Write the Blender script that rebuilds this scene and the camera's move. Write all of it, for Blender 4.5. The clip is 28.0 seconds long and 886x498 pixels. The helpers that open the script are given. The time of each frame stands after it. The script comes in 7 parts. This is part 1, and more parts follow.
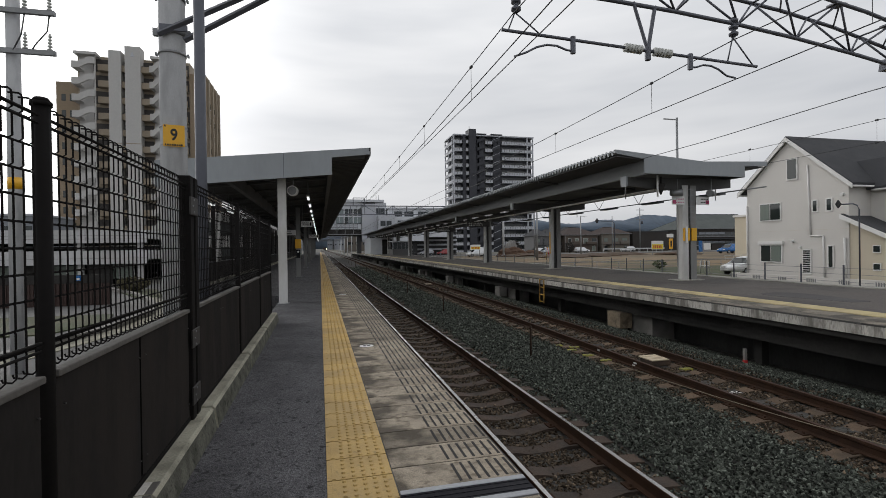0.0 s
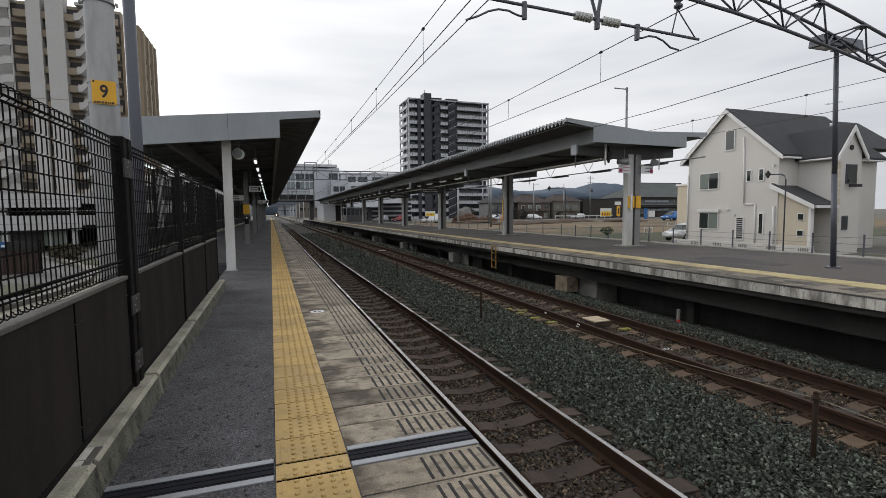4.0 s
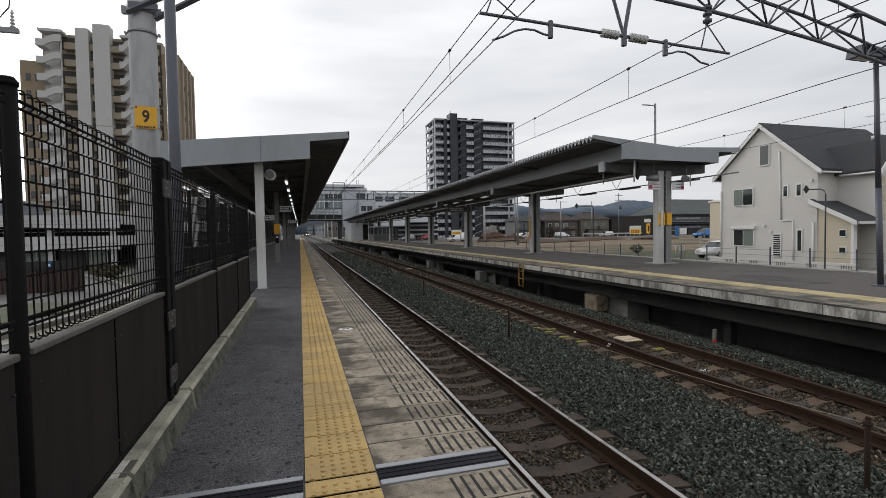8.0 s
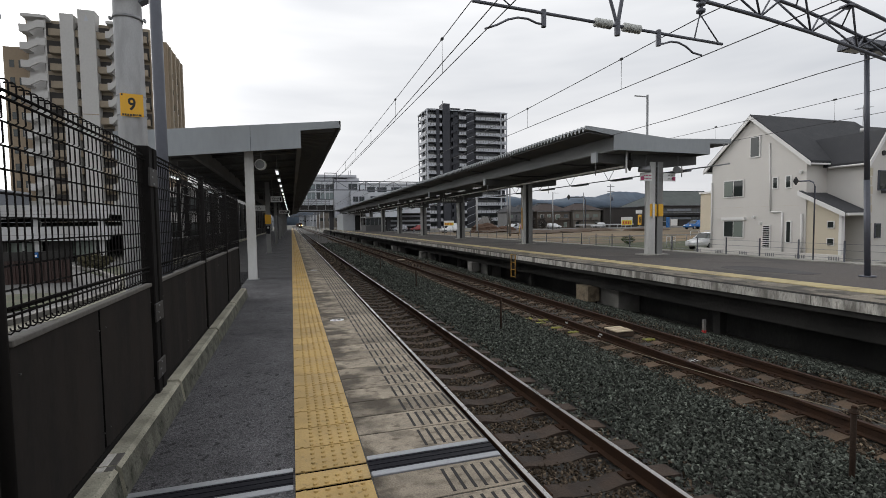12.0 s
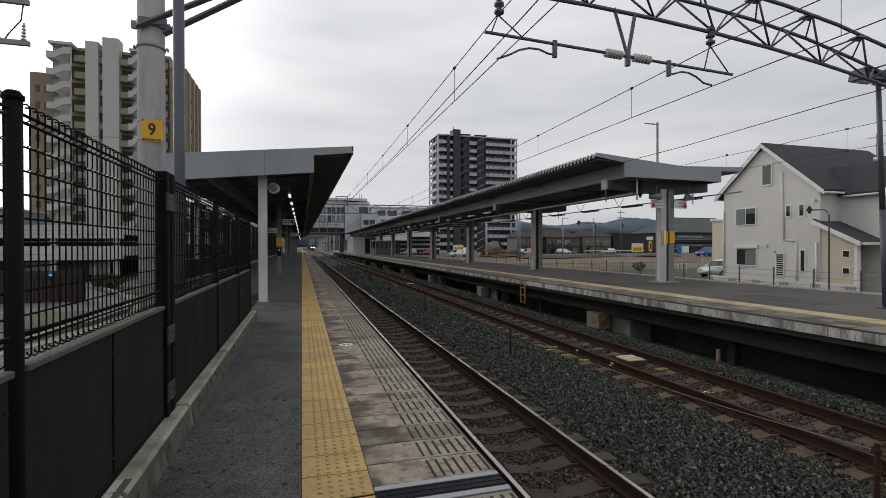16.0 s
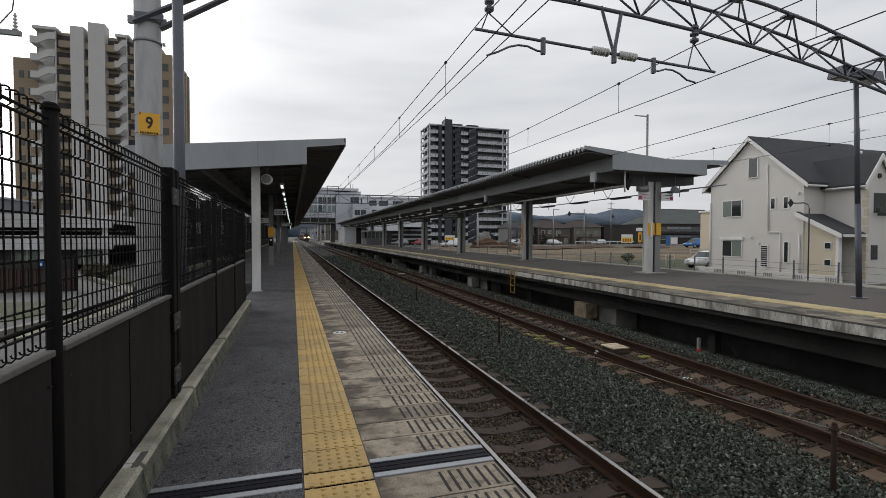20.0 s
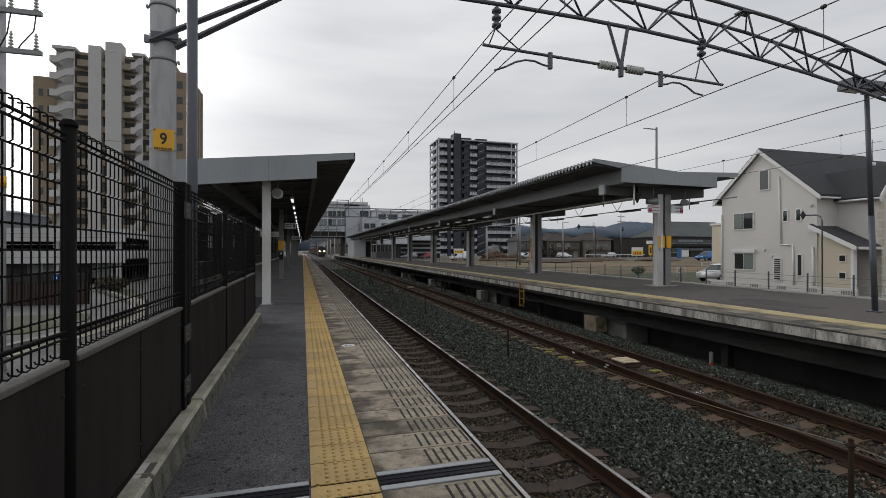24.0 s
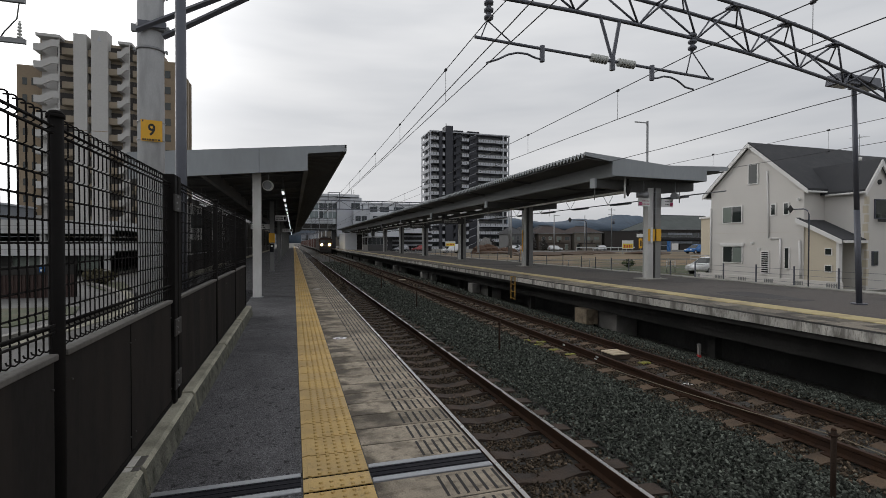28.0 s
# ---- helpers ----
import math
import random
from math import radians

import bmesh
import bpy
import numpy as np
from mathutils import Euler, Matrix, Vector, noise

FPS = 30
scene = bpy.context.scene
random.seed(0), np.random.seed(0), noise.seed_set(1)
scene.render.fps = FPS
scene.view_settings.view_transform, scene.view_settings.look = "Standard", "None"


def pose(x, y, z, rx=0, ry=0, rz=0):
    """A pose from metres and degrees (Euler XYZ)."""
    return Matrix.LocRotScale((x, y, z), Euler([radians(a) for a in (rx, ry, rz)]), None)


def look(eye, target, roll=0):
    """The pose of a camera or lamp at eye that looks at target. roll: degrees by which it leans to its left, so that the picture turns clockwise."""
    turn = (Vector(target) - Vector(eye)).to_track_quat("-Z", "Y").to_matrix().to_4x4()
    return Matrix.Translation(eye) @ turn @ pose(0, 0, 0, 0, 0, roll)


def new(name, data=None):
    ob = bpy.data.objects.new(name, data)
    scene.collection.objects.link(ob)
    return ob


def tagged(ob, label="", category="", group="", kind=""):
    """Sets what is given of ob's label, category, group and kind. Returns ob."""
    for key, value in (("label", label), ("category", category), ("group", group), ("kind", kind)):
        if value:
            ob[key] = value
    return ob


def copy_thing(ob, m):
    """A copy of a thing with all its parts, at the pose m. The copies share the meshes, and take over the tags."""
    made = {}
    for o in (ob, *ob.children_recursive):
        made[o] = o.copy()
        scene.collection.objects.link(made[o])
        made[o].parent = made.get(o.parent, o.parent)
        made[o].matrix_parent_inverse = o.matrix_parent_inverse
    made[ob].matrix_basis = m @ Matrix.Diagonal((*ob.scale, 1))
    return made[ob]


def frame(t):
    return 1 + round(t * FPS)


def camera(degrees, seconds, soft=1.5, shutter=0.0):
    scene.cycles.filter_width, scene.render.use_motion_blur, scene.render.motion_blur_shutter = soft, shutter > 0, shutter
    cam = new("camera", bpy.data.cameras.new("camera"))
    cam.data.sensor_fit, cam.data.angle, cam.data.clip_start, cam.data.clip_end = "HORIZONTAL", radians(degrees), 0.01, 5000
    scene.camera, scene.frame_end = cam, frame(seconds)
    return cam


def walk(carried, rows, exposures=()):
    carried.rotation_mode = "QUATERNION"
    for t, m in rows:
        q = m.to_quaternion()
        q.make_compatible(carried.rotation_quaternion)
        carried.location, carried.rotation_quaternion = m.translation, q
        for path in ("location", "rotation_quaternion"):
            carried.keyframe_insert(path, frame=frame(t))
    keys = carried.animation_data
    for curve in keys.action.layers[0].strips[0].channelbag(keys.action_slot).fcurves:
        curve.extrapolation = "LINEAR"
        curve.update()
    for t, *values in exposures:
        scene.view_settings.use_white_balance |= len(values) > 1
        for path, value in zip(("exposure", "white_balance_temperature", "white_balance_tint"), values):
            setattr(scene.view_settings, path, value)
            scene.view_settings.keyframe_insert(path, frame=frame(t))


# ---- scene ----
cam = camera(85.0, 28.0, soft=0.8)
PATH = [
    (0, (-0.06, -2.66, 1.398), (0.433, -0.722, 1.389), -0.8),
    (0.5, (-0.04, -2.709, 1.389), (0.501, -0.783, 1.409), -0.1),
    (1, (-0.052, -2.713, 1.393), (0.509, -0.794, 1.411), 0.1),
    (1.5, (-0.049, -2.709, 1.383), (0.489, -0.784, 1.336), -0.5),
    (2, (-0.029, -2.706, 1.376), (0.54, -0.79, 1.298), -0.0),
    (2.5, (-0.025, -2.708, 1.376), (0.561, -0.799, 1.274), -0.2),
    (3, (-0.017, -2.739, 1.393), (0.621, -0.851, 1.232), -0.5),
    (3.5, (-0.019, -2.751, 1.392), (0.656, -0.874, 1.239), -0.3),
    (5.5, (-0.019, -2.724, 1.383), (0.596, -0.826, 1.249), -1.8),
    (6, (-0.026, -2.743, 1.382), (0.582, -0.84, 1.267), -1.3),
    (6.5, (-0.031, -2.736, 1.382), (0.587, -0.837, 1.278), -0.9),
    (7, (-0.028, -2.746, 1.384), (0.596, -0.847, 1.293), -0.9),
    (7.5, (-0.032, -2.73, 1.374), (0.57, -0.824, 1.301), -0.7),
    (8, (-0.033, -2.736, 1.375), (0.533, -0.819, 1.304), -0.9),
    (8.5, (-0.023, -2.728, 1.373), (0.559, -0.816, 1.285), -0.7),
    (9, (-0.026, -2.715, 1.374), (0.559, -0.804, 1.295), -0.6),
    (9.5, (-0.02, -2.727, 1.38), (0.573, -0.82, 1.288), -0.7),
    (10, (-0.025, -2.727, 1.371), (0.577, -0.822, 1.27), -0.6),
    (10.5, (-0.027, -2.712, 1.373), (0.561, -0.803, 1.272), -0.6),
    (11, (0.019, -2.777, 1.4), (0.604, -0.867, 1.298), -0.7),
    (11.5, (-0.022, -2.71, 1.366), (0.577, -0.805, 1.258), -0.7),
    (12, (-0.019, -2.708, 1.372), (0.576, -0.802, 1.263), -0.8),
    (12.5, (-0.02, -2.697, 1.371), (0.573, -0.79, 1.262), -1.0),
    (14.5, (-0.024, -2.684, 1.392), (0.508, -0.756, 1.367), -0.2),
    (15, (-0.016, -2.71, 1.391), (0.526, -0.786, 1.342), -0.5),
    (15.5, (-0.03, -2.689, 1.395), (0.527, -0.768, 1.382), -0.2),
    (16, (-0.035, -2.707, 1.395), (0.525, -0.787, 1.385), -0.1),
    (16.5, (-0.034, -2.717, 1.393), (0.54, -0.801, 1.389), -0.2),
    (17, (-0.038, -2.708, 1.395), (0.526, -0.789, 1.39), -0.1),
    (17.5, (-0.029, -2.706, 1.4), (0.525, -0.784, 1.389), -0.4),
    (18, (-0.02, -2.708, 1.407), (0.5, -0.777, 1.377), -1.1),
    (18.5, (-0.051, -2.761, 1.409), (0.482, -0.833, 1.414), -0.5),
    (19, (-0.121, -2.847, 1.422), (0.491, -0.943, 1.394), 0.5),
    (19.5, (-0.142, -2.924, 1.424), (0.486, -1.027, 1.359), -0.1),
    (20, (-0.095, -2.951, 1.416), (0.499, -1.042, 1.366), 0.1),
    (20.5, (-0.09, -2.977, 1.419), (0.47, -1.057, 1.374), -0.1),
    (21, (-0.105, -2.96, 1.419), (0.405, -1.026, 1.411), 0.1),
    (21.5, (-0.102, -2.982, 1.412), (0.413, -1.049, 1.415), -0.5),
    (23.5, (-0.09, -2.973, 1.409), (0.467, -1.052, 1.405), 0.2),
    (24, (-0.088, -2.977, 1.41), (0.47, -1.056, 1.415), 0.0),
    (24.5, (-0.091, -2.978, 1.411), (0.462, -1.056, 1.427), 0.0),
    (25, (-0.095, -2.976, 1.41), (0.456, -1.053, 1.433), -0.1),
    (25.5, (-0.09, -2.971, 1.403), (0.467, -1.05, 1.425), -0.1),
    (26, (-0.081, -2.999, 1.404), (0.486, -1.081, 1.425), -0.1),
    (26.5, (-0.079, -3.003, 1.408), (0.492, -1.087, 1.378), -0.2),
    (27, (-0.077, -2.986, 1.407), (0.49, -1.068, 1.404), -0.0),
    (27.5, (-0.082, -2.985, 1.413), (0.487, -1.068, 1.386), 0.1),
    (28, (-0.091, -2.984, 1.414), (0.5, -1.074, 1.389), 0.1),
]
walk(cam, [(t, look(eye, target, roll)) for t, eye, target, roll in PATH],
     exposures=[(0, -0.18), (1, -0.31), (2, -0.12), (3, 0.06), (6, 0.04), (9, 0.0), (11, 0.03), (12.5, 0.03), (15, -0.20), (18, -0.31), (19, -0.28), (20, -0.15), (21, -0.28), (24, -0.32), (28, -0.32)])
# ---- light ----
SUN_AZ, SUN_EL = radians(-36), radians(24)
SUN_WAY = Vector((math.sin(SUN_AZ) * math.cos(SUN_EL), math.cos(SUN_AZ) * math.cos(SUN_EL), math.sin(SUN_EL)))
sun = new("sun", bpy.data.lights.new("sun", "SUN"))
sun.data.energy, sun.data.angle, sun.data.color = 0.5, radians(25), (1.0, 0.96, 0.9)
sun.matrix_world = look(SUN_WAY * 50, (0, 0, 0))

world = bpy.data.worlds.new("world")
scene.world = world
world.use_nodes = True
wt = world.node_tree
wt.nodes.clear()


def wn(kind, **props):
    n = wt.nodes.new(kind)
    for k, v in props.items():
        n.inputs[k].default_value = v
    return n


sky = wt.nodes.new("ShaderNodeTexSky")
sky.sky_type, sky.sun_disc = "NISHITA", False
sky.sun_elevation, sky.sun_rotation = SUN_EL, SUN_AZ
sky.air_density, sky.dust_density = 1.0, 6.0
grey = wn("ShaderNodeHueSaturation", Saturation=0.12, Value=0.03)
wt.links.new(sky.outputs["Color"], grey.inputs["Color"])
tc = wt.nodes.new("ShaderNodeTexCoord")
stretch = wt.nodes.new("ShaderNodeMapping")
stretch.inputs["Scale"].default_value = (1.0, 1.0, 6.0)
wt.links.new(tc.outputs["Generated"], stretch.inputs["Vector"])
cloud = wn("ShaderNodeTexNoise", Scale=1.6, Detail=4.0, Roughness=0.5)
wt.links.new(stretch.outputs["Vector"], cloud.inputs["Vector"])
ramp = wt.nodes.new("ShaderNodeValToRGB")
ramp.color_ramp.elements[0].position, ramp.color_ramp.elements[0].color = 0.32, (0.79, 0.82, 0.875, 1)
ramp.color_ramp.elements[1].position, ramp.color_ramp.elements[1].color = 0.68, (1.15, 1.16, 1.185, 1)
wt.links.new(cloud.outputs["Fac"], ramp.inputs["Fac"])
# bright cloud round the veiled sun
dot = wt.nodes.new("ShaderNodeVectorMath")
dot.operation = "DOT_PRODUCT"
dot.inputs[1].default_value = SUN_WAY
wt.links.new(tc.outputs["Generated"], dot.inputs[0])
glow = wt.nodes.new("ShaderNodeMapRange")
glow.interpolation_type = "SMOOTHERSTEP"
for k, v in (("From Min", 0.80), ("From Max", 1.0), ("To Min", 0.0), ("To Max", 0.45)):
    glow.inputs[k].default_value = v
wt.links.new(dot.outputs["Value"], glow.inputs["Value"])
add = wt.nodes.new("ShaderNodeMixRGB")
add.blend_type = "ADD"
add.inputs["Fac"].default_value = 1.0
wt.links.new(ramp.outputs["Color"], add.inputs["Color1"])
wt.links.new(glow.outputs["Result"], add.inputs["Color2"])
both = wt.nodes.new("ShaderNodeMixRGB")
both.blend_type = "ADD"
both.inputs["Fac"].default_value = 1.0
wt.links.new(add.outputs["Color"], both.inputs["Color1"])
wt.links.new(grey.outputs["Color"], both.inputs["Color2"])
split = wt.nodes.new("ShaderNodeSeparateXYZ")
wt.links.new(tc.outputs["Generated"], split.inputs["Vector"])
rise = wt.nodes.new("ShaderNodeMapRange")
for k, v in (("From Min", 0.02), ("From Max", 0.55), ("To Min", 0.86), ("To Max", 1.10)):
    rise.inputs[k].default_value = v
wt.links.new(split.outputs["Z"], rise.inputs["Value"])
overcast = wt.nodes.new("ShaderNodeMixRGB")
overcast.blend_type = "MULTIPLY"
overcast.inputs["Fac"].default_value = 1.0
wt.links.new(both.outputs["Color"], overcast.inputs["Color1"])
wt.links.new(rise.outputs["Result"], overcast.inputs["Color2"])
back = wn("ShaderNodeBackground", Strength=0.76)
wt.links.new(overcast.outputs["Color"], back.inputs["Color"])
wt.links.new(back.outputs["Background"], wt.nodes.new("ShaderNodeOutputWorld").inputs["Surface"])


# ---- materials ----
def M(name, col, rough=0.7, metal=0.0, var=0.25, fine=60.0, coarse=2.0, bump=0.15, rnd=0.0, stain=None, amount=0.0, size=1.2, stretch=(1, 1, 1), voro=0.0, spec=0.5, sharp=(0.47, 0.62), drift=0.0, centre=0.0, speck=None):
    """A surface: base colour broken by fine grain, broad patches, stains of their own shape and relief."""
    m = bpy.data.materials.new(name)
    m.use_nodes = True
    t = m.node_tree
    b = t.nodes["Principled BSDF"]
    b.inputs["Metallic"].default_value = metal
    b.inputs["Specular IOR Level"].default_value = spec
    c = t.nodes.new("ShaderNodeTexCoord")
    mp = t.nodes.new("ShaderNodeMapping")
    mp.inputs["Scale"].default_value = stretch
    t.links.new(c.outputs["Object"], mp.inputs["Vector"])
    info = t.nodes.new("ShaderNodeObjectInfo")
    shift = t.nodes.new("ShaderNodeVectorMath")
    shift.operation = "MULTIPLY_ADD"
    t.links.new(info.outputs["Random"], shift.inputs[0])
    shift.inputs[1].default_value = (17.0, 31.0, 11.0)
    t.links.new(mp.outputs["Vector"], shift.inputs[2])

    def nz(scale, detail):
        n = t.nodes.new("ShaderNodeTexNoise")
        n.inputs["Scale"].default_value, n.inputs["Detail"].default_value = scale, detail
        t.links.new(shift.outputs["Vector"], n.inputs["Vector"])
        return n
    n1, n2 = nz(fine, 3), nz(coarse, 5)
    mix = t.nodes.new("ShaderNodeMath")
    mix.operation = "ADD"
    t.links.new(n1.outputs["Fac"], mix.inputs[0])
    t.links.new(n2.outputs["Fac"], mix.inputs[1])
    r = t.nodes.new("ShaderNodeMapRange")
    for k, v in (("From Min", 0.55), ("From Max", 1.45), ("To Min", 1 - var), ("To Max", 1 + var)):
        r.inputs[k].default_value = v
    t.links.new(mix.outputs["Value"], r.inputs["Value"])
    out = r.outputs["Result"]
    if rnd:
        rr = t.nodes.new("ShaderNodeMapRange")
        rr.inputs["To Min"].default_value, rr.inputs["To Max"].default_value = 1 - rnd, 1 + rnd
        t.links.new(info.outputs["Random"], rr.inputs["Value"])
        mu = t.nodes.new("ShaderNodeMath")
        mu.operation = "MULTIPLY"
        t.links.new(out, mu.inputs[0])
        t.links.new(rr.outputs["Result"], mu.inputs[1])
        out = mu.outputs["Value"]
    sc = t.nodes.new("ShaderNodeVectorMath")
    sc.operation = "SCALE"
    sc.inputs[0].default_value = col
    t.links.new(out, sc.inputs["Scale"])
    colour = sc.outputs["Vector"]
    if stain:
        n3 = nz(size, 6)
        rp = t.nodes.new("ShaderNodeMapRange")
        for k, v in (("From Min", sharp[0]), ("From Max", sharp[1]), ("To Min", 0.0), ("To Max", amount)):
            rp.inputs[k].default_value = v
        fac = n3.outputs["Fac"]
        if drift:
            xyz = t.nodes.new("ShaderNodeSeparateXYZ")
            t.links.new(c.outputs["Object"], xyz.inputs["Vector"])
            ma = t.nodes.new("ShaderNodeMath")
            ma.operation = "MULTIPLY_ADD"
            t.links.new(xyz.outputs["X"], ma.inputs[0])
            ma.inputs[1].default_value, ma.inputs[2].default_value = -drift, drift * centre
            ad = t.nodes.new("ShaderNodeMath")
            t.links.new(ma.outputs["Value"], ad.inputs[0])
            t.links.new(fac, ad.inputs[1])
            fac = ad.outputs["Value"]
        t.links.new(fac, rp.inputs["Value"])
        mx = t.nodes.new("ShaderNodeMixRGB")
        t.links.new(rp.outputs["Result"], mx.inputs["Fac"])
        t.links.new(colour, mx.inputs["Color1"])
        mx.inputs["Color2"].default_value = (*stain, 1)
        colour = mx.outputs["Color"]
    if speck:
        n4 = nz(speck[2], 2)
        r4 = t.nodes.new("ShaderNodeMapRange")
        for k, v in (("From Min", speck[3]), ("From Max", speck[4]), ("To Min", 0.0), ("To Max", speck[1])):
            r4.inputs[k].default_value = v
        t.links.new(n4.outputs["Fac"], r4.inputs["Value"])
        m4 = t.nodes.new("ShaderNodeMixRGB")
        t.links.new(r4.outputs["Result"], m4.inputs["Fac"])
        t.links.new(colour, m4.inputs["Color1"])
        m4.inputs["Color2"].default_value = (*speck[0], 1)
        colour = m4.outputs["Color"]
    t.links.new(colour, b.inputs["Base Color"])
    ro = t.nodes.new("ShaderNodeMapRange")
    for k, v in (("From Min", 0.3), ("From Max", 0.7), ("To Min", max(0.03, rough - 0.12)), ("To Max", min(1, rough + 0.12))):
        ro.inputs[k].default_value = v
    t.links.new(n2.outputs["Fac"], ro.inputs["Value"])
    t.links.new(ro.outputs["Result"], b.inputs["Roughness"])
    if bump:
        bp = t.nodes.new("ShaderNodeBump")
        bp.inputs["Strength"].default_value, bp.inputs["Distance"].default_value = bump, 0.02
        src = n1.outputs["Fac"]
        if voro:
            v = t.nodes.new("ShaderNodeTexVoronoi")
            v.inputs["Scale"].default_value = voro
            t.links.new(shift.outputs["Vector"], v.inputs["Vector"])
            src = v.outputs["Distance"]
            tint = t.nodes.new("ShaderNodeMixRGB")
            tint.blend_type = "MULTIPLY"
            tint.inputs["Fac"].default_value = 0.75
            t.links.new(colour, tint.inputs["Color1"])
            bw = t.nodes.new("ShaderNodeRGBToBW")
            t.links.new(v.outputs["Color"], bw.inputs["Color"])
            t.links.new(bw.outputs["Val"], tint.inputs["Color2"])
            t.links.new(tint.outputs["Color"], b.inputs["Base Color"])
        t.links.new(src, bp.inputs["Height"])
        t.links.new(bp.outputs["Normal"], b.inputs["Normal"])
    return m


def glowing(name, col, strength):
    m = bpy.data.materials.new(name)
    m.use_nodes = True
    b = m.node_tree.nodes["Principled BSDF"]
    b.inputs["Base Color"].default_value = (*col, 1)
    b.inputs["Emission Color"].default_value = (*col, 1)
    b.inputs["Emission Strength"].default_value = strength
    return m


def glazing(name, col, rough=0.05):
    m = bpy.data.materials.new(name)
    m.use_nodes = True
    b = m.node_tree.nodes["Principled BSDF"]
    b.inputs["Base Color"].default_value = (*col, 1)
    b.inputs["Roughness"].default_value = rough
    b.inputs["IOR"].default_value = 1.5
    b.inputs["Specular IOR Level"].default_value = 0.6
    return m


def stone_mat(name, tone):
    """Broken stone, each piece with a shade of its own."""
    m = M(name, (0.13, 0.15, 0.145), 0.95, var=0.2, fine=50, bump=0.25, spec=0.12)
    t = m.node_tree
    b = t.nodes["Principled BSDF"]
    g = t.nodes.new("ShaderNodeNewGeometry")
    r = t.nodes.new("ShaderNodeValToRGB")
    e = r.color_ramp.elements
    shade = lambda v: (v * tone[0], v * tone[1], v * tone[2], 1)
    e[0].color, e[1].color = shade(0.018), shade(0.21)
    for p, v in ((0.3, 0.045), (0.7, 0.085), (0.92, 0.125)):
        x = e.new(p)
        x.color = shade(v)
    t.links.new(g.outputs["Random Per Island"], r.inputs["Fac"])
    t.links.new(r.outputs["Color"], b.inputs["Base Color"])
    return m


ASPHALT = M("asphalt", (0.164, 0.161, 0.169), 0.92, var=0.5, fine=55, coarse=2.2, bump=0.5, voro=120.0, stain=(0.082, 0.080, 0.085), amount=0.6, size=1.6, spec=0.22, sharp=(0.44, 0.66), speck=((0.030, 0.029, 0.031), 0.8, 19.0, 0.60, 0.70))
FARASPHALT = M("worn_asphalt", (0.080, 0.069, 0.063), 0.9, var=0.4, fine=30, coarse=0.6, bump=0.3, stain=(0.040, 0.036, 0.034), amount=0.7, size=0.35, sharp=(0.52, 0.60), speck=((0.13, 0.115, 0.10), 0.5, 9.0, 0.60, 0.72))
SOIL = M("dark_soil", (0.07, 0.045, 0.028), 0.95, var=0.4, fine=4, coarse=0.4, bump=0.5)
YARD = M("yard_paving", (0.115, 0.113, 0.11), 0.9, var=0.3, fine=20, coarse=0.3, bump=0.1, stain=(0.07, 0.068, 0.062), amount=0.7, size=0.5)
ROAD = M("road_asphalt", (0.11, 0.108, 0.106), 0.9, var=0.3, fine=20, coarse=0.1, bump=0.1)
PALE = M("edge_concrete", (0.300, 0.256, 0.198), 0.85, var=0.5, fine=120, coarse=9.0, bump=0.3, rnd=0.28, stain=(0.062, 0.052, 0.040), amount=0.86, size=3.4, stretch=(0.9, 1.1, 1.0), spec=0.3, sharp=(0.45, 0.60), drift=0.42, centre=0.56, speck=((0.11, 0.088, 0.066), 0.75, 16.0, 0.54, 0.70))
CONC = M("concrete", (0.22, 0.21, 0.195), 0.85, var=0.28, fine=60, coarse=1.2, bump=0.25, stain=(0.13, 0.125, 0.11), amount=0.6, size=1.3)
LIP = M("weathered_lip", (0.47, 0.45, 0.41), 0.9, var=0.4, fine=40, coarse=3.0, bump=0.3, rnd=0.12, stain=(0.10, 0.092, 0.08), amount=0.85, size=2.2, stretch=(1, 2.0, 0.45), sharp=(0.46, 0.62), speck=((0.16, 0.15, 0.13), 0.6, 14.0, 0.56, 0.66))
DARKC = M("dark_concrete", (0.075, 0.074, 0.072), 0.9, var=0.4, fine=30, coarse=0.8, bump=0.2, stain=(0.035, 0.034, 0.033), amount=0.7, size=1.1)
KERB = M("kerb_concrete", (0.33, 0.315, 0.252), 0.9, var=0.35, fine=90, coarse=3.0, bump=0.4, rnd=0.08, stain=(0.17, 0.163, 0.13), amount=0.7, size=4.0, spec=0.2, speck=((0.09, 0.088, 0.07), 0.7, 40.0, 0.64, 0.72))
KERBFACE = M("darker_kerb_side", (0.125, 0.122, 0.100), 0.92, var=0.45, fine=60, coarse=5, bump=0.45, stain=(0.045, 0.047, 0.036), amount=0.8, size=6.0, spec=0.2, sharp=(0.44, 0.64), speck=((0.025, 0.026, 0.02), 0.8, 18.0, 0.60, 0.68))
COPING = M("pale_coping", (0.33, 0.32, 0.285), 0.85, var=0.25, fine=30, coarse=1.2, bump=0.15, stain=(0.16, 0.155, 0.135), amount=0.6, size=0.8)
MORTAR = M("fresh_mortar", (0.48, 0.46, 0.42), 0.8, var=0.25, fine=60, coarse=6, bump=0.2)
FADED = M("faded_yellow", (0.45, 0.37, 0.18), 0.7, var=0.2, fine=30, coarse=1.0, bump=0.08, rnd=0.12, stain=(0.24, 0.19, 0.11), amount=0.7, size=1.2)
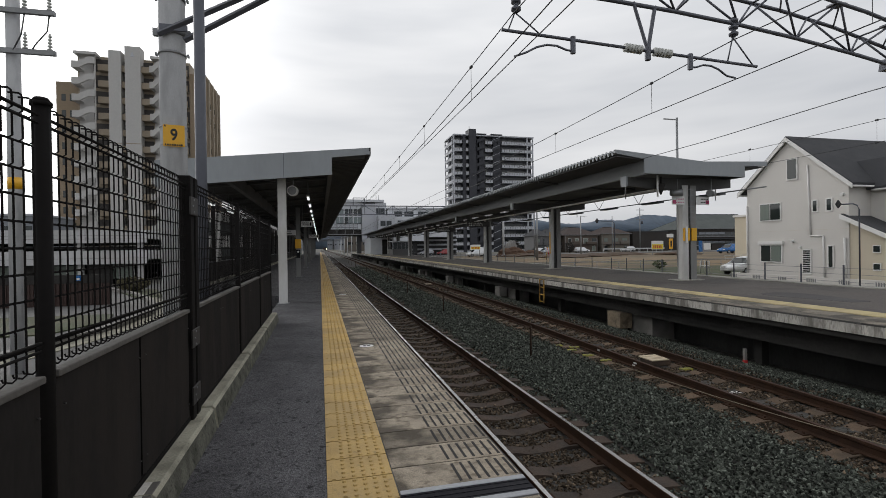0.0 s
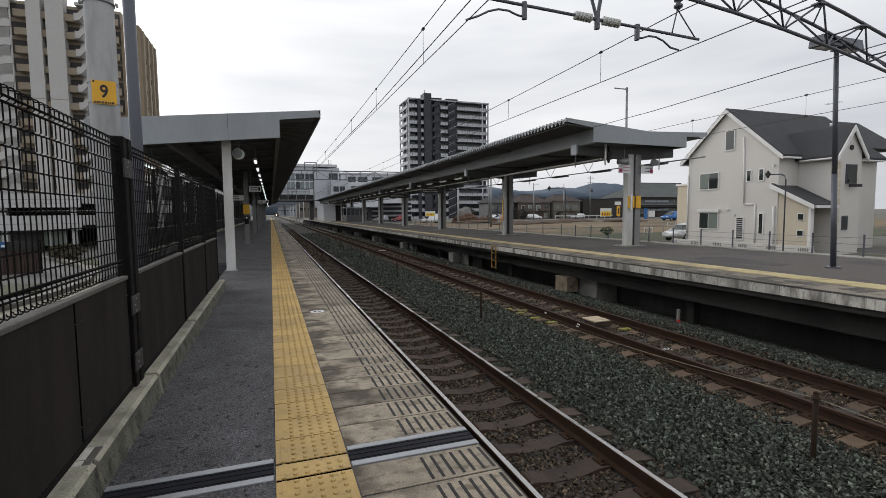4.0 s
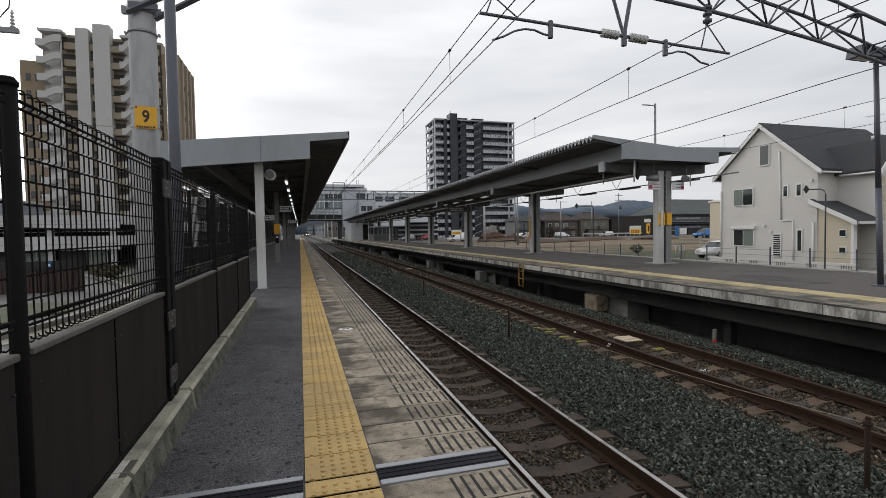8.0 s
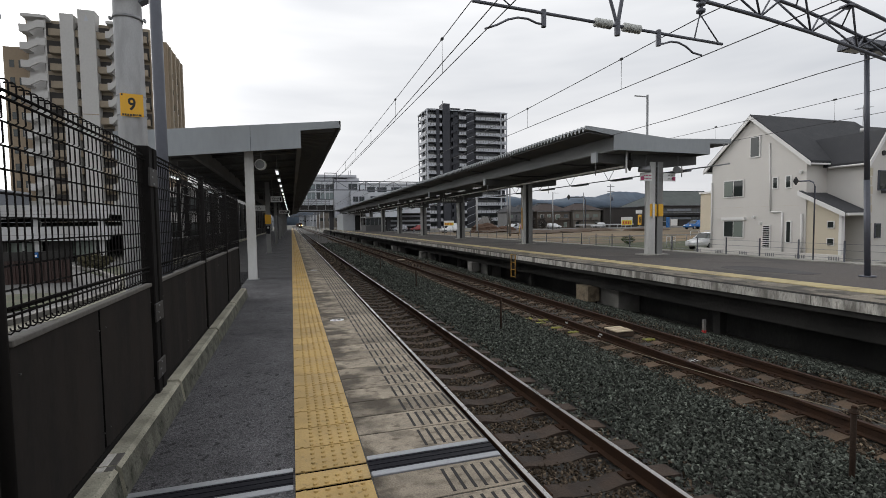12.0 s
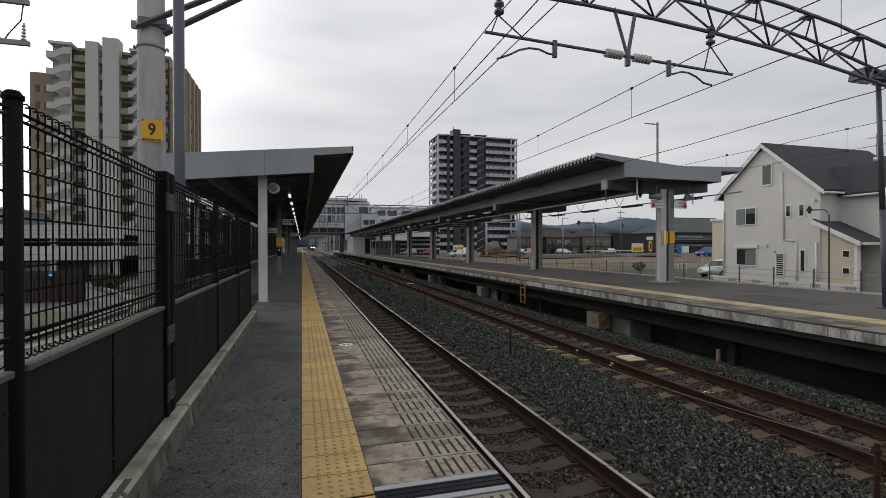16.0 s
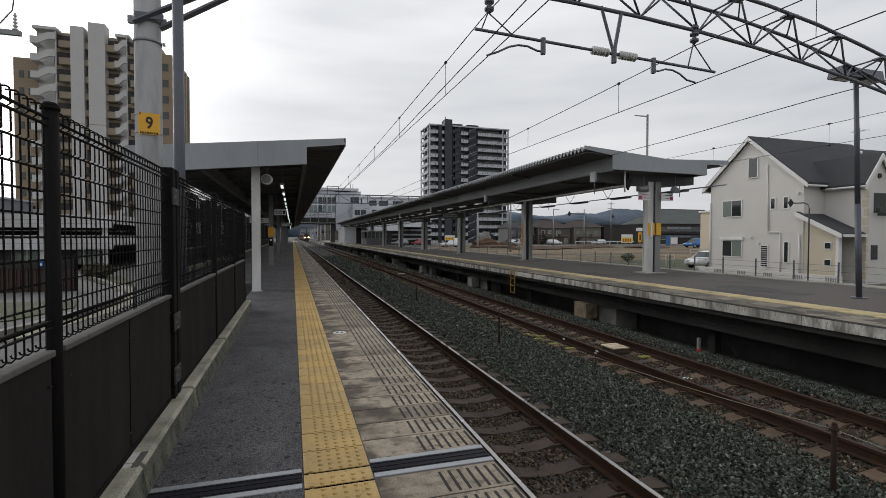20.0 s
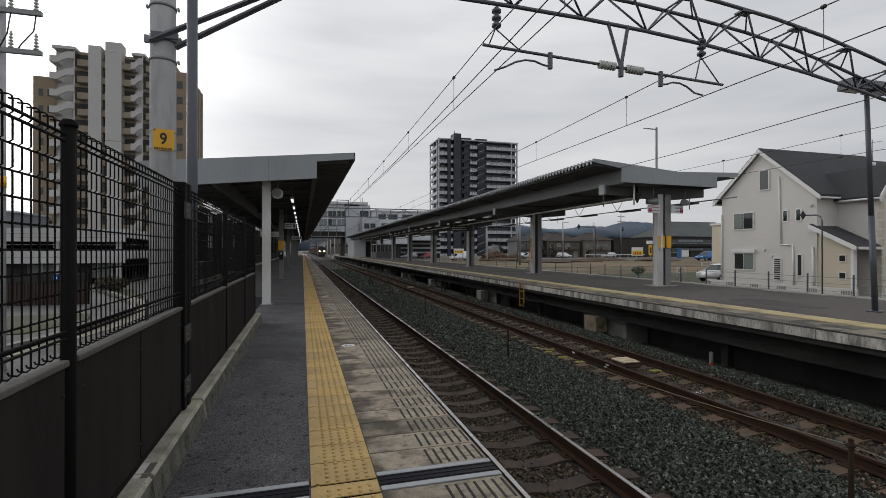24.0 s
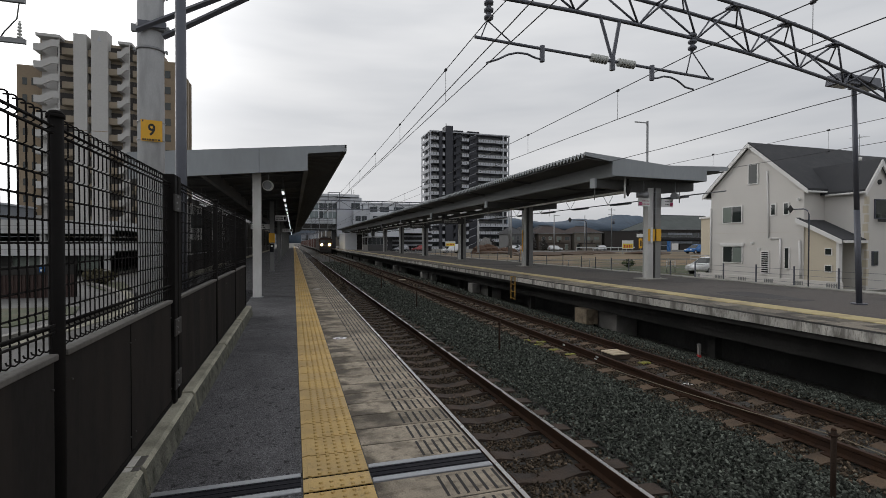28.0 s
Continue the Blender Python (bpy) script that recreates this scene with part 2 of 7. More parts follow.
YELLOW = M("tactile_yellow", (0.50, 0.335, 0.115), 0.6, var=0.2, fine=90, coarse=1.5, bump=0.12, rnd=0.07, stain=(0.33, 0.225, 0.085), amount=0.6, size=2.2, speck=((0.20, 0.145, 0.06), 0.6, 26.0, 0.62, 0.72))
GROOVE = M("groove_black", (0.028, 0.026, 0.025), 0.9, var=0.2)
RUBBER = M("black_rubber", (0.010, 0.010, 0.014), 0.7, spec=0.2, var=0.25, fine=40, bump=0.1)
ALU = M("aluminium", (0.36, 0.37, 0.39), 0.5, 0.7, var=0.18, fine=60, bump=0.05)
STEELPALE = M("pale_grey_paint", (0.20, 0.20, 0.195), 0.5, var=0.08, fine=20, coarse=1.2, bump=0.03)
FASCIA = M("fascia_grey", (0.29, 0.312, 0.330), 0.45, 0.0, var=0.09, fine=12, coarse=0.6, bump=0.02, stain=(0.23, 0.245, 0.255), amount=0.4, size=0.7, stretch=(1, 1, 0.3))
COLP = M("column_paint", (0.53, 0.53, 0.52), 0.5, var=0.1, fine=20, coarse=1.5, bump=0.03, stain=(0.36, 0.345, 0.31), amount=0.5, size=1.6, stretch=(1, 1, 0.4))
GAPB = M("joint_shadow", (0.004, 0.004, 0.004), 0.95, spec=0.0, var=0.1, bump=0)
WHITEP = M("white_paint", (0.66, 0.66, 0.65), 0.5, var=0.08, fine=20, coarse=1.5, bump=0.03, stain=(0.45, 0.43, 0.39), amount=0.4, size=1.4)
# darker than the grey roof steel, so the shade below sits in its colour
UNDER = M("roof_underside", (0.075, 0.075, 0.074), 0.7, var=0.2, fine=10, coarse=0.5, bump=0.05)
GALV = M("galvanised_steel", (0.24, 0.245, 0.25), 0.5, 0.55, var=0.2, fine=25, coarse=2, bump=0.04)
TRUSS = M("truss_steel", (0.115, 0.12, 0.14), 0.5, 0.4, var=0.2, fine=25, coarse=2, bump=0.04)
POLEC = M("pole_concrete", (0.46, 0.465, 0.475), 0.8, var=0.14, fine=70, coarse=2.0, bump=0.12, stain=(0.29, 0.29, 0.295), amount=0.6, size=2.5, stretch=(2, 2, 0.5))
BROWNST = M("dark_brown_coating", (0.0095, 0.0085, 0.0082), 0.8, var=0.2, fine=40, coarse=2, bump=0.05, spec=0.10)
INFILL = M("brown_sheet", (0.0225, 0.0200, 0.0188), 0.75, spec=0.2, var=0.22, fine=30, coarse=1.5, bump=0.05, stain=(0.036, 0.030, 0.026), amount=0.55, size=1.4, stretch=(1, 2.5, 0.5))
# colour raised to paint the highlight along the fence's top rail
CAPRAIL = M("pale_brown_rail", (0.12, 0.113, 0.105), 0.9, var=0.3, fine=40, coarse=3, bump=0.08, spec=0.1)
LAMPGREY = M("lamp_grey", (0.088, 0.093, 0.113), 0.45, 0.3, var=0.12, fine=20, bump=0.02)
RUST = M("rusty_rail", (0.046, 0.026, 0.017), 0.95, 0.0, spec=0.08, var=0.35, fine=70, coarse=3, bump=0.25, stain=(0.03, 0.02, 0.016), amount=0.7, size=3)
SHINE = M("worn_rail_top", (0.42, 0.41, 0.40), 0.28, 0.95, var=0.12, fine=30, bump=0.02)
DULLTOP = M("dull_rail_top", (0.055, 0.031, 0.023), 0.85, 0.0, spec=0.25, var=0.25, fine=30, bump=0.05)
SLEEP = M("sleeper", (0.060, 0.040, 0.028), 0.9, var=0.4, fine=50, coarse=3, bump=0.35, rnd=0.25, stain=(0.028, 0.022, 0.018), amount=0.75, size=3.5)
POSTRUST = M("brown_post_rust", (0.034, 0.023, 0.017), 0.9, spec=0.1, var=0.35, fine=60, coarse=4, bump=0.2)
SLEEPB = M("tan_sleeper", (0.115, 0.074, 0.043), 0.9, var=0.4, fine=50, coarse=3, bump=0.35, rnd=0.25, stain=(0.045, 0.033, 0.024), amount=0.7, size=3.0)
BALLAST = M("ballast_bed", (0.055, 0.052, 0.046), 0.95, var=0.35, fine=25, coarse=0.8, bump=0.9, voro=17.0, stain=(0.10, 0.085, 0.07), amount=0.4, size=0.6)
STONES = stone_mat("ballast_stones", (0.97, 1.07, 0.90))
RUSTY = stone_mat("rust_stained_stones", (1.10, 0.84, 0.60))
# near-black grey: carries shade below decks, also used on dark sheet and fittings
SOFFIT = M("dark_shade_grey", (0.040, 0.038, 0.036), 0.9, var=0.35, fine=20, coarse=0.8, bump=0.1, spec=0.2, stain=(0.02, 0.02, 0.019), amount=0.7, size=0.9)
LIPTOP = M("dirty_paving", (0.165, 0.143, 0.112), 0.9, var=0.5, fine=40, coarse=2.2, bump=0.3, rnd=0.4, stain=(0.05, 0.045, 0.038), amount=0.85, size=2.2, sharp=(0.48, 0.58))
GIRDER = M("girder_grey", (0.165, 0.17, 0.17), 0.55, var=0.12, fine=12, coarse=0.6, bump=0.02)
DUSK = M("dark_deck_front", (0.05, 0.05, 0.053), 0.8, var=0.2, fine=2, coarse=0.2, bump=0)
RAILW = M("white_rail_paint", (0.5, 0.5, 0.5), 0.6, var=0.1, fine=5, bump=0)
DUSKPALE = M("blue_grey_render", (0.22, 0.235, 0.26), 0.8, var=0.12, fine=3, coarse=0.3, bump=0.02)
REDBROWN = M("red_brown_sheet", (0.045, 0.026, 0.022), 0.75, var=0.2, fine=20, coarse=1, bump=0.05)
WIRE = M("wire_black", (0.035, 0.035, 0.037), 0.6, var=0.1, bump=0)
PORC = M("porcelain", (0.52, 0.53, 0.50), 0.25, var=0.1, fine=20, bump=0.0)
SIGNY = M("sign_yellow", (0.75, 0.40, 0.02), 0.45, var=0.08, fine=20, bump=0.02)
LADDERY = M("worn_yellow_paint", (0.42, 0.24, 0.03), 0.6, var=0.3, fine=20, coarse=3, bump=0.05, stain=(0.10, 0.06, 0.03), amount=0.8, size=6)
UNDERPALE = M("roof_steel", (0.11, 0.11, 0.109), 0.6, var=0.15, fine=10, coarse=0.5, bump=0.03)
# board colour darkened to give the signs a backlit look
SIGND = M("sign_backlit", (0.045, 0.043, 0.042), 0.5, var=0.1, fine=15, bump=0)
GREYW = M("grey_render", (0.12, 0.12, 0.122), 0.85, var=0.15, fine=3, coarse=0.3, bump=0.03)
ROCK = M("pale_rubble", (0.20, 0.195, 0.185), 0.9, var=0.35, fine=3, coarse=0.5, bump=0.4)
REDSOIL = M("red_brown_soil", (0.079, 0.044, 0.027), 0.95, var=0.35, fine=3, coarse=0.4, bump=0.4)
LIME = M("lime_paint", (0.24, 0.23, 0.04), 0.9, var=0.7, fine=40, coarse=14, bump=0.5, stain=(0.07, 0.065, 0.045), amount=0.85, size=12)
HINGE = M("hinge_brown", (0.030, 0.027, 0.026), 0.6, var=0.25, fine=30, coarse=4, bump=0.06)
# wall tone lowered to paint the shade deep under the platform
BACKW = M("shade_dark_wall", (0.045, 0.044, 0.042), 0.9, var=0.45, fine=20, coarse=0.7, bump=0.2, stain=(0.02, 0.02, 0.019), amount=0.8, size=0.6, stretch=(1, 1, 0.4))
BOARDY = M("board_yellow", (0.72, 0.58, 0.04), 0.5, var=0.08, fine=10, bump=0)
BLACK = M("black_print", (0.015, 0.015, 0.015), 0.6, var=0.1, bump=0)
SIGNW = M("sign_white", (0.72, 0.72, 0.71), 0.45, var=0.06, fine=15, bump=0)
MAGENTA = M("sign_magenta", (0.42, 0.05, 0.14), 0.5, var=0.06, bump=0)
RED = M("red_paint", (0.5, 0.03, 0.03), 0.5, var=0.15, bump=0.02)
STUCCO = M("cream_siding", (0.62, 0.595, 0.56), 0.8, var=0.07, fine=60, coarse=0.7, bump=0.12)
STUCCO2 = M("beige_siding", (0.55, 0.49, 0.38), 0.8, var=0.08, fine=60, coarse=0.7, bump=0.12)
TRIM = M("white_trim", (0.72, 0.71, 0.69), 0.5, var=0.06, fine=20, bump=0.02)
HOUSET = M("grey_tan_siding", (0.155, 0.138, 0.115), 0.85, var=0.18, fine=3, coarse=0.3, bump=0.03)
HOUSEB = M("brown_siding", (0.098, 0.078, 0.062), 0.85, var=0.2, fine=3, coarse=0.3, bump=0.03)
ROOFB = M("brown_roof_tile", (0.052, 0.038, 0.034), 0.9, var=0.3, fine=3, coarse=0.4, bump=0.2)
SHINGLE = M("roof_shingle", (0.042, 0.043, 0.047), 0.9, var=0.25, fine=40, coarse=1.5, bump=0.3)
GLASS = glazing("window_glass", (0.030, 0.036, 0.034))
# paler glass paints the sky showing through into the pane colour
GLASSP = glazing("skylit_station_glass", (0.17, 0.21, 0.215), 0.2)
GLASSB = glazing("station_glass", (0.015, 0.024, 0.028), 0.25)
CURTAIN = M("curtain_green", (0.16, 0.19, 0.165), 0.4, var=0.15, fine=8, bump=0, stretch=(1, 14, 0.3))
FIELD = M("bare_field", (0.160, 0.112, 0.060), 0.95, var=0.45, fine=3, coarse=0.08, bump=0.3, stain=(0.052, 0.042, 0.026), amount=0.85, size=0.12, stretch=(0.35, 1, 1), speck=((0.055, 0.062, 0.028), 0.7, 0.5, 0.56, 0.64))
GROUND = M("ground_gravel", (0.12, 0.112, 0.10), 0.95, var=0.3, fine=8, coarse=0.15, bump=0.3, stain=(0.09, 0.10, 0.055), amount=0.6, size=0.15)
GRASS = M("dry_grass", (0.043, 0.054, 0.022), 0.95, var=0.5, fine=12, coarse=0.6, bump=0.5, stain=(0.080, 0.066, 0.036), amount=0.6, size=0.5)
LEAF = M("leaf_green", (0.05, 0.075, 0.03), 0.8, var=0.4, fine=10, bump=0.2)
# blue tint paints the distance haze into the hill colour
HILL = M("hazy_blue_hill", (0.078, 0.105, 0.140), 1.0, var=0.3, fine=0.03, coarse=0.006, bump=0)
TOWERD = M("tower_dark_tile", (0.038, 0.040, 0.049), 0.7, var=0.12, fine=2, coarse=0.2, bump=0)
TOWERL = M("tower_pale_panel", (0.45, 0.465, 0.50), 0.7, var=0.1, fine=2, coarse=0.2, bump=0)
BEIGE = M("beige_tile", (0.295, 0.245, 0.182), 0.8, var=0.12, fine=3, coarse=0.2, bump=0.05)
OCHRE = M("ochre_tile", (0.25, 0.192, 0.130), 0.8, var=0.12, fine=3, coarse=0.2, bump=0.05)
PILA = M("pilaster_white", (0.46, 0.45, 0.435), 0.8, var=0.08, fine=3, coarse=0.2, bump=0.03)
# dark colour of the panels that paint shade inside balconies and stair openings
RECESS = M("balcony_recess", (0.055, 0.05, 0.047), 0.8, var=0.2, fine=2, bump=0)
STATION = M("station_cladding", (0.55, 0.57, 0.60), 0.6, var=0.08, fine=2, coarse=0.3, bump=0.02)
PARAPET = M("deck_parapet", (0.50, 0.50, 0.505), 0.7, var=0.12, fine=3, coarse=0.3, bump=0.03, stain=(0.37, 0.365, 0.35), amount=0.6, size=0.5, stretch=(1, 1, 0.3))
BROWNW = M("brown_wall", (0.034, 0.029, 0.026), 0.8, var=0.15, fine=3, coarse=0.3, bump=0.03)
TANW = M("tan_wall", (0.125, 0.108, 0.09), 0.8, var=0.2, fine=3, coarse=0.3, bump=0.03)
GREENR = M("green_roof", (0.058, 0.068, 0.064), 0.7, var=0.15, fine=2, coarse=0.3, bump=0.03)
CARW = M("car_white", (0.66, 0.67, 0.68), 0.25, var=0.03, bump=0)
CARB = M("car_blue", (0.02, 0.12, 0.34), 0.25, var=0.03, bump=0)
CARG = M("car_silver", (0.33, 0.34, 0.36), 0.25, 0.4, var=0.03, bump=0)
CARR = M("car_red", (0.26, 0.05, 0.05), 0.3, var=0.03, bump=0)
CARD = M("car_black", (0.02, 0.02, 0.024), 0.25, var=0.03, bump=0)
TYRE = M("tyre", (0.02, 0.02, 0.02), 0.85, var=0.1, bump=0)
# locomotive colours lowered to carry the shade it runs in
LOCO = M("loco_body", (0.042, 0.025, 0.021), 0.5, var=0.15, fine=4, bump=0.02, spec=0.08)
LOCOG = M("loco_grey", (0.05, 0.047, 0.045), 0.5, var=0.15, fine=4, bump=0.02, spec=0.08)
BOXRED = M("container_red", (0.06, 0.020, 0.015), 0.95, var=0.2, fine=4, bump=0.05, rnd=0.25, spec=0.06)
TUBE = glowing("lamp_tube", (0.95, 0.97, 1.0), 1.25)
# faint emission keeps these tubes pale below the roof
TUBEDIM = glowing("lamp_tube_dim", (0.75, 0.77, 0.78), 0.12)
# glowing disc colour that imitates the halo of glare round the headlights
HALO = glowing("headlight_rim", (1.0, 0.62, 0.22), 1.1)
HEAD = glowing("headlight", (1.0, 0.80, 0.42), 45.0)


# ---- building blocks ----
ORG = {}


def B():
    return bmesh.new()


def thing(name, at=(0, 0, 0), label="", category="", group="", kind=""):
    ob = new(name)
    ob.location = at
    ob.empty_display_size = 0.1
    ORG[ob] = Vector(at)
    return tagged(ob, label, category, group, kind)


def finish(name, bm, mats):
    bmesh.ops.recalc_face_normals(bm, faces=bm.faces[:])
    me = bpy.data.meshes.new(name)
    bm.to_mesh(me)
    bm.free()
    for m in (mats if isinstance(mats, (list, tuple)) else [mats]):
        me.materials.append(m)
    return me


def part(name, bm, mats, parent=None, label="", bevel=0.0):
    """One mesh object, drawn in world places, under a thing or a part."""
    if bevel:
        bmesh.ops.bevel(bm, geom=[e for e in bm.edges], offset=bevel, segments=1, affect="EDGES", clamp_overlap=True)
    o = ORG.get(parent, Vector((0, 0, 0)))
    bmesh.ops.translate(bm, verts=bm.verts[:], vec=-o)
    ob = new(name, finish(name, bm, mats))
    if parent is not None:
        ob.parent = parent
        ORG[ob] = o
    else:
        ORG[ob] = Vector((0, 0, 0))
    return tagged(ob, label)


def solid(name, bm, mats, label, category, group="", kind="", bevel=0.0):
    """A one-piece thing with its origin at the middle of its base."""
    if bevel:
        bmesh.ops.bevel(bm, geom=[e for e in bm.edges], offset=bevel, segments=1, affect="EDGES", clamp_overlap=True)
    xs, ys, zs = zip(*[v.co for v in bm.verts])
    o = Vector(((min(xs) + max(xs)) / 2, (min(ys) + max(ys)) / 2, min(zs)))
    bmesh.ops.translate(bm, verts=bm.verts[:], vec=-o)
    ob = new(name, finish(name, bm, mats))
    ob.location = o
    ORG[ob] = o
    return tagged(ob, label, category, group, kind)


def box(bm, x0, x1, y0, y1, z0, z1, mi=0):
    v = [bm.verts.new(p) for p in ((x0, y0, z0), (x1, y0, z0), (x1, y1, z0), (x0, y1, z0), (x0, y0, z1), (x1, y0, z1), (x1, y1, z1), (x0, y1, z1))]
    for f in ((0, 3, 2, 1), (4, 5, 6, 7), (0, 1, 5, 4), (1, 2, 6, 5), (2, 3, 7, 6), (3, 0, 4, 7)):
        bm.faces.new([v[i] for i in f]).material_index = mi
    return bm


def rod(bm, p, q, r, n=8, r2=None, mi=0, smooth=True):
    p, q = Vector(p), Vector(q)
    d = (q - p).normalized()
    u = d.orthogonal().normalized()
    w = d.cross(u)
    r2 = r if r2 is None else r2
    ring = [[], []]
    for k, (c, rad) in enumerate(((p, r), (q, r2))):
        for i in range(n):
            a = 2 * math.pi * (i + 0.5) / n
            ring[k].append(bm.verts.new(c + (u * math.cos(a) + w * math.sin(a)) * rad))
    for i in range(n):
        f = bm.faces.new((ring[0][i], ring[0][(i + 1) % n], ring[1][(i + 1) % n], ring[1][i]))
        f.material_index, f.smooth = mi, smooth and n > 5
    for k in (0, 1):
        bm.faces.new(ring[k]).material_index = mi
    return bm


def line(bm, pts, r, n=6, mi=0):
    """A bent rod through points, as one skin."""
    pts = [Vector(p) for p in pts]
    rings = []
    for i, p in enumerate(pts):
        d = (pts[min(i + 1, len(pts) - 1)] - pts[max(i - 1, 0)]).normalized()
        u = d.cross(Vector((0.13, 0.31, 0.94))).normalized()
        w = d.cross(u)
        rings.append([bm.verts.new(p + (u * math.cos(2 * math.pi * k / n) + w * math.sin(2 * math.pi * k / n)) * r) for k in range(n)])
    for a, b in zip(rings, rings[1:]):
        for k in range(n):
            f = bm.faces.new((a[k], a[(k + 1) % n], b[(k + 1) % n], b[k]))
            f.material_index, f.smooth = mi, n > 5
    bm.faces.new(rings[0])
    bm.faces.new(rings[-1])
    return bm


def prism(bm, outline, axis, a, b, mi=0):
    """A closed outline drawn out along an axis: 'x' takes (y, z), 'y' takes (x, z), 'z' takes (x, y)."""
    put = {"x": lambda s, p: (s, p[0], p[1]), "y": lambda s, p: (p[0], s, p[1]), "z": lambda s, p: (p[0], p[1], s)}[axis]
    r = [[bm.verts.new(put(s, p)) for p in outline] for s in (a, b)]
    n = len(outline)
    for i in range(n):
        bm.faces.new((r[0][i], r[0][(i + 1) % n], r[1][(i + 1) % n], r[1][i])).material_index = mi
    bm.faces.new(r[0]).material_index = mi
    bm.faces.new(r[1]).material_index = mi
    return bm


def bx(*a):
    return box(B(), *a)


def fast_mesh(name, verts, faces, mats):
    me = bpy.data.meshes.new(name)
    me.from_pydata(verts, [], faces)
    for m in (mats if isinstance(mats, (list, tuple)) else [mats]):
        me.materials.append(m)
    return me


def piece(name, me, at, parent):
    """One of many alike pieces, on shared mesh data."""
    ob = new(name, me)
    ob.location = Vector(at) - ORG.get(parent, Vector((0, 0, 0)))
    ob.parent = parent
    return ob


def text(name, word, size, m, parent, material, bold=0.0):
    """Lettering as a thin mesh at the pose m."""
    cu = bpy.data.curves.new(name, "FONT")
    cu.body, cu.size, cu.extrude = word, size, 0.001
    cu.offset = bold
    cu.align_x, cu.align_y = "CENTER", "CENTER"
    tmp = bpy.data.objects.new(name, cu)
    scene.collection.objects.link(tmp)
    me = bpy.data.meshes.new_from_object(tmp.evaluated_get(bpy.context.evaluated_depsgraph_get()))
    bpy.data.objects.remove(tmp)
    me.materials.clear()
    me.materials.append(material)
    ob = new(name, me)
    ob.parent = parent
    ob.matrix_local = Matrix.Translation(-ORG.get(parent, Vector((0, 0, 0)))) @ m
    return ob


# ---- ground and tracks ----
RAIL_Z, BED_Z, LAND_Z, TOWN_Z = -1.0, -1.17, -1.2, -0.81
TRACKS = (2.592, 6.80)
HALF = 0.565


def ground():
    bm = B()
    prism(bm, [(-3000, 4200), (-3000, -400), (3000, -400), (3000, 4200)], "z", -3.0, -1.62)
    tagged(part("ground", bm, GROUND), "flat gravelly ground with thin grass reaching the hills", "ground", kind="structure")
    bm = B()
    prism(bm, [(-60, LAND_Z + 0.02), (31, LAND_Z + 0.02), (45, TOWN_Z), (900, TOWN_Z), (900, -2.0), (-60, -2.0)], "x", 16.2, 900)
    tagged(part("ground_east", bm, GROUND), "level gravel ground behind the far platform", "ground", kind="structure")
    bm = B()
    prism(bm, [(-900, LAND_Z), (-4.6, LAND_Z), (-4.6, -2.0), (-900, -2.0)], "y", -60, 900)
    box(bm, -4.6, -1.3, -60, 12.5, -2.0, LAND_Z)
    tagged(part("ground_west", bm, GROUND), "level gravel ground behind the near platform", "ground", kind="structure")
    bm = B()
    prism(bm, [(1.0, BED_Z - 0.03), (3.65, BED_Z - 0.03), (4.0, BED_Z + 0.01), (5.5, BED_Z + 0.01), (5.8, BED_Z - 0.02), (7.8, BED_Z - 0.01), (8.1, BED_Z + 0.05), (8.6, BED_Z + 0.0), (9.4, -1.45), (10.8, -1.6), (10.8, -1.9), (1.0, -1.9)], "y", -40, 900)
    tagged(part("trackbed", bm, BALLAST), "grey-green crushed stone bed of two tracks", "track bed", kind="structure")


def rail_outline(x):
    half = [(0.0325, 0.0), (0.0325, -0.035), (0.009, -0.05), (0.009, -0.125), (0.062, -0.14), (0.062, -0.153)]
    return [(x - a, RAIL_Z + b) for a, b in half] + [(x + a, RAIL_Z + b) for a, b in reversed(half)]


def track(cx, shiny):
    t = thing("railway_track", (cx, 0, BED_Z), "bright-worn railway track on brown sleepers" if shiny else "rusty railway track on brown sleepers", "track", "tracks", "structure")
    for s in (-1, 1):
        x = cx + s * HALF
        bm = prism(B(), rail_outline(x), "y", -30, 700)
        box(bm, x - 0.024, x + 0.024, -30, 700, RAIL_Z - 0.004, RAIL_Z + 0.002, 1)
        part("rail", bm, [RUST, SHINE if shiny else DULLTOP], t, "steel rail with a worn bright top" if shiny else "rust-brown steel rail")
    bm = B()
    prism(bm, [(-1.02, -0.17), (1.02, -0.17), (1.02, -0.02), (0.75, 0.0), (0.34, 0.0), (0.15, -0.035), (-0.15, -0.035), (-0.34, 0.0), (-0.75, 0.0), (-1.02, -0.02)], "y", -0.11, 0.11)
    for s in (-1, 1):
        box(bm, s * HALF - 0.16, s * HALF + 0.16, -0.075, 0.075, 0, 0.016, 1)
        for k in (-1, 1):
            rod(bm, (s * HALF + k * 0.11, 0.03 * k, 0.0), (s * HALF + k * 0.11, 0.03 * k, 0.045), 0.018, 6, mi=1)
    me = finish("sleeper", bm, [SLEEP if shiny else SLEEPB, RUST])
    for k in range(155):
        piece("sleeper", me, (cx + random.uniform(-0.02, 0.02), -9.0 + 0.6 * k, RAIL_Z - 0.156), t)
    return t


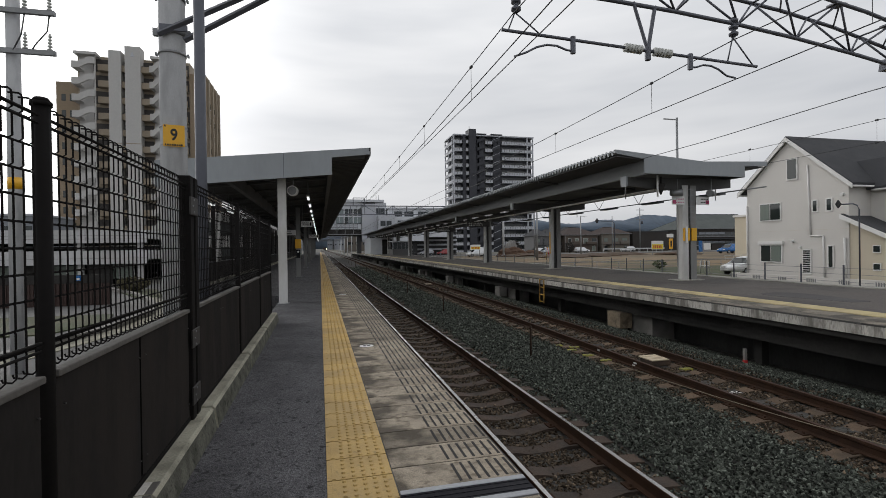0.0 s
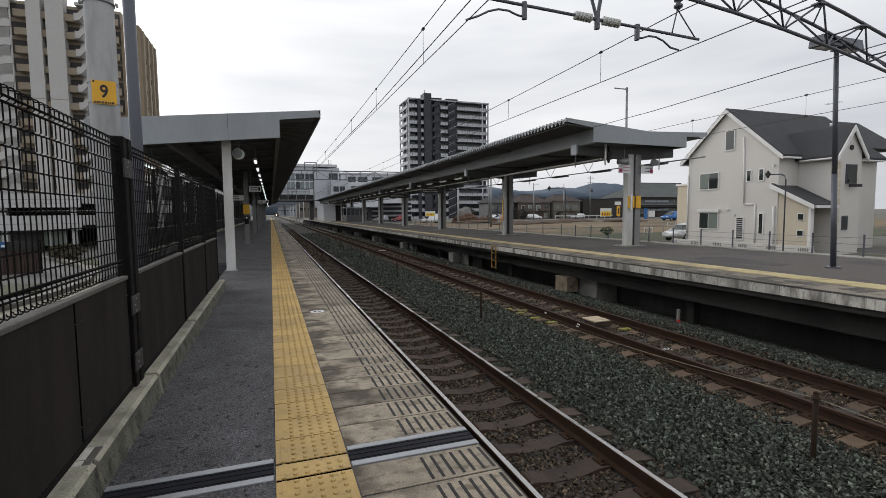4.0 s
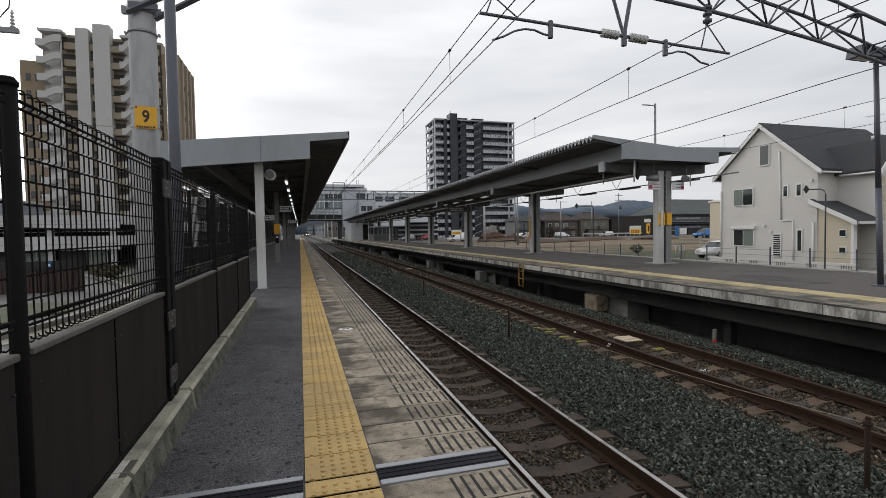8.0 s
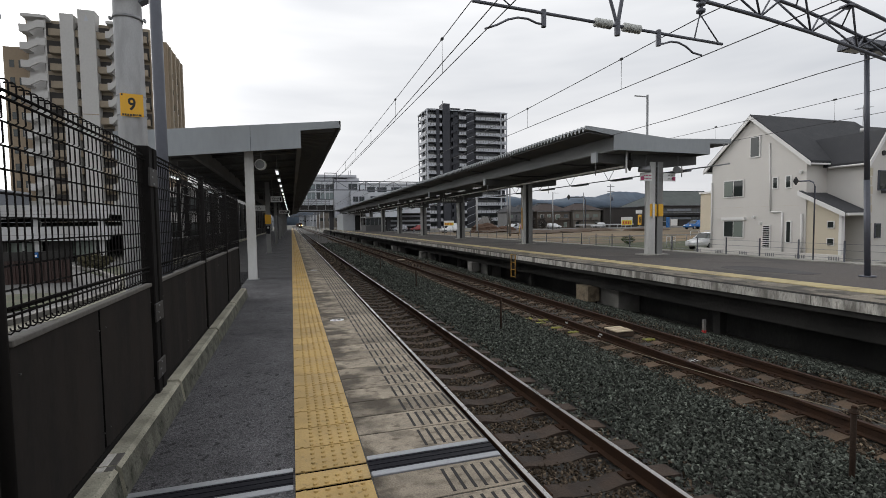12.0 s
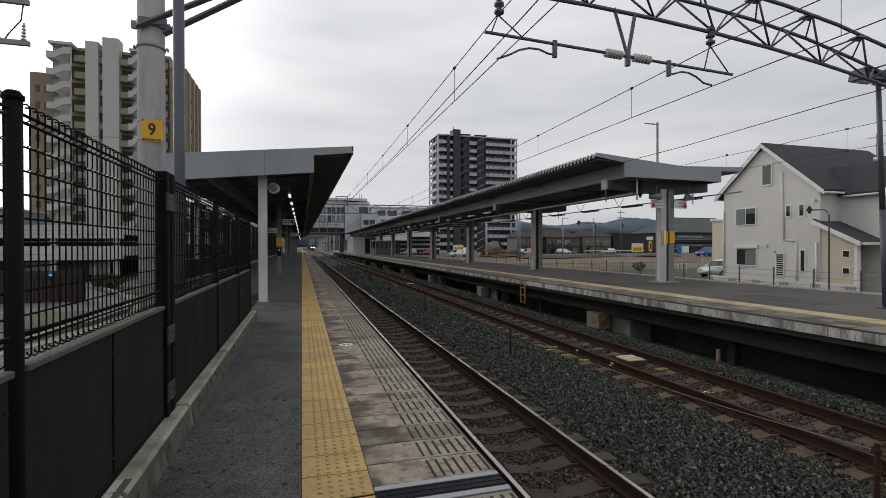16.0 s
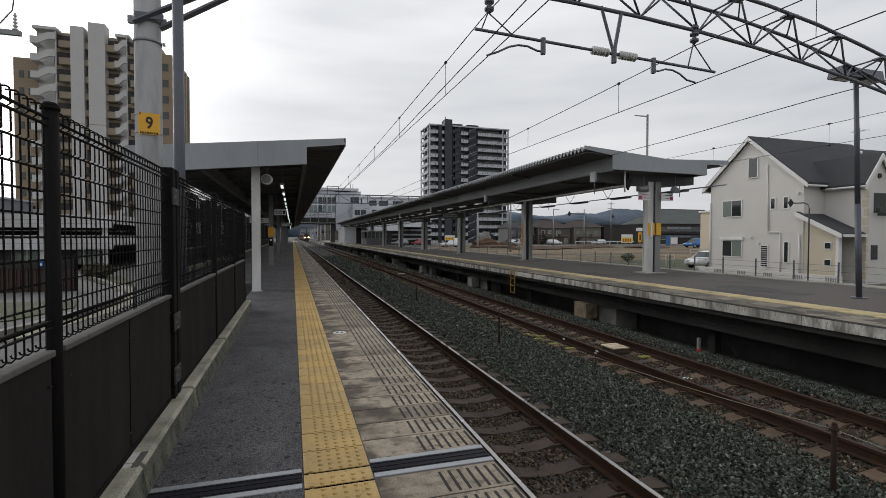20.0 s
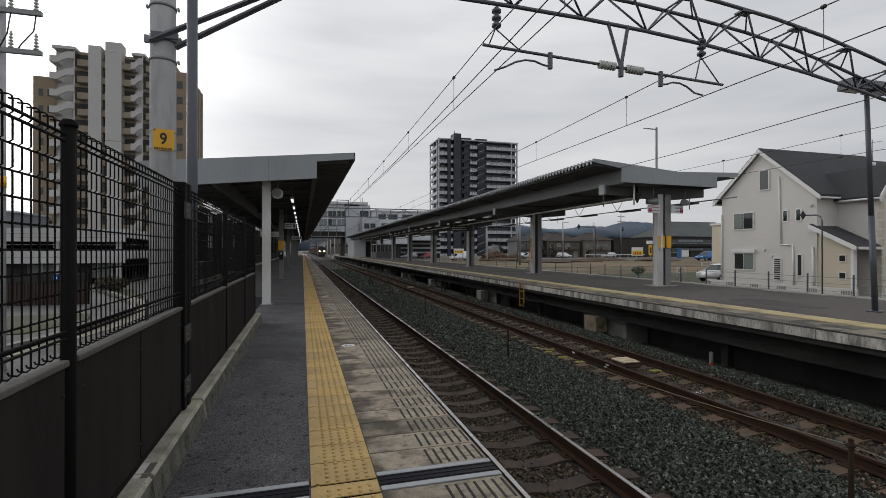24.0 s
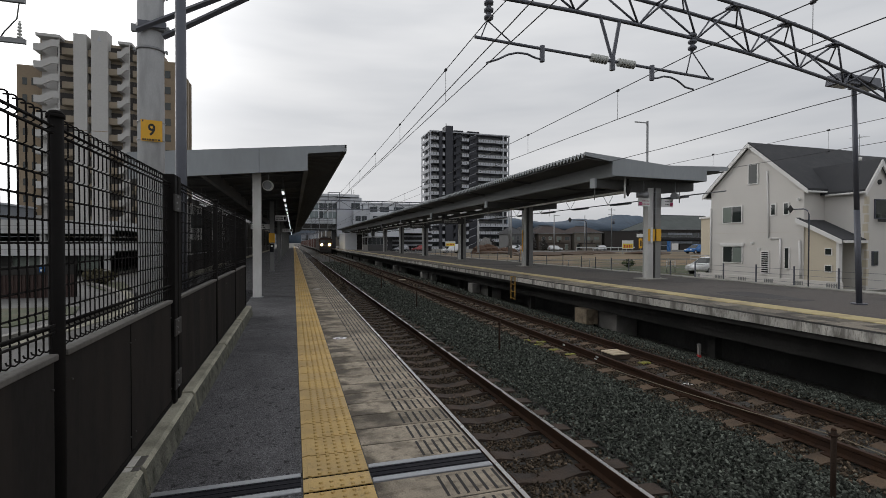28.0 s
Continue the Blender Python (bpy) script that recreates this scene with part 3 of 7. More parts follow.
def stones(name, n, y0, y1, lo, hi, label, x0=1.35, x1=9.7):
    rng = np.random.default_rng(5 + int(y0 + 20))
    x = rng.uniform(x0, x1, n)
    y = rng.uniform(y0, y1, n)
    dead = np.zeros(n, bool)
    for cx in TRACKS:
        on = np.abs(x - cx) < 1.02
        off = np.abs(((y + 3.0 + 0.3) % 0.6) - 0.3)
        dead |= on & (off < 0.115) & (rng.random(n) > 0.05)
        for s in (-1, 1):
            dead |= np.abs(x - cx - s * HALF) < 0.075
    x, y = x[~dead], y[~dead]
    n = len(x)
    r = rng.uniform(lo, hi, n)
    z = BED_Z + 0.012 + rng.uniform(-0.012, 0.02, n) - np.clip(x - 8.55, 0, 1) * 0.25
    z -= (np.abs(x - TRACKS[0]) < 1.05) * 0.045 + (np.abs(x - TRACKS[1]) < 1.05) * 0.03
    z += np.clip(1 - np.abs(x - 8.08) / 0.4, 0, 1) * 0.07
    mid = (x > 3.8) & (x < 5.65)
    z += mid * 0.05 * np.sin(np.clip((x - 3.8) / 1.85, 0, 1) * np.pi)
    base = np.array([(x, y, z) for x in (-0.78, 0.78) for y in (-0.58, 0.58) for z in (-0.5, 0.5)], float)
    V = base[None] * rng.uniform(0.55, 1.25, (n, 8, 3)) + rng.normal(0, 0.14, (n, 8, 3))
    tilt = rng.normal(0, 0.45, (n, 2))
    V[..., 2] += V[..., 0] * tilt[:, :1] + V[..., 1] * tilt[:, 1:]
    a = rng.uniform(0, 6.28, n)
    c, s = np.cos(a)[:, None], np.sin(a)[:, None]
    X, Y = V[..., 0] * c - V[..., 1] * s, V[..., 0] * s + V[..., 1] * c
    V = np.stack([X, Y, V[..., 2]], -1) * r[:, None, None] + np.stack([x, y, z], -1)[:, None]
    F = np.array([(0, 1, 3, 2), (4, 6, 7, 5), (0, 4, 5, 1), (2, 3, 7, 6), (0, 2, 6, 4), (1, 5, 7, 3)])
    faces = (F[None] + 8 * np.arange(n)[:, None, None]).reshape(-1, 4)
    me = fast_mesh(name, V.reshape(-1, 3).tolist(), faces.tolist(), [STONES, RUSTY])
    near = np.minimum(np.abs(x - TRACKS[0]), np.abs(x - TRACKS[1]) - 0.2) + rng.normal(0, 0.16, n)
    me.polygons.foreach_set("material_index", np.repeat((near < 0.86).astype(np.int32), 6))
    tagged(new(name, me), label, "ballast", kind="stuff")


ground()
for c, bright in zip(TRACKS, (True, False)):
    track(c, bright)
stones("ballast_stones", 9000, -8.0, -1.5, 0.025, 0.045, "loose grey-green crushed ballast stones behind the start")
stones("ballast_stones", 110000, -1.5, 8.0, 0.011, 0.025, "loose grey-green crushed ballast stones round the rails")
stones("ballast_stones", 60000, 8.0, 24.0, 0.017, 0.034, "loose grey-green crushed ballast stones further along the rails")
stones("ballast_stones", 26000, 24.0, 62.0, 0.045, 0.085, "loose grey crushed ballast stones far along the rails")


# ---- near platform ----
STRIP = -0.045


def west_platform():
    p = thing("platform_west", (0, 0, 0), "near platform of dark asphalt with a pale concrete edge", "platform", kind="structure")
    bm = B()
    prism(bm, [(-1.14, -14), (-0.041, -14), (-0.041, 180), (-4.4, 180), (-4.4, 12.6), (-1.14, 12.6)], "z", -1.5, 0.0)
    part("asphalt", bm, ASPHALT, p)
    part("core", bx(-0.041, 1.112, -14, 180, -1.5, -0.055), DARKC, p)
    # thin dark strip added for the black line along the slab ends
    part("edge_nosing", bx(1.114, 1.126, -14, 180, -0.2, -0.006), GROOVE, p)
    bm = bx(-1.13, 1.12, 10.36, 10.42, -0.03, 0.003)
    part("joint_strip", bm, GROOVE, p)
    # tactile blocks
    def block(length, rows, sides):
        bm = B()
        box(bm, 0.006, 0.396, 0.006, length - 0.006, -0.05, 0.006)
        box(bm, 0.035, 0.058, 0.01, length - 0.01, 0.006, 0.011)
        for i in range(5):
            for j in range(rows):
                x, y = 0.105 + 0.06 * i, 0.03 + 0.06 * j
                ring = [[bm.verts.new((x + r * math.cos(2 * math.pi * k / sides), y + r * math.sin(2 * math.pi * k / sides), z)) for k in range(sides)] for r, z in ((0.0145, 0.006), (0.0105, 0.0142))]
                for k in range(sides):
                    bm.faces.new((ring[0][k], ring[0][(k + 1) % sides], ring[1][(k + 1) % sides], ring[1][k]))
                bm.faces.new(ring[1])
        return finish("tactile_block", bm, YELLOW)
    near, short, far = block(0.3, 5, 7), block(0.165, 2, 7), block(0.3, 5, 4)
    piece("tactile_block", short, (STRIP, -0.172, 0), p)
    for k in range(28):
        piece("tactile_block", near if k < 8 else far, (STRIP, -0.185 - 0.3 * (k + 1), 0), p)
    for k in range(230):
        piece("tactile_block", near if k < 26 else far, (STRIP, 0.004 + 0.3 * k, 0), p)
    part("tactile_strip", bx(STRIP + 0.004, STRIP + 0.399, 69.0, 180, -0.05, 0.008), YELLOW, p)
    # near-black filler puts the shade of the block joints into its colour
    part("joint_bed", bx(STRIP + 0.008, STRIP + 0.394, -8.5, 69.0, -0.05, 0.001), GAPB, p)
    part("joint_bed", bx(0.366, 1.106, -9.0, 78.0, -0.05, -0.004), GROOVE, p)
    # pale slabs with anti-slip slots
    bm = B()
    box(bm, 0.360, 1.112, 0.007, 0.294, -0.052, 0.0)
    for i in range(7):
        x = 0.731 + 0.0587 * i
        box(bm, x, x + 0.017, 0.03, 0.262, -0.01, 0.002, 1)
    me = finish("edge_slab", bm, [PALE, GROOVE])
    for k in range(-30, 260):
        piece("edge_slab", me, (0, 0.082 + 0.3 * k if k >= 0 else -0.158 + 0.3 * k, 0), p)
    part("joint_grime", bx(0.353, 0.3595, -9.8, 78.1, -0.05, -0.001), DARKC, p)
    bm = bx(0.364, 1.112, 78.1, 180, -0.052, 0.0)
    part("edge_strip", bm, PALE, p)
    return p


def expansion_joint():
    t = thing("expansion_joint", (0, -0.06, 0), "aluminium expansion joint with a black rubber seal across the platform", "floor joint")
    for x0, x1 in ((-0.86, -0.05), (0.358, 1.118)):
        for y0, y1 in ((0.032, 0.076), (-0.156, -0.108)):
            part("bar", bx(x0, x1, y0, y1, -0.04, 0.009), ALU, t, bevel=0.004)
        bm = bx(x0, x1, -0.108, 0.032, -0.04, 0.003)
        for y in (-0.085, -0.035, 0.012):
            box(bm, x0, x1, y, y + 0.007, 0.003, 0.006)
        part("rubber_seal", bm, RUBBER, t)


def edge_marker(x, y):
    t = thing("platform_marker", (x, y, 0), "small white oval boarding sticker on the platform", "marker", "boarding stickers")
    bm = B()
    ring = [bm.verts.new((x + 0.10 * math.cos(a), y + 0.085 * math.sin(a), 0.004)) for a in [2 * math.pi * k / 20 for k in range(20)]]
    top = bmesh.ops.extrude_face_region(bm, geom=[bm.faces.new(ring)])
    bmesh.ops.translate(bm, verts=[v for v in top["geom"] if isinstance(v, bmesh.types.BMVert)], vec=(0, 0, 0.003))
    part("plate", bm, SIGNW, t)
    bm = B()
    for k in (-1, 1):
        box(bm, x - 0.05 if k < 0 else x + 0.008, x - 0.008 if k < 0 else x + 0.05, y - 0.03, y + 0.035, 0.007, 0.0085)
    part("print", bm, BLACK, t)


def kerb():
    t = thing("kerb", (-1.0, 0, 0), "weathered concrete kerb under the mesh fence", "kerb", kind="structure")
    ys = [-6.5, -4.4, -2.3, 0.04, 1.45, 3.45, 5.4, 7.25]
    for a, b in zip(ys, ys[1:]):
        bm = B()
        prism(bm, [(-1.13, 0.0), (-0.858, 0.0), (-0.880, 0.15), (-0.900, 0.172), (-1.13, 0.172)], "y", a + 0.008, b - 0.008)
        bm.normal_update()
        # side faces take a darker, moss-stained copy of the kerb colour
        for f in bm.faces:
            if abs(f.normal.x) > 0.9:
                f.material_index = 1
        bmesh.ops.bevel(bm, geom=[e for e in bm.edges if abs(e.verts[0].co.y - e.verts[1].co.y) < 0.01], offset=0.008, segments=1, affect="EDGES", clamp_overlap=True)
        part("kerb_block", bm, [KERB, KERBFACE], t)
    part("mortar_patch", bx(-0.978, -0.938, 0.0, 0.2, 0.10, 0.176), MORTAR, t, "pale fresh mortar on the kerb joint", bevel=0.003)
    part("dark_patch", bx(-0.937, -0.898, 0.0, 0.2, 0.10, 0.175), CAPRAIL, t, "dark patch on the kerb joint", bevel=0.003)
    # further kerb along the rear of the platform
    for k in range(13):
        part("kerb_block", prism(B(), [(-4.38, 0.0), (-4.1, 0.0), (-4.12, 0.15), (-4.38, 0.15)], "y", 13.8 + 6 * k, 19.77 + 6 * k), KERB, t)


FENCE_X = -1.0
POSTS = [-6.5, -4.6, -2.65, -0.67, 1.28, 3.45, 5.42, 7.13]


def mesh_fence():
    t = thing("mesh_fence", (FENCE_X, 0, 0.15), "dark brown wire mesh fence with corrugated lower sheets", "fence")
    base, mid, top = 0.172, 0.968, 1.880
    wire = None
    for y in POSTS:
        for yy in ((y,) if y != 1.28 else (1.215, 1.345)):
            r = 0.028
            if y == 1.28:
                bm = bx(FENCE_X - 0.04, FENCE_X + 0.04, yy - 0.045, yy + 0.045, base - 0.1, top + 0.06)
                p = part("post", bm, BROWNST, t, bevel=0.006)
            else:
                bm = rod(B(), (FENCE_X, yy, base - 0.1), (FENCE_X, yy, top + 0.03), r, 14)
                p = part("post", bm, BROWNST, t)
                bm = rod(B(), (FENCE_X, yy, top + 0.03), (FENCE_X, yy, top + 0.045), r + 0.005, 14)
                rod(bm, (FENCE_X, yy, top + 0.045), (FENCE_X, yy, top + 0.06), r + 0.003, 14, 0.02)
                part("cap", bm, BROWNST, p)
    for z in (0.76, 0.35, 1.72):
        bm = bx(FENCE_X + 0.04, FENCE_X + 0.052, 1.13, 1.33, z - 0.065, z + 0.065)
        pl = part("hinge_plate", bm, HINGE, t, bevel=0.003)
        for dy, dz in ((0.03, 0.0), (0.06, 0.045), (0.06, -0.045)):
            part("bolt", rod(B(), (FENCE_X + 0.05, 1.15 + dy, z + dz), (FENCE_X + 0.058, 1.15 + dy, z + dz), 0.007, 8), GALV, pl, "small bright bolt")
    for a, b in zip(POSTS, POSTS[1:]):
        ya, yb = a + (0.14 if a == 1.28 else 0.045), b - (0.11 if b == 1.28 else 0.045)
        # corrugated sheets
        half = ya + (yb - ya) * 0.47
        for s0, s1 in ((ya + 0.012, half - 0.024), (half + 0.024, yb - 0.012)):
            n = max(6, int((s1 - s0) / 0.036))
            verts, faces = [], []
            for i in range(2 * n + 1):
                yy = s0 + (s1 - s0) * i / (2 * n)
                xx = FENCE_X + (0.018 if i % 2 else 0.004)
                verts += [(xx, yy, base + 0.015), (xx, yy, mid - 0.02), (xx - 0.018, yy, base + 0.015), (xx - 0.018, yy, mid - 0.02)]
            for i in range(2 * n):
                k = 4 * i
                faces += [(k, k + 4, k + 5, k + 1), (k + 2, k + 3, k + 7, k + 6)]
            bm = B()
            vs = [bm.verts.new(v) for v in verts]
            for f in faces:
                bm.faces.new([vs[i] for i in f])
            part("infill_sheet", bm, INFILL, t, "dark brown corrugated sheet")
        # black bar behind the sheet joint, the gap's shade put into its colour
        part("batten", bx(FENCE_X - 0.03, FENCE_X + 0.004, half - 0.026, half + 0.026, base + 0.012, mid - 0.021), GAPB, t, bevel=0.003)
        for yy in (half - 0.045, half + 0.045, ya + 0.04, yb - 0.04):
            for z in (0.30, 0.84):
                part("rivet", rod(B(), (FENCE_X + 0.014, yy, z), (FENCE_X + 0.023, yy, z), 0.0038, 6), HINGE, t)
        part("top_rail", bx(FENCE_X - 0.016, FENCE_X + 0.024, ya, yb, mid - 0.02, mid + 0.006), CAPRAIL, t, bevel=0.004)
        part("bottom_rail", bx(FENCE_X - 0.02, FENCE_X + 0.02, ya, yb, base, base + 0.03), BROWNST, t)
        # folded vertical wires, all on one shape, and the cross wires
        zs = [1.072, 1.147, 1.236, 1.325, 1.412, 1.50, 1.587, 1.675, 1.764, 1.855]
        if wire is None:
            bm = B()
            pts = [(FENCE_X - 0.040, 0, mid + 0.030), (FENCE_X - 0.036, 0, mid + 0.020), (FENCE_X - 0.012, 0, mid + 0.016), (FENCE_X, 0, mid + 0.028)]
            for z in zs:
                f = 0.011 if z > 1.6 else 0.003
                pts += [(FENCE_X, 0, z - 0.008), (FENCE_X - f, 0, z), (FENCE_X, 0, z + 0.008)]
            for dx, dz in ((0.0, 0.028), (0.003, 0.037), (0.010, 0.042), (0.040, 0.043)):
                pts.append((FENCE_X - dx, 0, top + dz))
            line(bm, pts, 0.0034, 5)
            bmesh.ops.translate(bm, verts=bm.verts[:], vec=-ORG[t])
            wire = finish("vertical_wire", bm, BROWNST)
        n = int((yb - ya) / 0.056)
        for i in range(n + 1):
            piece("vertical_wire", wire, ORG[t] + Vector((0, ya + 0.01 + (yb - ya - 0.02) * i / n, 0)), t)
        for z in zs:
            x = FENCE_X - (0.015 if z > 1.6 else 0.007)
            part("cross_wire", line(B(), [(x, ya, z), (x, yb, z)], 0.0042, 5), BROWNST, t)
        for z in (1.855, 1.072):
            for dz, r in ((0.014, 0.006), (-0.014, 0.005)):
                part("cross_wire", line(B(), [(FENCE_X + 0.009, ya, z + dz), (FENCE_X + 0.009, yb, z + dz)], r, 6), BROWNST, t)
    # low return of the fence at its end and the rear fence of the platform
    for k in range(24):
        y0 = 14.75 + 4 * k
        f = thing("rear_wall", (-4.25, y0, 0.15), "dark sheet wall panel with a barred opening along the rear of the platform", "wall", "rear wall panels")
        part("post", bx(-4.29, -4.21, y0, y0 + 0.08, 0.1, 3.35), BROWNST, f)
        part("lower_sheet", bx(-4.265, -4.235, y0 + 0.08, y0 + 3.98, 0.17, 0.9), INFILL, f)
        if k == 1:
            for i in range(9):
                part("upright_bar", bx(-4.262, -4.242, y0 + 0.3 + 0.26 * i, y0 + 0.34 + 0.26 * i, 0.95, 3.1), BROWNST, f)
            part("lintel", bx(-4.265, -4.235, y0 + 0.08, y0 + 3.98, 3.1, 3.3), INFILL, f)
        else:
            part("upper_sheet", bx(-4.265, -4.235, y0 + 0.08, y0 + (2.5 if k < 4 else 3.2), 0.93, 3.3), INFILL, f)
        part("rail", bx(-4.27, -4.23, y0 + 2.5, y0 + 3.98, 0.9, 0.95), LAMPGREY, f)
        for z in (1.45, 2.1, 2.6):
            part("bar", bx(-4.26, -4.24, y0 + 2.52, y0 + 3.98, z, z + 0.05), BROWNST, f)
        for yy in (2.9, 3.3, 3.7):
            part("upright_bar", bx(-4.262, -4.242, y0 + yy, y0 + yy + 0.04, 0.95, 3.3), BROWNST, f)


def mast_nine():
    x, y = -2.0, 4.75
    t = thing("catenary_mast", (x, y, LAND_Z), "round concrete catenary mast with steel bands and yellow number plate", "mast")
    part("shaft", rod(B(), (x, y, -1.6), (x, y, 9.5), 0.172, 28, 0.158), POLEC, t)
    for z, r in ((4.10, 0.018), (4.40, 0.05), (4.86, 0.018), (5.4, 0.05)):
        bm = rod(B(), (x, y, z - r), (x, y, z + r), 0.176, 28)
        for s in (-1, 1):
            box(bm, x + s * 0.2 - r * 0.7, x + s * 0.2 + r * 0.7, y - 0.03, y + 0.03, z - r, z + r)
        part("band", bm, GALV, t, bevel=0.0)
    for z in (2.84, 3.09):
        part("strap", rod(B(), (x, y, z - 0.006), (x, y, z + 0.006), 0.1745, 28), ALU, t)
    # plate faces down the platform
    m = pose(x + 0.05, y - 0.178, 2.95, 90, 0, 10)
    bm = B()
    box(bm, -0.128, 0.128, -0.145, 0.145, 0, 0.004)
    bmesh.ops.transform(bm, matrix=m, verts=bm.verts[:])
    pl = part("number_plate", bm, SIGNY, t, "yellow plate with the black number 9")
    text("numeral", "9", 0.22, m @ pose(0, 0.005, 0.006) @ Matrix.Diagonal((0.82, 1.0, 1.0, 1.0)), pl, BLACK, 0.005)
    rng = random.Random(3)
    u = -0.11
    bars = [(-0.115, 0.018, 0.115)]
    while u < 0.095:
        w = rng.uniform(0.012, 0.03)
        bars.append((u, w, -0.138))
        u += w + 0.008
    for u, w, v in bars:
        bm = bx(u, u + w, v, v + 0.026, 0.004, 0.006)
        bmesh.ops.transform(bm, matrix=m, verts=bm.verts[:])
        part("print_bar", bm, BLACK, pl)
    # knee braces up to the beam
    for a, c in (((-2.12, 4.30), (0.05, 5.48)), ((-1.80, 4.24), (0.3, 5.55))):
        bm = B()
        rod(bm, (a[0], y - 0.2, a[1]), (c[0], y - 0.3, c[1]), 0.042, 4, smooth=False)
        part("knee_brace", bm, TRUSS, t)
    part("bracket", bx(x - 0.10, x + 0.24, y - 0.215, y - 0.18, 4.36, 4.44), TRUSS, t)


def light_column():
    x, y = -1.22, 2.72
    t = thing("lamp_column", (x, y, LAND_Z), "slim dark grey steel lamp column behind the fence", "lamp post")
    part("shaft", rod(B(), (x, y, -1.3), (x, y, 5.6), 0.058, 18, 0.05), LAMPGREY, t)
    part("flange", rod(B(), (x, y, LAND_Z), (x, y, LAND_Z + 0.04), 0.14, 12), LAMPGREY, t)
    bm = rod(B(), (x, y, 5.5), (x, y, 5.64), 0.06, 12)
    box(bm, x - 0.5, x + 0.5, y - 0.1, y + 0.1, 5.55, 5.66)
    part("lamp_head", bm, LAMPGREY, t)


def utility_pole():
    x, y = -6.34, 9.6
    t = thing("utility_pole", (x, y, LAND_Z), "tall concrete utility pole with crossarms, insulators and a yellow band", "utility pole")
    part("shaft", rod(B(), (x, y, -1.4), (x, y, 9.2), 0.14, 20, 0.12), POLEC, t)
    part("warning_band", rod(B(), (x, y, 2.75), (x, y, 3.0), 0.137, 20), SIGNY, t, "yellow warning band")
    for z in (5.65, 6.5):
        arm = part("crossarm", bx(x - 0.9, x + 0.85, y - 0.21, y - 0.12, z - 0.05, z + 0.05), GALV, t)
        for dx in (0.3, 0.75, -0.7):
            bm = B()
            for k in range(5):
                rod(bm, (x + dx, y - 0.165, z + 0.06 + 0.07 * k), (x + dx, y - 0.165, z + 0.09 + 0.07 * k), 0.05 - 0.004 * k, 10)
            rod(bm, (x + dx, y - 0.165, z), (x + dx, y - 0.165, z + 0.42), 0.02, 8)
            part("insulator", bm, PORC, arm)
    bm = B()
    line(bm, [(x + 0.75, y - 0.165, 6.5), (x + 0.72, y - 0.2, 6.1), (x + 0.5, y - 0.2, 5.8), (x + 0.4, y - 0.165, 5.65)], 0.014, 6)
    line(bm, [(x + 0.3, y - 0.165, 6.5), (x + 0.25, y - 0.2, 6.0), (x + 0.1, y - 0.2, 5.65)], 0.014, 6)
    part("jumper", bm, WIRE, t)


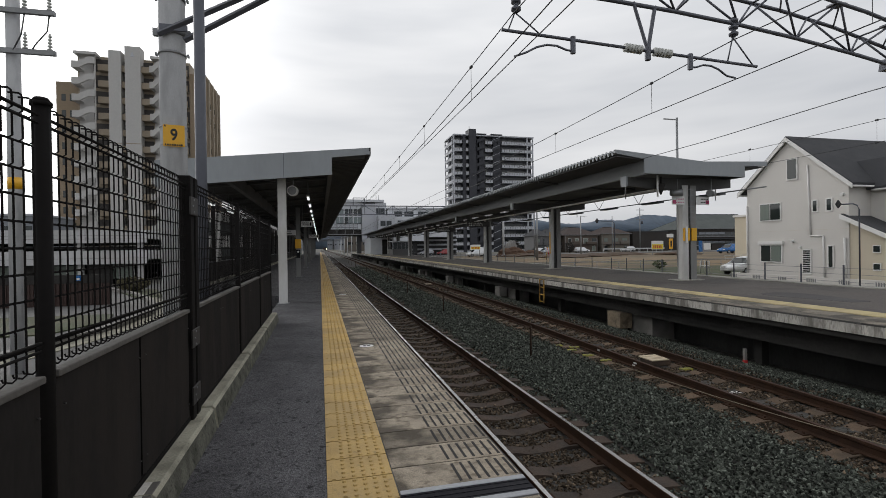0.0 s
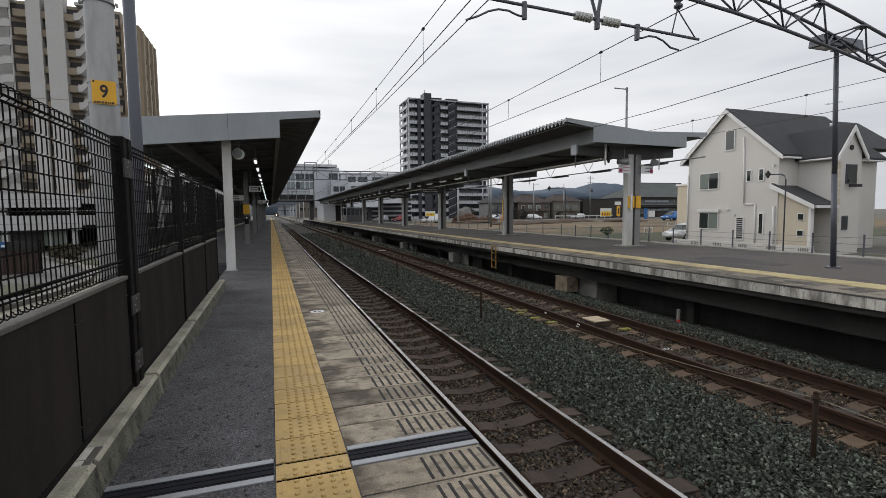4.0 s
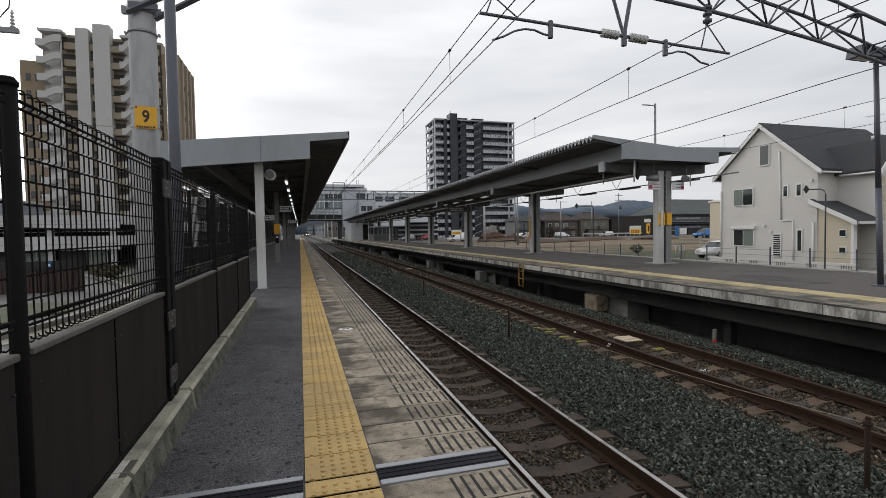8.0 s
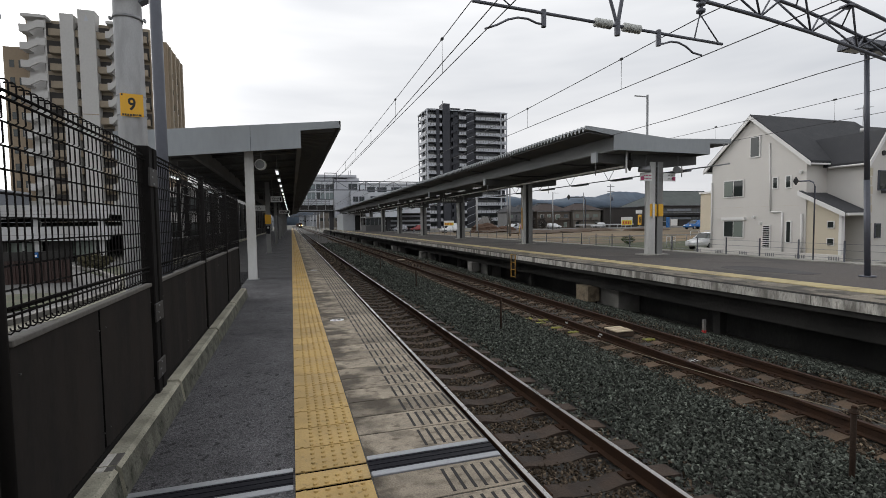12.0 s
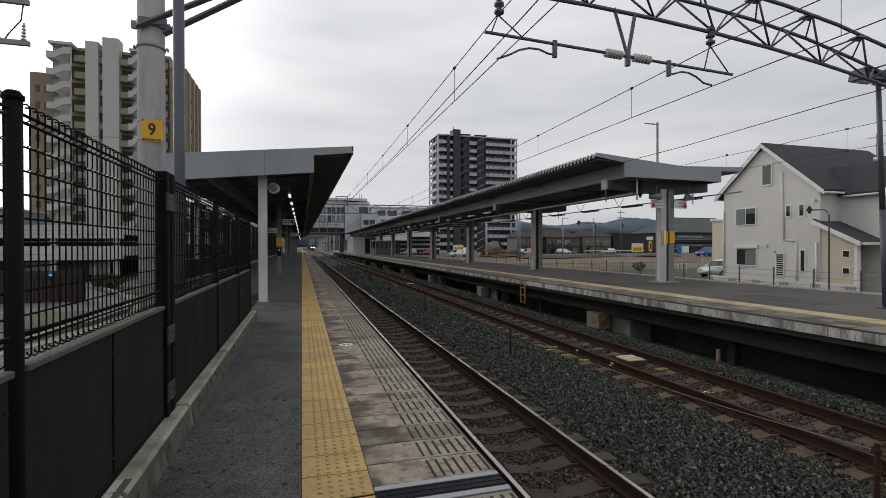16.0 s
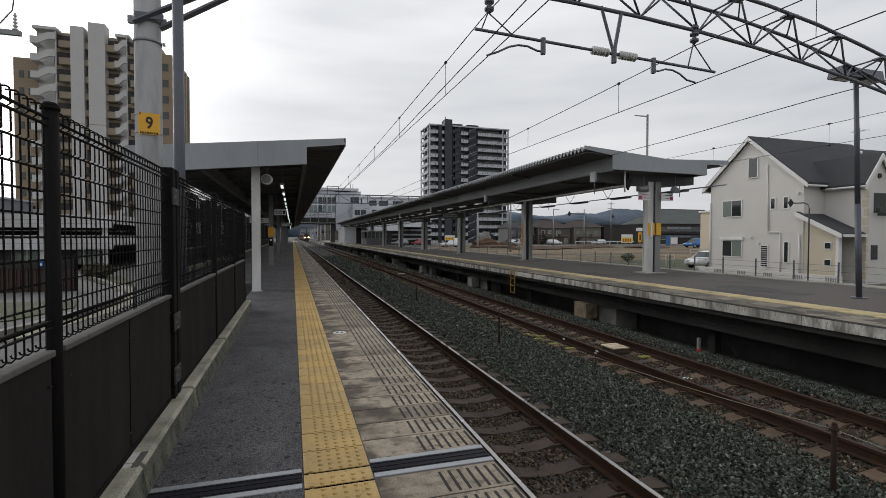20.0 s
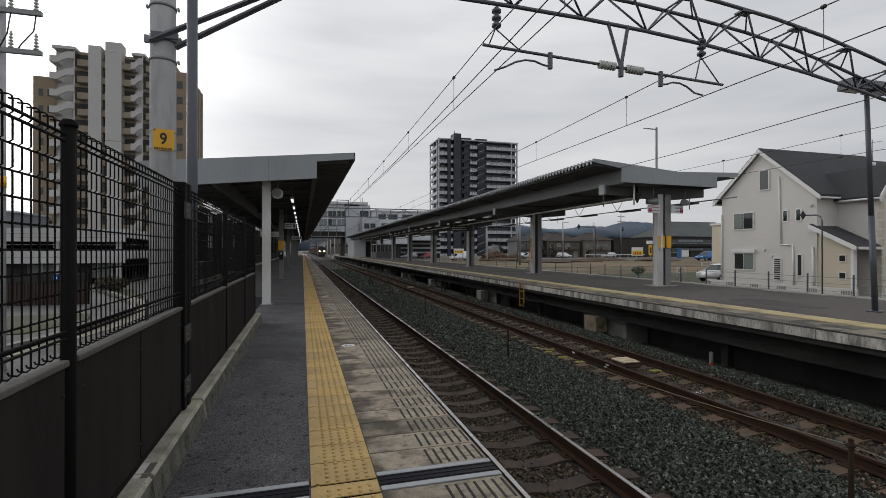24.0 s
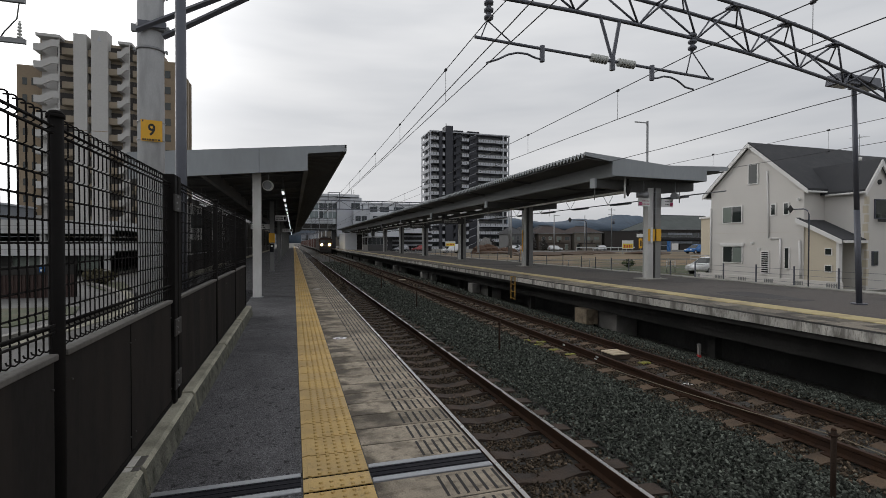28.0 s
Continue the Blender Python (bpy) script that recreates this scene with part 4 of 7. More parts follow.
# ---- near canopy ----
def west_canopy():
    y0, y1 = 9.9, 112.0
    XL = -3.75
    t = thing("canopy_west", (-1.0, y0, 0), "long grey platform canopy with steel columns on the near platform", "canopy")
    zr = lambda x: 3.575 + 0.095 * (x + 2.75)
    bm = B()
    prism(bm, [(XL, zr(XL) - 0.0), (1.2, zr(1.2)), (1.2, zr(1.2) - 0.12), (0.3, zr(0.3) - 0.14), (XL, zr(XL) - 0.12)], "y", y0 + 0.02, y1)
    part("roof", bm, UNDER, t, "canopy roof decking darkened for shade")
    bm = B()
    prism(bm, [(XL, zr(XL) + 0.02), (1.22, zr(1.22) + 0.02), (1.22, zr(1.22) - 0.15), (0.26, zr(0.26) - 0.17), (0.26, zr(0.26) - 0.60), (XL, zr(XL) - 0.60)], "y", y0 - 0.05, y0)
    part("fascia", bm, FASCIA, t, "smooth pale grey metal fascia")
    part("fascia_seam", bx(-0.905, -0.895, y0 - 0.055, y0 - 0.05, zr(-0.9) - 0.6, zr(-0.9) + 0.01), LAMPGREY, t)
    part("gutter", prism(B(), [(1.20, zr(1.2) + 0.02), (1.24, zr(1.2) + 0.02), (1.24, zr(1.2) - 0.07), (1.20, zr(1.2) - 0.07)], "y", y0 - 0.05, y1), UNDER, t)
    # folded deck: ribs across the canopy, their ends a serrated edge
    pitch, zs = 0.25, zr(1.2)
    bm = B()
    for i in range(int((y1 - y0) / pitch)):
        a = y0 + 0.03 + i * pitch
        q = [(a, zs - 0.06), (a + 0.22, zs - 0.06), (a + 0.15, zs - 0.17), (a + 0.07, zs - 0.17)]
        prism(bm, q, "x", 1.205, 1.25)
    part("serrated_edge", bm, UNDERPALE, t, "serrated folded sheet edge")
    verts, faces = [], []
    for i in range(240):
        a = y0 + 0.05 + i * pitch
        for yy, dz in ((a, 0.0), (a + 0.06, -0.07), (a + 0.16, -0.07), (a + 0.22, 0.0)):
            for x in (XL + 0.1, 1.1):
                verts.append((x, yy, zr(x) - 0.145 + dz))
        k = 8 * i
        faces += [(k, k + 1, k + 3, k + 2), (k + 2, k + 3, k + 5, k + 4), (k + 4, k + 5, k + 7, k + 6)]
    bm = B()
    vs = [bm.verts.new(v) for v in verts]
    for f in faces:
        bm.faces.new([vs[i] for i in f])
    part("deck_ribs", bm, UNDER, t, "folded roof deck darkened for shade")
    for x in (0.22, -2.2):
        bm = B()
        box(bm, x - 0.02, x + 0.02, y0, y1, zr(x) - 0.58, zr(x) - 0.13)
        box(bm, x - 0.055, x + 0.055, y0, y1, zr(x) - 0.60, zr(x) - 0.57)
        part("girder", bm, UNDERPALE, t)
    for k in range(9):
        y = 10.36 + 12.0 * k
        w, cx = 0.102, -0.985 if k == 0 else -1.10
        bm = B()
        box(bm, cx - w, cx + w, y - w, y - w + 0.02, 0, zr(-1) - 0.3)
        box(bm, cx - w, cx + w, y + w - 0.02, y + w, 0, zr(-1) - 0.3)
        box(bm, cx - w + 0.004, cx + w - 0.004, y - w + 0.02, y + w - 0.02, 0, zr(-1) - 0.3)
        # columns under the roof get a darker grey that carries their shade
        c = part("column", bm, COLP if k == 0 else STEELPALE, t, "painted steel column")
        part("base_plate", bx(cx - w - 0.04, cx + w + 0.04, y - w - 0.04, y + w + 0.04, 0, 0.015), GALV, c)
        bm = B()
        prism(bm, [(-2.3, zr(-2.3) - 0.14), (0.2, zr(0.2) - 0.14), (0.2, zr(0.2) - 0.35), (-0.9, zr(-1) - 0.62), (-1.1, zr(-1) - 0.62), (-2.3, zr(-2.3) - 0.35)], "y", y - 0.06, y + 0.06)
        part("bracket", bm, UNDER, t)
    for k in range(50):
        y = 11.0 + 2.0 * k
        part("purlin", prism(B(), [(XL + 0.1, zr(XL + 0.1) - 0.28), (0.15, zr(0.15) - 0.28), (0.15, zr(0.15) - 0.22), (XL + 0.1, zr(XL + 0.1) - 0.22)], "y", y - 0.03, y + 0.03), UNDERPALE, t)
    # lamps hang in a row
    lamp = None
    for k in range(34):
        y = 14.2 + 2.9 * k
        if lamp is None:
            lamp = thing("tube_lamp", (-0.42, y, 3.06), "white glowing fluorescent tube lamp under the canopy", "lamp", "canopy tube lamps")
            part("tube", bx(-0.455, -0.385, y - 0.45, y + 0.45, 3.07, 3.10), TUBE, lamp)
            part("housing", bx(-0.47, -0.37, y - 0.55, y + 0.55, 3.10, 3.15), WHITEP, lamp)
            bm = B()
            for dy in (-0.4, 0.4):
                rod(bm, (-0.42, y + dy, 3.15), (-0.42, y + dy, zr(-0.42) - 0.13), 0.008, 6)
            part("hanger", bm, GALV, lamp)
        else:
            copy_thing(lamp, pose(-0.42, y, 3.06))
    # second row further in
    for k in range(4):
        copy_thing(lamp, pose(-3.2, 13.04 + 3.3 * k, 2.74))


def speaker(x, y, z, yaw, label="round pale grey horn loudspeaker under the canopy", L=0.16):
    t = thing("loudspeaker", (x, y, z), label, "loudspeaker", "loudspeakers")
    m = pose(x, y, z, 90, 0, yaw)
    bm = B()
    rod(bm, (0, 0, 0.16 - L), (0, 0, 0.16), 0.135 if L < 0.2 else 0.10, 24, 0.135)
    bmesh.ops.transform(bm, matrix=m, verts=bm.verts[:])
    part("shell", bm, WHITEP if L < 0.2 else GALV, t)
    bm = B()
    rod(bm, (0, 0, 0.158), (0, 0, 0.168), 0.11, 24)
    bmesh.ops.transform(bm, matrix=m, verts=bm.verts[:])
    part("grille", bm, GALV, t)
    part("stalk", rod(B(), (x, y, z + 0.1), (x, y, z + 0.55), 0.015, 8), GALV, t)


def hanging_sign(x, y, z, w, h, label, accent=None, rod_up=0.5, depth=0.06, board=None, ink=None):
    t = thing("hanging_sign", (x, y, z), label, "sign", "hanging signs")
    part("board", bx(x - w / 2, x + w / 2, y - depth / 2, y + depth / 2, z, z + h), board or SIGNW, t, bevel=0.006)
    bm = B()
    rng = random.Random(int(x * 10 + y))
    for r in range(2):
        u = x - w * 0.42
        while u < x + w * 0.18:
            g = rng.uniform(0.03, 0.08) * w
            box(bm, u, u + g, y - depth / 2 - 0.003, y - depth / 2, z + h * (0.25 + 0.35 * r), z + h * (0.42 + 0.35 * r))
            u += g + 0.02 * w
    part("print", bm, ink or BLACK, t)
    if accent:
        part("pictogram", bx(x + w * 0.27, x + w * 0.42, y - depth / 2 - 0.003, y - depth / 2, z + h * 0.2, z + h * 0.8), accent, t)
    for s in (-1, 1):
        part("hanger", rod(B(), (x + s * w * 0.35, y, z + h), (x + s * w * 0.35, y, z + h + rod_up), 0.012, 6), GALV, t)


def call_box(x, y):
    t = thing("emergency_button", (x, y, 1.25), "yellow emergency button box with a black handset fixed on a column", "emergency button")
    part("panel", bx(x - 0.14, x + 0.14, y - 0.05, y, 1.42, 1.88), SIGNY, t, bevel=0.01)
    part("handset", bx(x - 0.09, x + 0.09, y - 0.09, y, 0.95, 1.35), RUBBER, t, bevel=0.01)
    part("lens", rod(B(), (x, y - 0.12, 1.25), (x, y - 0.09, 1.25), 0.05, 12), SIGNW, t)


west_platform()
expansion_joint()
edge_marker(0.56, 4.27)
edge_marker(0.58, 12.2)
kerb()
mesh_fence()
mast_nine()
light_column()
utility_pole()
west_canopy()
speaker(-0.72, 10.7, 2.92, -8)
hanging_sign(-0.66, 21.5, 2.45, 0.52, 0.27, "white hanging sign with dark lettering and a pictogram", BLACK, 0.75)
hanging_sign(-1.9, 27.0, 2.2, 1.1, 0.30, "long pale hanging direction sign under the canopy", None, 0.75)
hanging_sign(-0.6, 44.0, 2.4, 0.9, 0.3, "white hanging sign with dark lettering further under the canopy", BLACK, 0.8)
call_box(-1.10, 22.22)


# ---- far platform ----
EDGE_E, REAR_E = 8.9, 15.7


def east_platform():
    p = thing("platform_east", (12, 0, 0), "far platform of grey asphalt on dark beams and concrete piers", "platform", kind="structure")
    part("asphalt", bx(EDGE_E + 1.525, REAR_E, -14, 150, -0.25, 0.0), FARASPHALT, p)
    part("rear_coping", bx(REAR_E - 0.25, REAR_E + 0.35, -14, 150, -0.4, 0.03), COPING, p, "pale concrete coping")
    me = finish("paving_block", bx(0.012, 0.56, 0.007, 0.393, -0.06, -0.002), LIPTOP)
    for k in range(150):
        piece("paving_block", me, (EDGE_E + 0.35, -6 + 0.4 * k, 0), p)
    part("paving", bx(EDGE_E + 0.35, EDGE_E + 0.915, 54, 150, -0.2, -0.004), LIPTOP, p)
    part("paving_bed", bx(EDGE_E + 0.35, EDGE_E + 0.915, -14, 54, -0.2, -0.062), DARKC, p)
    # coping slabs
    bm = bx(0.004, 0.34, 0.005, 2.395, -0.21, 0.0)
    box(bm, 0.0, 0.004, 0.005, 2.395, -0.21, -0.006, 1)
    # thin dark strip paints the shadow line below the slab's top edge
    box(bm, -0.004, 0.0, 0.005, 2.395, -0.034, -0.004, 2)
    me = finish("edge_slab", bm, [LIPTOP, LIP, DARKC])
    for k in range(38):
        piece("edge_slab", me, (EDGE_E, -6 + 2.4 * k, 0), p)
    part("edge_strip", bx(EDGE_E, EDGE_E + 0.34, 85.2, 150, -0.21, 0.0), LIP, p)
    me = finish("tactile_block", bx(0.004, 0.596, 0.006, 0.594, -0.05, 0.008), FADED)
    for k in range(150):
        piece("tactile_block", me, (EDGE_E + 0.92, -6 + 0.6 * k, 0), p)
    part("tactile_strip", bx(EDGE_E + 0.92, EDGE_E + 1.52, 84, 150, -0.05, 0.008), FADED, p)
    # beam and soffit colour is darkened to carry the shade under the platform
    part("beam", bx(EDGE_E + 0.5, EDGE_E + 0.8, -14, 150, -0.78, -0.262), SOFFIT, p, "soffit beam darkened for the shade under the edge")
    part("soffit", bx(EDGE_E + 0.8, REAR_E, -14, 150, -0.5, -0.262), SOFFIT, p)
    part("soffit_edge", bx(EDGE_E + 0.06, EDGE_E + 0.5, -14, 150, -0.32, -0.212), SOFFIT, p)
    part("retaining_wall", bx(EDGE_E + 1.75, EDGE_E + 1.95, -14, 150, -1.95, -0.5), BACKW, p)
    part("rear_wall", bx(REAR_E - 0.4, REAR_E - 0.1, -14, 150, -2.0, -0.5), DARKC, p)
    for k in range(16):
        y = 10.2 + 10.7 * k - 21.4
        bm = bx(EDGE_E + 0.82, EDGE_E + 1.62, y - 0.15, y + 0.98, -1.9, -0.51)
        part("pier", bm, CONC, p, "concrete pier of the platform", bevel=0.01)
        box_bm = bx(EDGE_E + 0.3, EDGE_E + 0.74, y + 0.72, y + 1.42, -1.3, -0.80)
        part("cable_box", box_bm, M("timber_box", (0.235, 0.185, 0.125), 0.85, var=0.35, fine=20, coarse=2, bump=0.2, stain=(0.07, 0.055, 0.04), amount=0.7, size=4) if k == 2 else CONC, p, bevel=0.008)
    bm = B()
    outline = [(12.0 + 0.55 * math.cos(a) * (1 + 0.25 * math.sin(3 * a)), 6.9 + 1.5 * math.sin(a) * (1 + 0.2 * math.cos(2 * a))) for a in [2 * math.pi * k / 26 for k in range(26)]]
    prism(bm, outline, "z", -0.02, 0.003)
    part("repair_patch", bm, M("dark_patch_asphalt", (0.045, 0.042, 0.042), 0.85, var=0.3, fine=30, coarse=1.2, bump=0.2), p, "dark patch on the asphalt")
    for k in range(30):
        y = -8.0 + 4.8 * k
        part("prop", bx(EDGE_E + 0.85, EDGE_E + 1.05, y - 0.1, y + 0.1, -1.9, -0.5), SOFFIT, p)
    return p


def ladder(y):
    t = thing("track_ladder", (EDGE_E - 0.03, y, -0.85), "small yellow steel ladder fixed to the platform edge", "ladder")
    for dy in (-0.2, 0.2):
        part("rail", bx(EDGE_E - 0.05, EDGE_E - 0.01, y + dy - 0.014, y + dy + 0.014, -0.99, 0.0), LADDERY, t)
    for z in (-0.94, -0.65, -0.34, -0.02):
        part("rung", bx(EDGE_E - 0.05, EDGE_E - 0.01, y - 0.18, y + 0.18, z - 0.013, z + 0.013), LADDERY, t)


def east_canopy():
    y0, y1 = 12.2, 116.0
    t = thing("canopy_east", (13.5, y0, 0), "pale grey platform canopy with a folded metal roof on steel columns", "canopy")
    top = lambda x: 4.36 + (0.085 * (13.6 - x) if x < 13.6 else 0.03 * (x - 13.6))
    # folded plate roof, ridges across the platform
    verts, faces, k = [], [], 0
    pitch = 0.25
    n = int((y1 - y0) / pitch)
    for i in range(n):
        a = y0 + i * pitch
        for yy, dz in ((a, 0.0), (a + 0.04, 0.0), (a + 0.11, -0.13), (a + 0.15, -0.13), (a + 0.22, 0.0)):
            for x in (9.95, 13.6, 16.5):
                verts.append((x, yy, top(x) + dz + 0.02))
    rows = len(verts) // 3
    for i in range(rows - 1):
        for j in (0, 1):
            b = 3 * i + j
            faces.append((b, b + 1, b + 4, b + 3))
    off = len(verts)
    verts += [(x, y, z - 0.02) for x, y, z in verts]
    faces += [tuple(v + off for v in reversed(f)) for f in faces]
    for i in range(rows - 1):
        for j in (0, 2):
            b = 3 * i + j
            faces.append((b, b + 3, b + 3 + off, b + off))
    bm = B()
    vs = [bm.verts.new(v) for v in verts]
    for f in faces:
        bm.faces.new([vs[i] for i in f])
    part("roof", bm, GALV, t, "folded pale metal roof with a zigzag edge")
    trim = B()
    for i in range(rows - 1):
        a, b = verts[3 * i], verts[3 * i + 3]
        q = [trim.verts.new((9.935 + dx, p[1], p[2] + dz)) for dx in (0.0, 0.012) for p, dz in ((a, 0.008), (b, 0.008), (b, -0.06), (a, -0.06))]
        for f in ((0, 1, 2, 3), (7, 6, 5, 4), (3, 2, 6, 7), (4, 5, 1, 0)):
            trim.faces.new([q[v] for v in f])
    bmesh.ops.remove_doubles(trim, verts=trim.verts[:], dist=0.001)
    part("zigzag_edge", trim, FASCIA, t, "pale folded sheet edge")
    for k in range(12):
        part("conduit", bx(12.36, 12.54, 13.3 + 4.6 * k, 17.7 + 4.6 * k, 3.43, 3.49), TRIM, t, "pale cable duct under the roof")
    part("roof_lining", prism(B(), [(10.05, top(10.05) - 0.16), (13.6, top(13.6) - 0.16), (16.4, top(16.4) - 0.16), (16.4, top(16.4) - 0.19), (13.6, top(13.6) - 0.19), (10.05, top(10.05) - 0.19)], "y", y0 + 0.02, y1), UNDER, t)
    # front fascia: thin tips, deep middle
    bm = B()
    prism(bm, [(9.93, top(9.93) + 0.03), (13.6, top(13.6) + 0.03), (16.5, top(16.5) + 0.03), (16.5, top(16.5) - 0.14), (15.45, top(15.45) - 0.15), (15.45, 3.86), (11.1, 3.90), (11.1, top(11.1) - 0.17), (9.93, top(9.93) - 0.10)], "y", y0 - 0.05, y0)
    part("fascia", bm, FASCIA, t, "smooth pale grey metal fascia")
    for x in (11.15, 15.4):
        bm = B()
        box(bm, x - 0.03, x + 0.03, y0, y1, 3.88, top(x) - 0.1)
        part("girder", bm, GIRDER, t)
        part("girder_flange", bx(x - 0.09, x + 0.09, y0, y1, 3.86, 3.885), GIRDER, t)
    for k in range(9):
        y = 13.0 if k == 0 else 11.75 + 12.0 * k
        # past the first pair, pale and grey tones paint lit and duller flanges
        for dx, m, lab, w in ((-0.22 if k == 0 else -0.265, COLP, "pale steel column", 0.13 if k == 0 else 0.085), (0.14, STEELPALE, "grey steel twin column", 0.13)):
            bm = B()
            box(bm, 13.62 + dx - w, 13.62 + dx + w, y - 0.14, y - 0.12, 0, 3.6)
            box(bm, 13.62 + dx - w, 13.62 + dx + w, y + 0.12, y + 0.14, 0, 3.6)
            box(bm, 13.62 + dx - w + 0.03, 13.62 + dx + w - 0.03, y - 0.12, y + 0.12, 0, 3.6)
            part("column", bm, m, t, lab)
        # recessed web coloured dark for the gap between the flanges
        part("batten_plate", bx(13.36, 13.70, y - 0.02, y + 0.02, 0.02, 3.5), UNDER, t)
        part("column_base", bx(13.0, 14.05, y - 0.35, y + 0.35, 0.0, 0.03), COPING, t)
        part("cross_beam", prism(B(), [(10.9, 3.87), (15.55, 3.87), (15.55, 3.55), (14.0, 3.40), (13.2, 3.40), (10.9, 3.55)], "y", y - 0.09, y + 0.09), UNDER, t)
        part("beam_end", bx(10.82, 10.9, y - 0.16, y + 0.16, 3.52, 3.89), FASCIA, t)
        for x in (11.2, 15.3):
            part("drop_pipe", rod(B(), (x, y + 0.4, 3.85), (x, y + 0.4, 3.1), 0.02, 6), GALV, t)
    for k in range(17):
        y = 18.6 + 6.0 * k
        part("purlin", prism(B(), [(10.1, top(10.1) - 0.27), (13.6, top(13.6) - 0.27), (16.3, top(16.3) - 0.27), (16.3, top(16.3) - 0.19), (13.6, top(13.6) - 0.19), (10.1, top(10.1) - 0.19)], "y", y - 0.04, y + 0.04), UNDER, t)
    lamp = None
    for k in range(26):
        y = 26.6 + 3.0 * k
        if lamp is None:
            lamp = thing("tube_lamp", (11.5, y, 3.54), "dim white fluorescent tube lamp on a rail under the far canopy", "lamp", "far canopy tube lamps")
            part("tube", bx(11.45, 11.55, y - 0.55, y + 0.55, 3.54, 3.57), TUBEDIM, lamp)
            part("housing", bx(11.42, 11.58, y - 0.6, y + 0.6, 3.57, 3.62), WHITEP, lamp)
            bm = B()
            for dy in (-0.5, 0.5):
                rod(bm, (11.5, y + dy, 3.62), (11.5, y + dy, 3.95), 0.01, 6)
            part("hanger", bm, GALV, lamp)
        else:
            copy_thing(lamp, pose(11.5, y, 3.54))
    # dark ducts on the outer rail
    r = thing("cable_rail", (15.0, 12.3, 3.3), "thin steel rail with dark lamp boxes along the canopy", "rail")
    part("rail", rod(B(), (15.6, 11.4, 3.41), (15.6, 100, 3.41), 0.025, 8), GALV, r)
    for k in range(24):
        y = 14.0 + 3.6 * k
        part("lamp_box", bx(15.45, 15.75, y - 0.65, y + 0.65, 3.33, 3.41), LAMPGREY, r)
        bm = B()
        rod(bm, (15.6, y + 1.0, 3.41), (15.3, y + 1.0, 3.85), 0.014, 6)
        rod(bm, (15.6, y + 1.0, 3.41), (15.9, y + 1.0, 3.9), 0.014, 6)
        part("strut", bm, GALV, r)


def column_fittings():
    x, y = 13.36, 12.84
    t = thing("column_band", (x, y, 1.6), "yellow reflective bands round the twin column", "marker band")
    for a, b in ((-0.10, -0.03), (0.10, 0.18), (0.27, 0.49)):
        part("band", bx(x + a, x + b, y - 0.05, y, 1.50, 1.98), SIGNY, t)
    part("paper_notice", bx(x - 0.01, x + 0.08, y - 0.054, y, 1.42, 2.04), SIGNW, t, "white paper notice")
    for k in range(7):
        part("step_iron", bx(x + 0.10, x + 0.36, y - 0.07, y - 0.05, 2.15 + 0.21 * k, 2.18 + 0.21 * k), GALV, t)
    part("step_rail", bx(x + 0.21, x + 0.25, y - 0.05, y - 0.02, 2.1, 3.5), GALV, t)
    for dx, k in ((-0.36, 0), (0.74, 1)):
        s = thing("direction_sign", (x + dx, y, 2.9), "small white direction plate with a magenta corner on the column", "sign", "column signs")
        part("plate", bx(x + dx - 0.27, x + dx + 0.27, y - 0.1, y - 0.06, 2.86, 3.17), SIGNW, s, bevel=0.004)
        bm = B()
        for r in range(2):
            for c in range(5):
                box(bm, x + dx - 0.10 + 0.07 * c, x + dx - 0.05 + 0.07 * c, y - 0.104, y - 0.1, 2.93 + 0.12 * r, 2.965 + 0.12 * r)
        part("print", bm, MAGENTA if k == 0 else BLACK, s)
        q = -0.26 if k == 0 else 0.12
        part("pictogram", bx(x + dx + q, x + dx + q + 0.15, y - 0.104, y - 0.1, 2.89, 3.03), MAGENTA, s)
    speaker(12.85, 12.6, 3.28, 62, "pale grey horn loudspeaker beside the twin column", 0.42)
    speaker(14.35, 12.6, 3.28, -62, "pale grey horn loudspeaker beside the twin column", 0.42)
    bm = rod(B(), (12.2, 12.7, 3.62), (12.2, 12.7, 3.22), 0.17, 12, 0.03)
    f = thing("drain_hopper", (12.2, 12.7, 3.2), "dark funnel-shaped rain hopper under the canopy end", "rain hopper")
    part("funnel", bm, SOFFIT, f)
    part("pipe", rod(B(), (12.2, 12.7, 3.62), (12.2, 12.7, 3.88), 0.04, 8), SOFFIT, f)
    w = thing("rain_pipe", (11.35, 12.5, 3.1), "thin white rain pipe under the canopy end", "pipe")
    part("pipe", rod(B(), (11.9, 12.5, 3.12), (11.9, 12.5, 3.9), 0.035, 8), TRIM, w)
    n = thing("notice_strip", (13.25, 23.75, 1.0), "narrow yellow notice strip on a column", "sign")
    part("strip", bx(13.235, 13.266, 23.70, 23.77, 0.9, 2.2), SIGNY, n)
    hanging_sign(12.2, 34.0, 2.95, 1.9, 0.42, "long dark hanging sign with pale lettering under the far canopy", None, 0.5, board=SIGND, ink=PORC)
    hanging_sign(12.6, 46.0, 2.95, 2.2, 0.42, "long dark hanging sign with pale lettering further under the far canopy", None, 0.5, board=SIGND, ink=PORC)


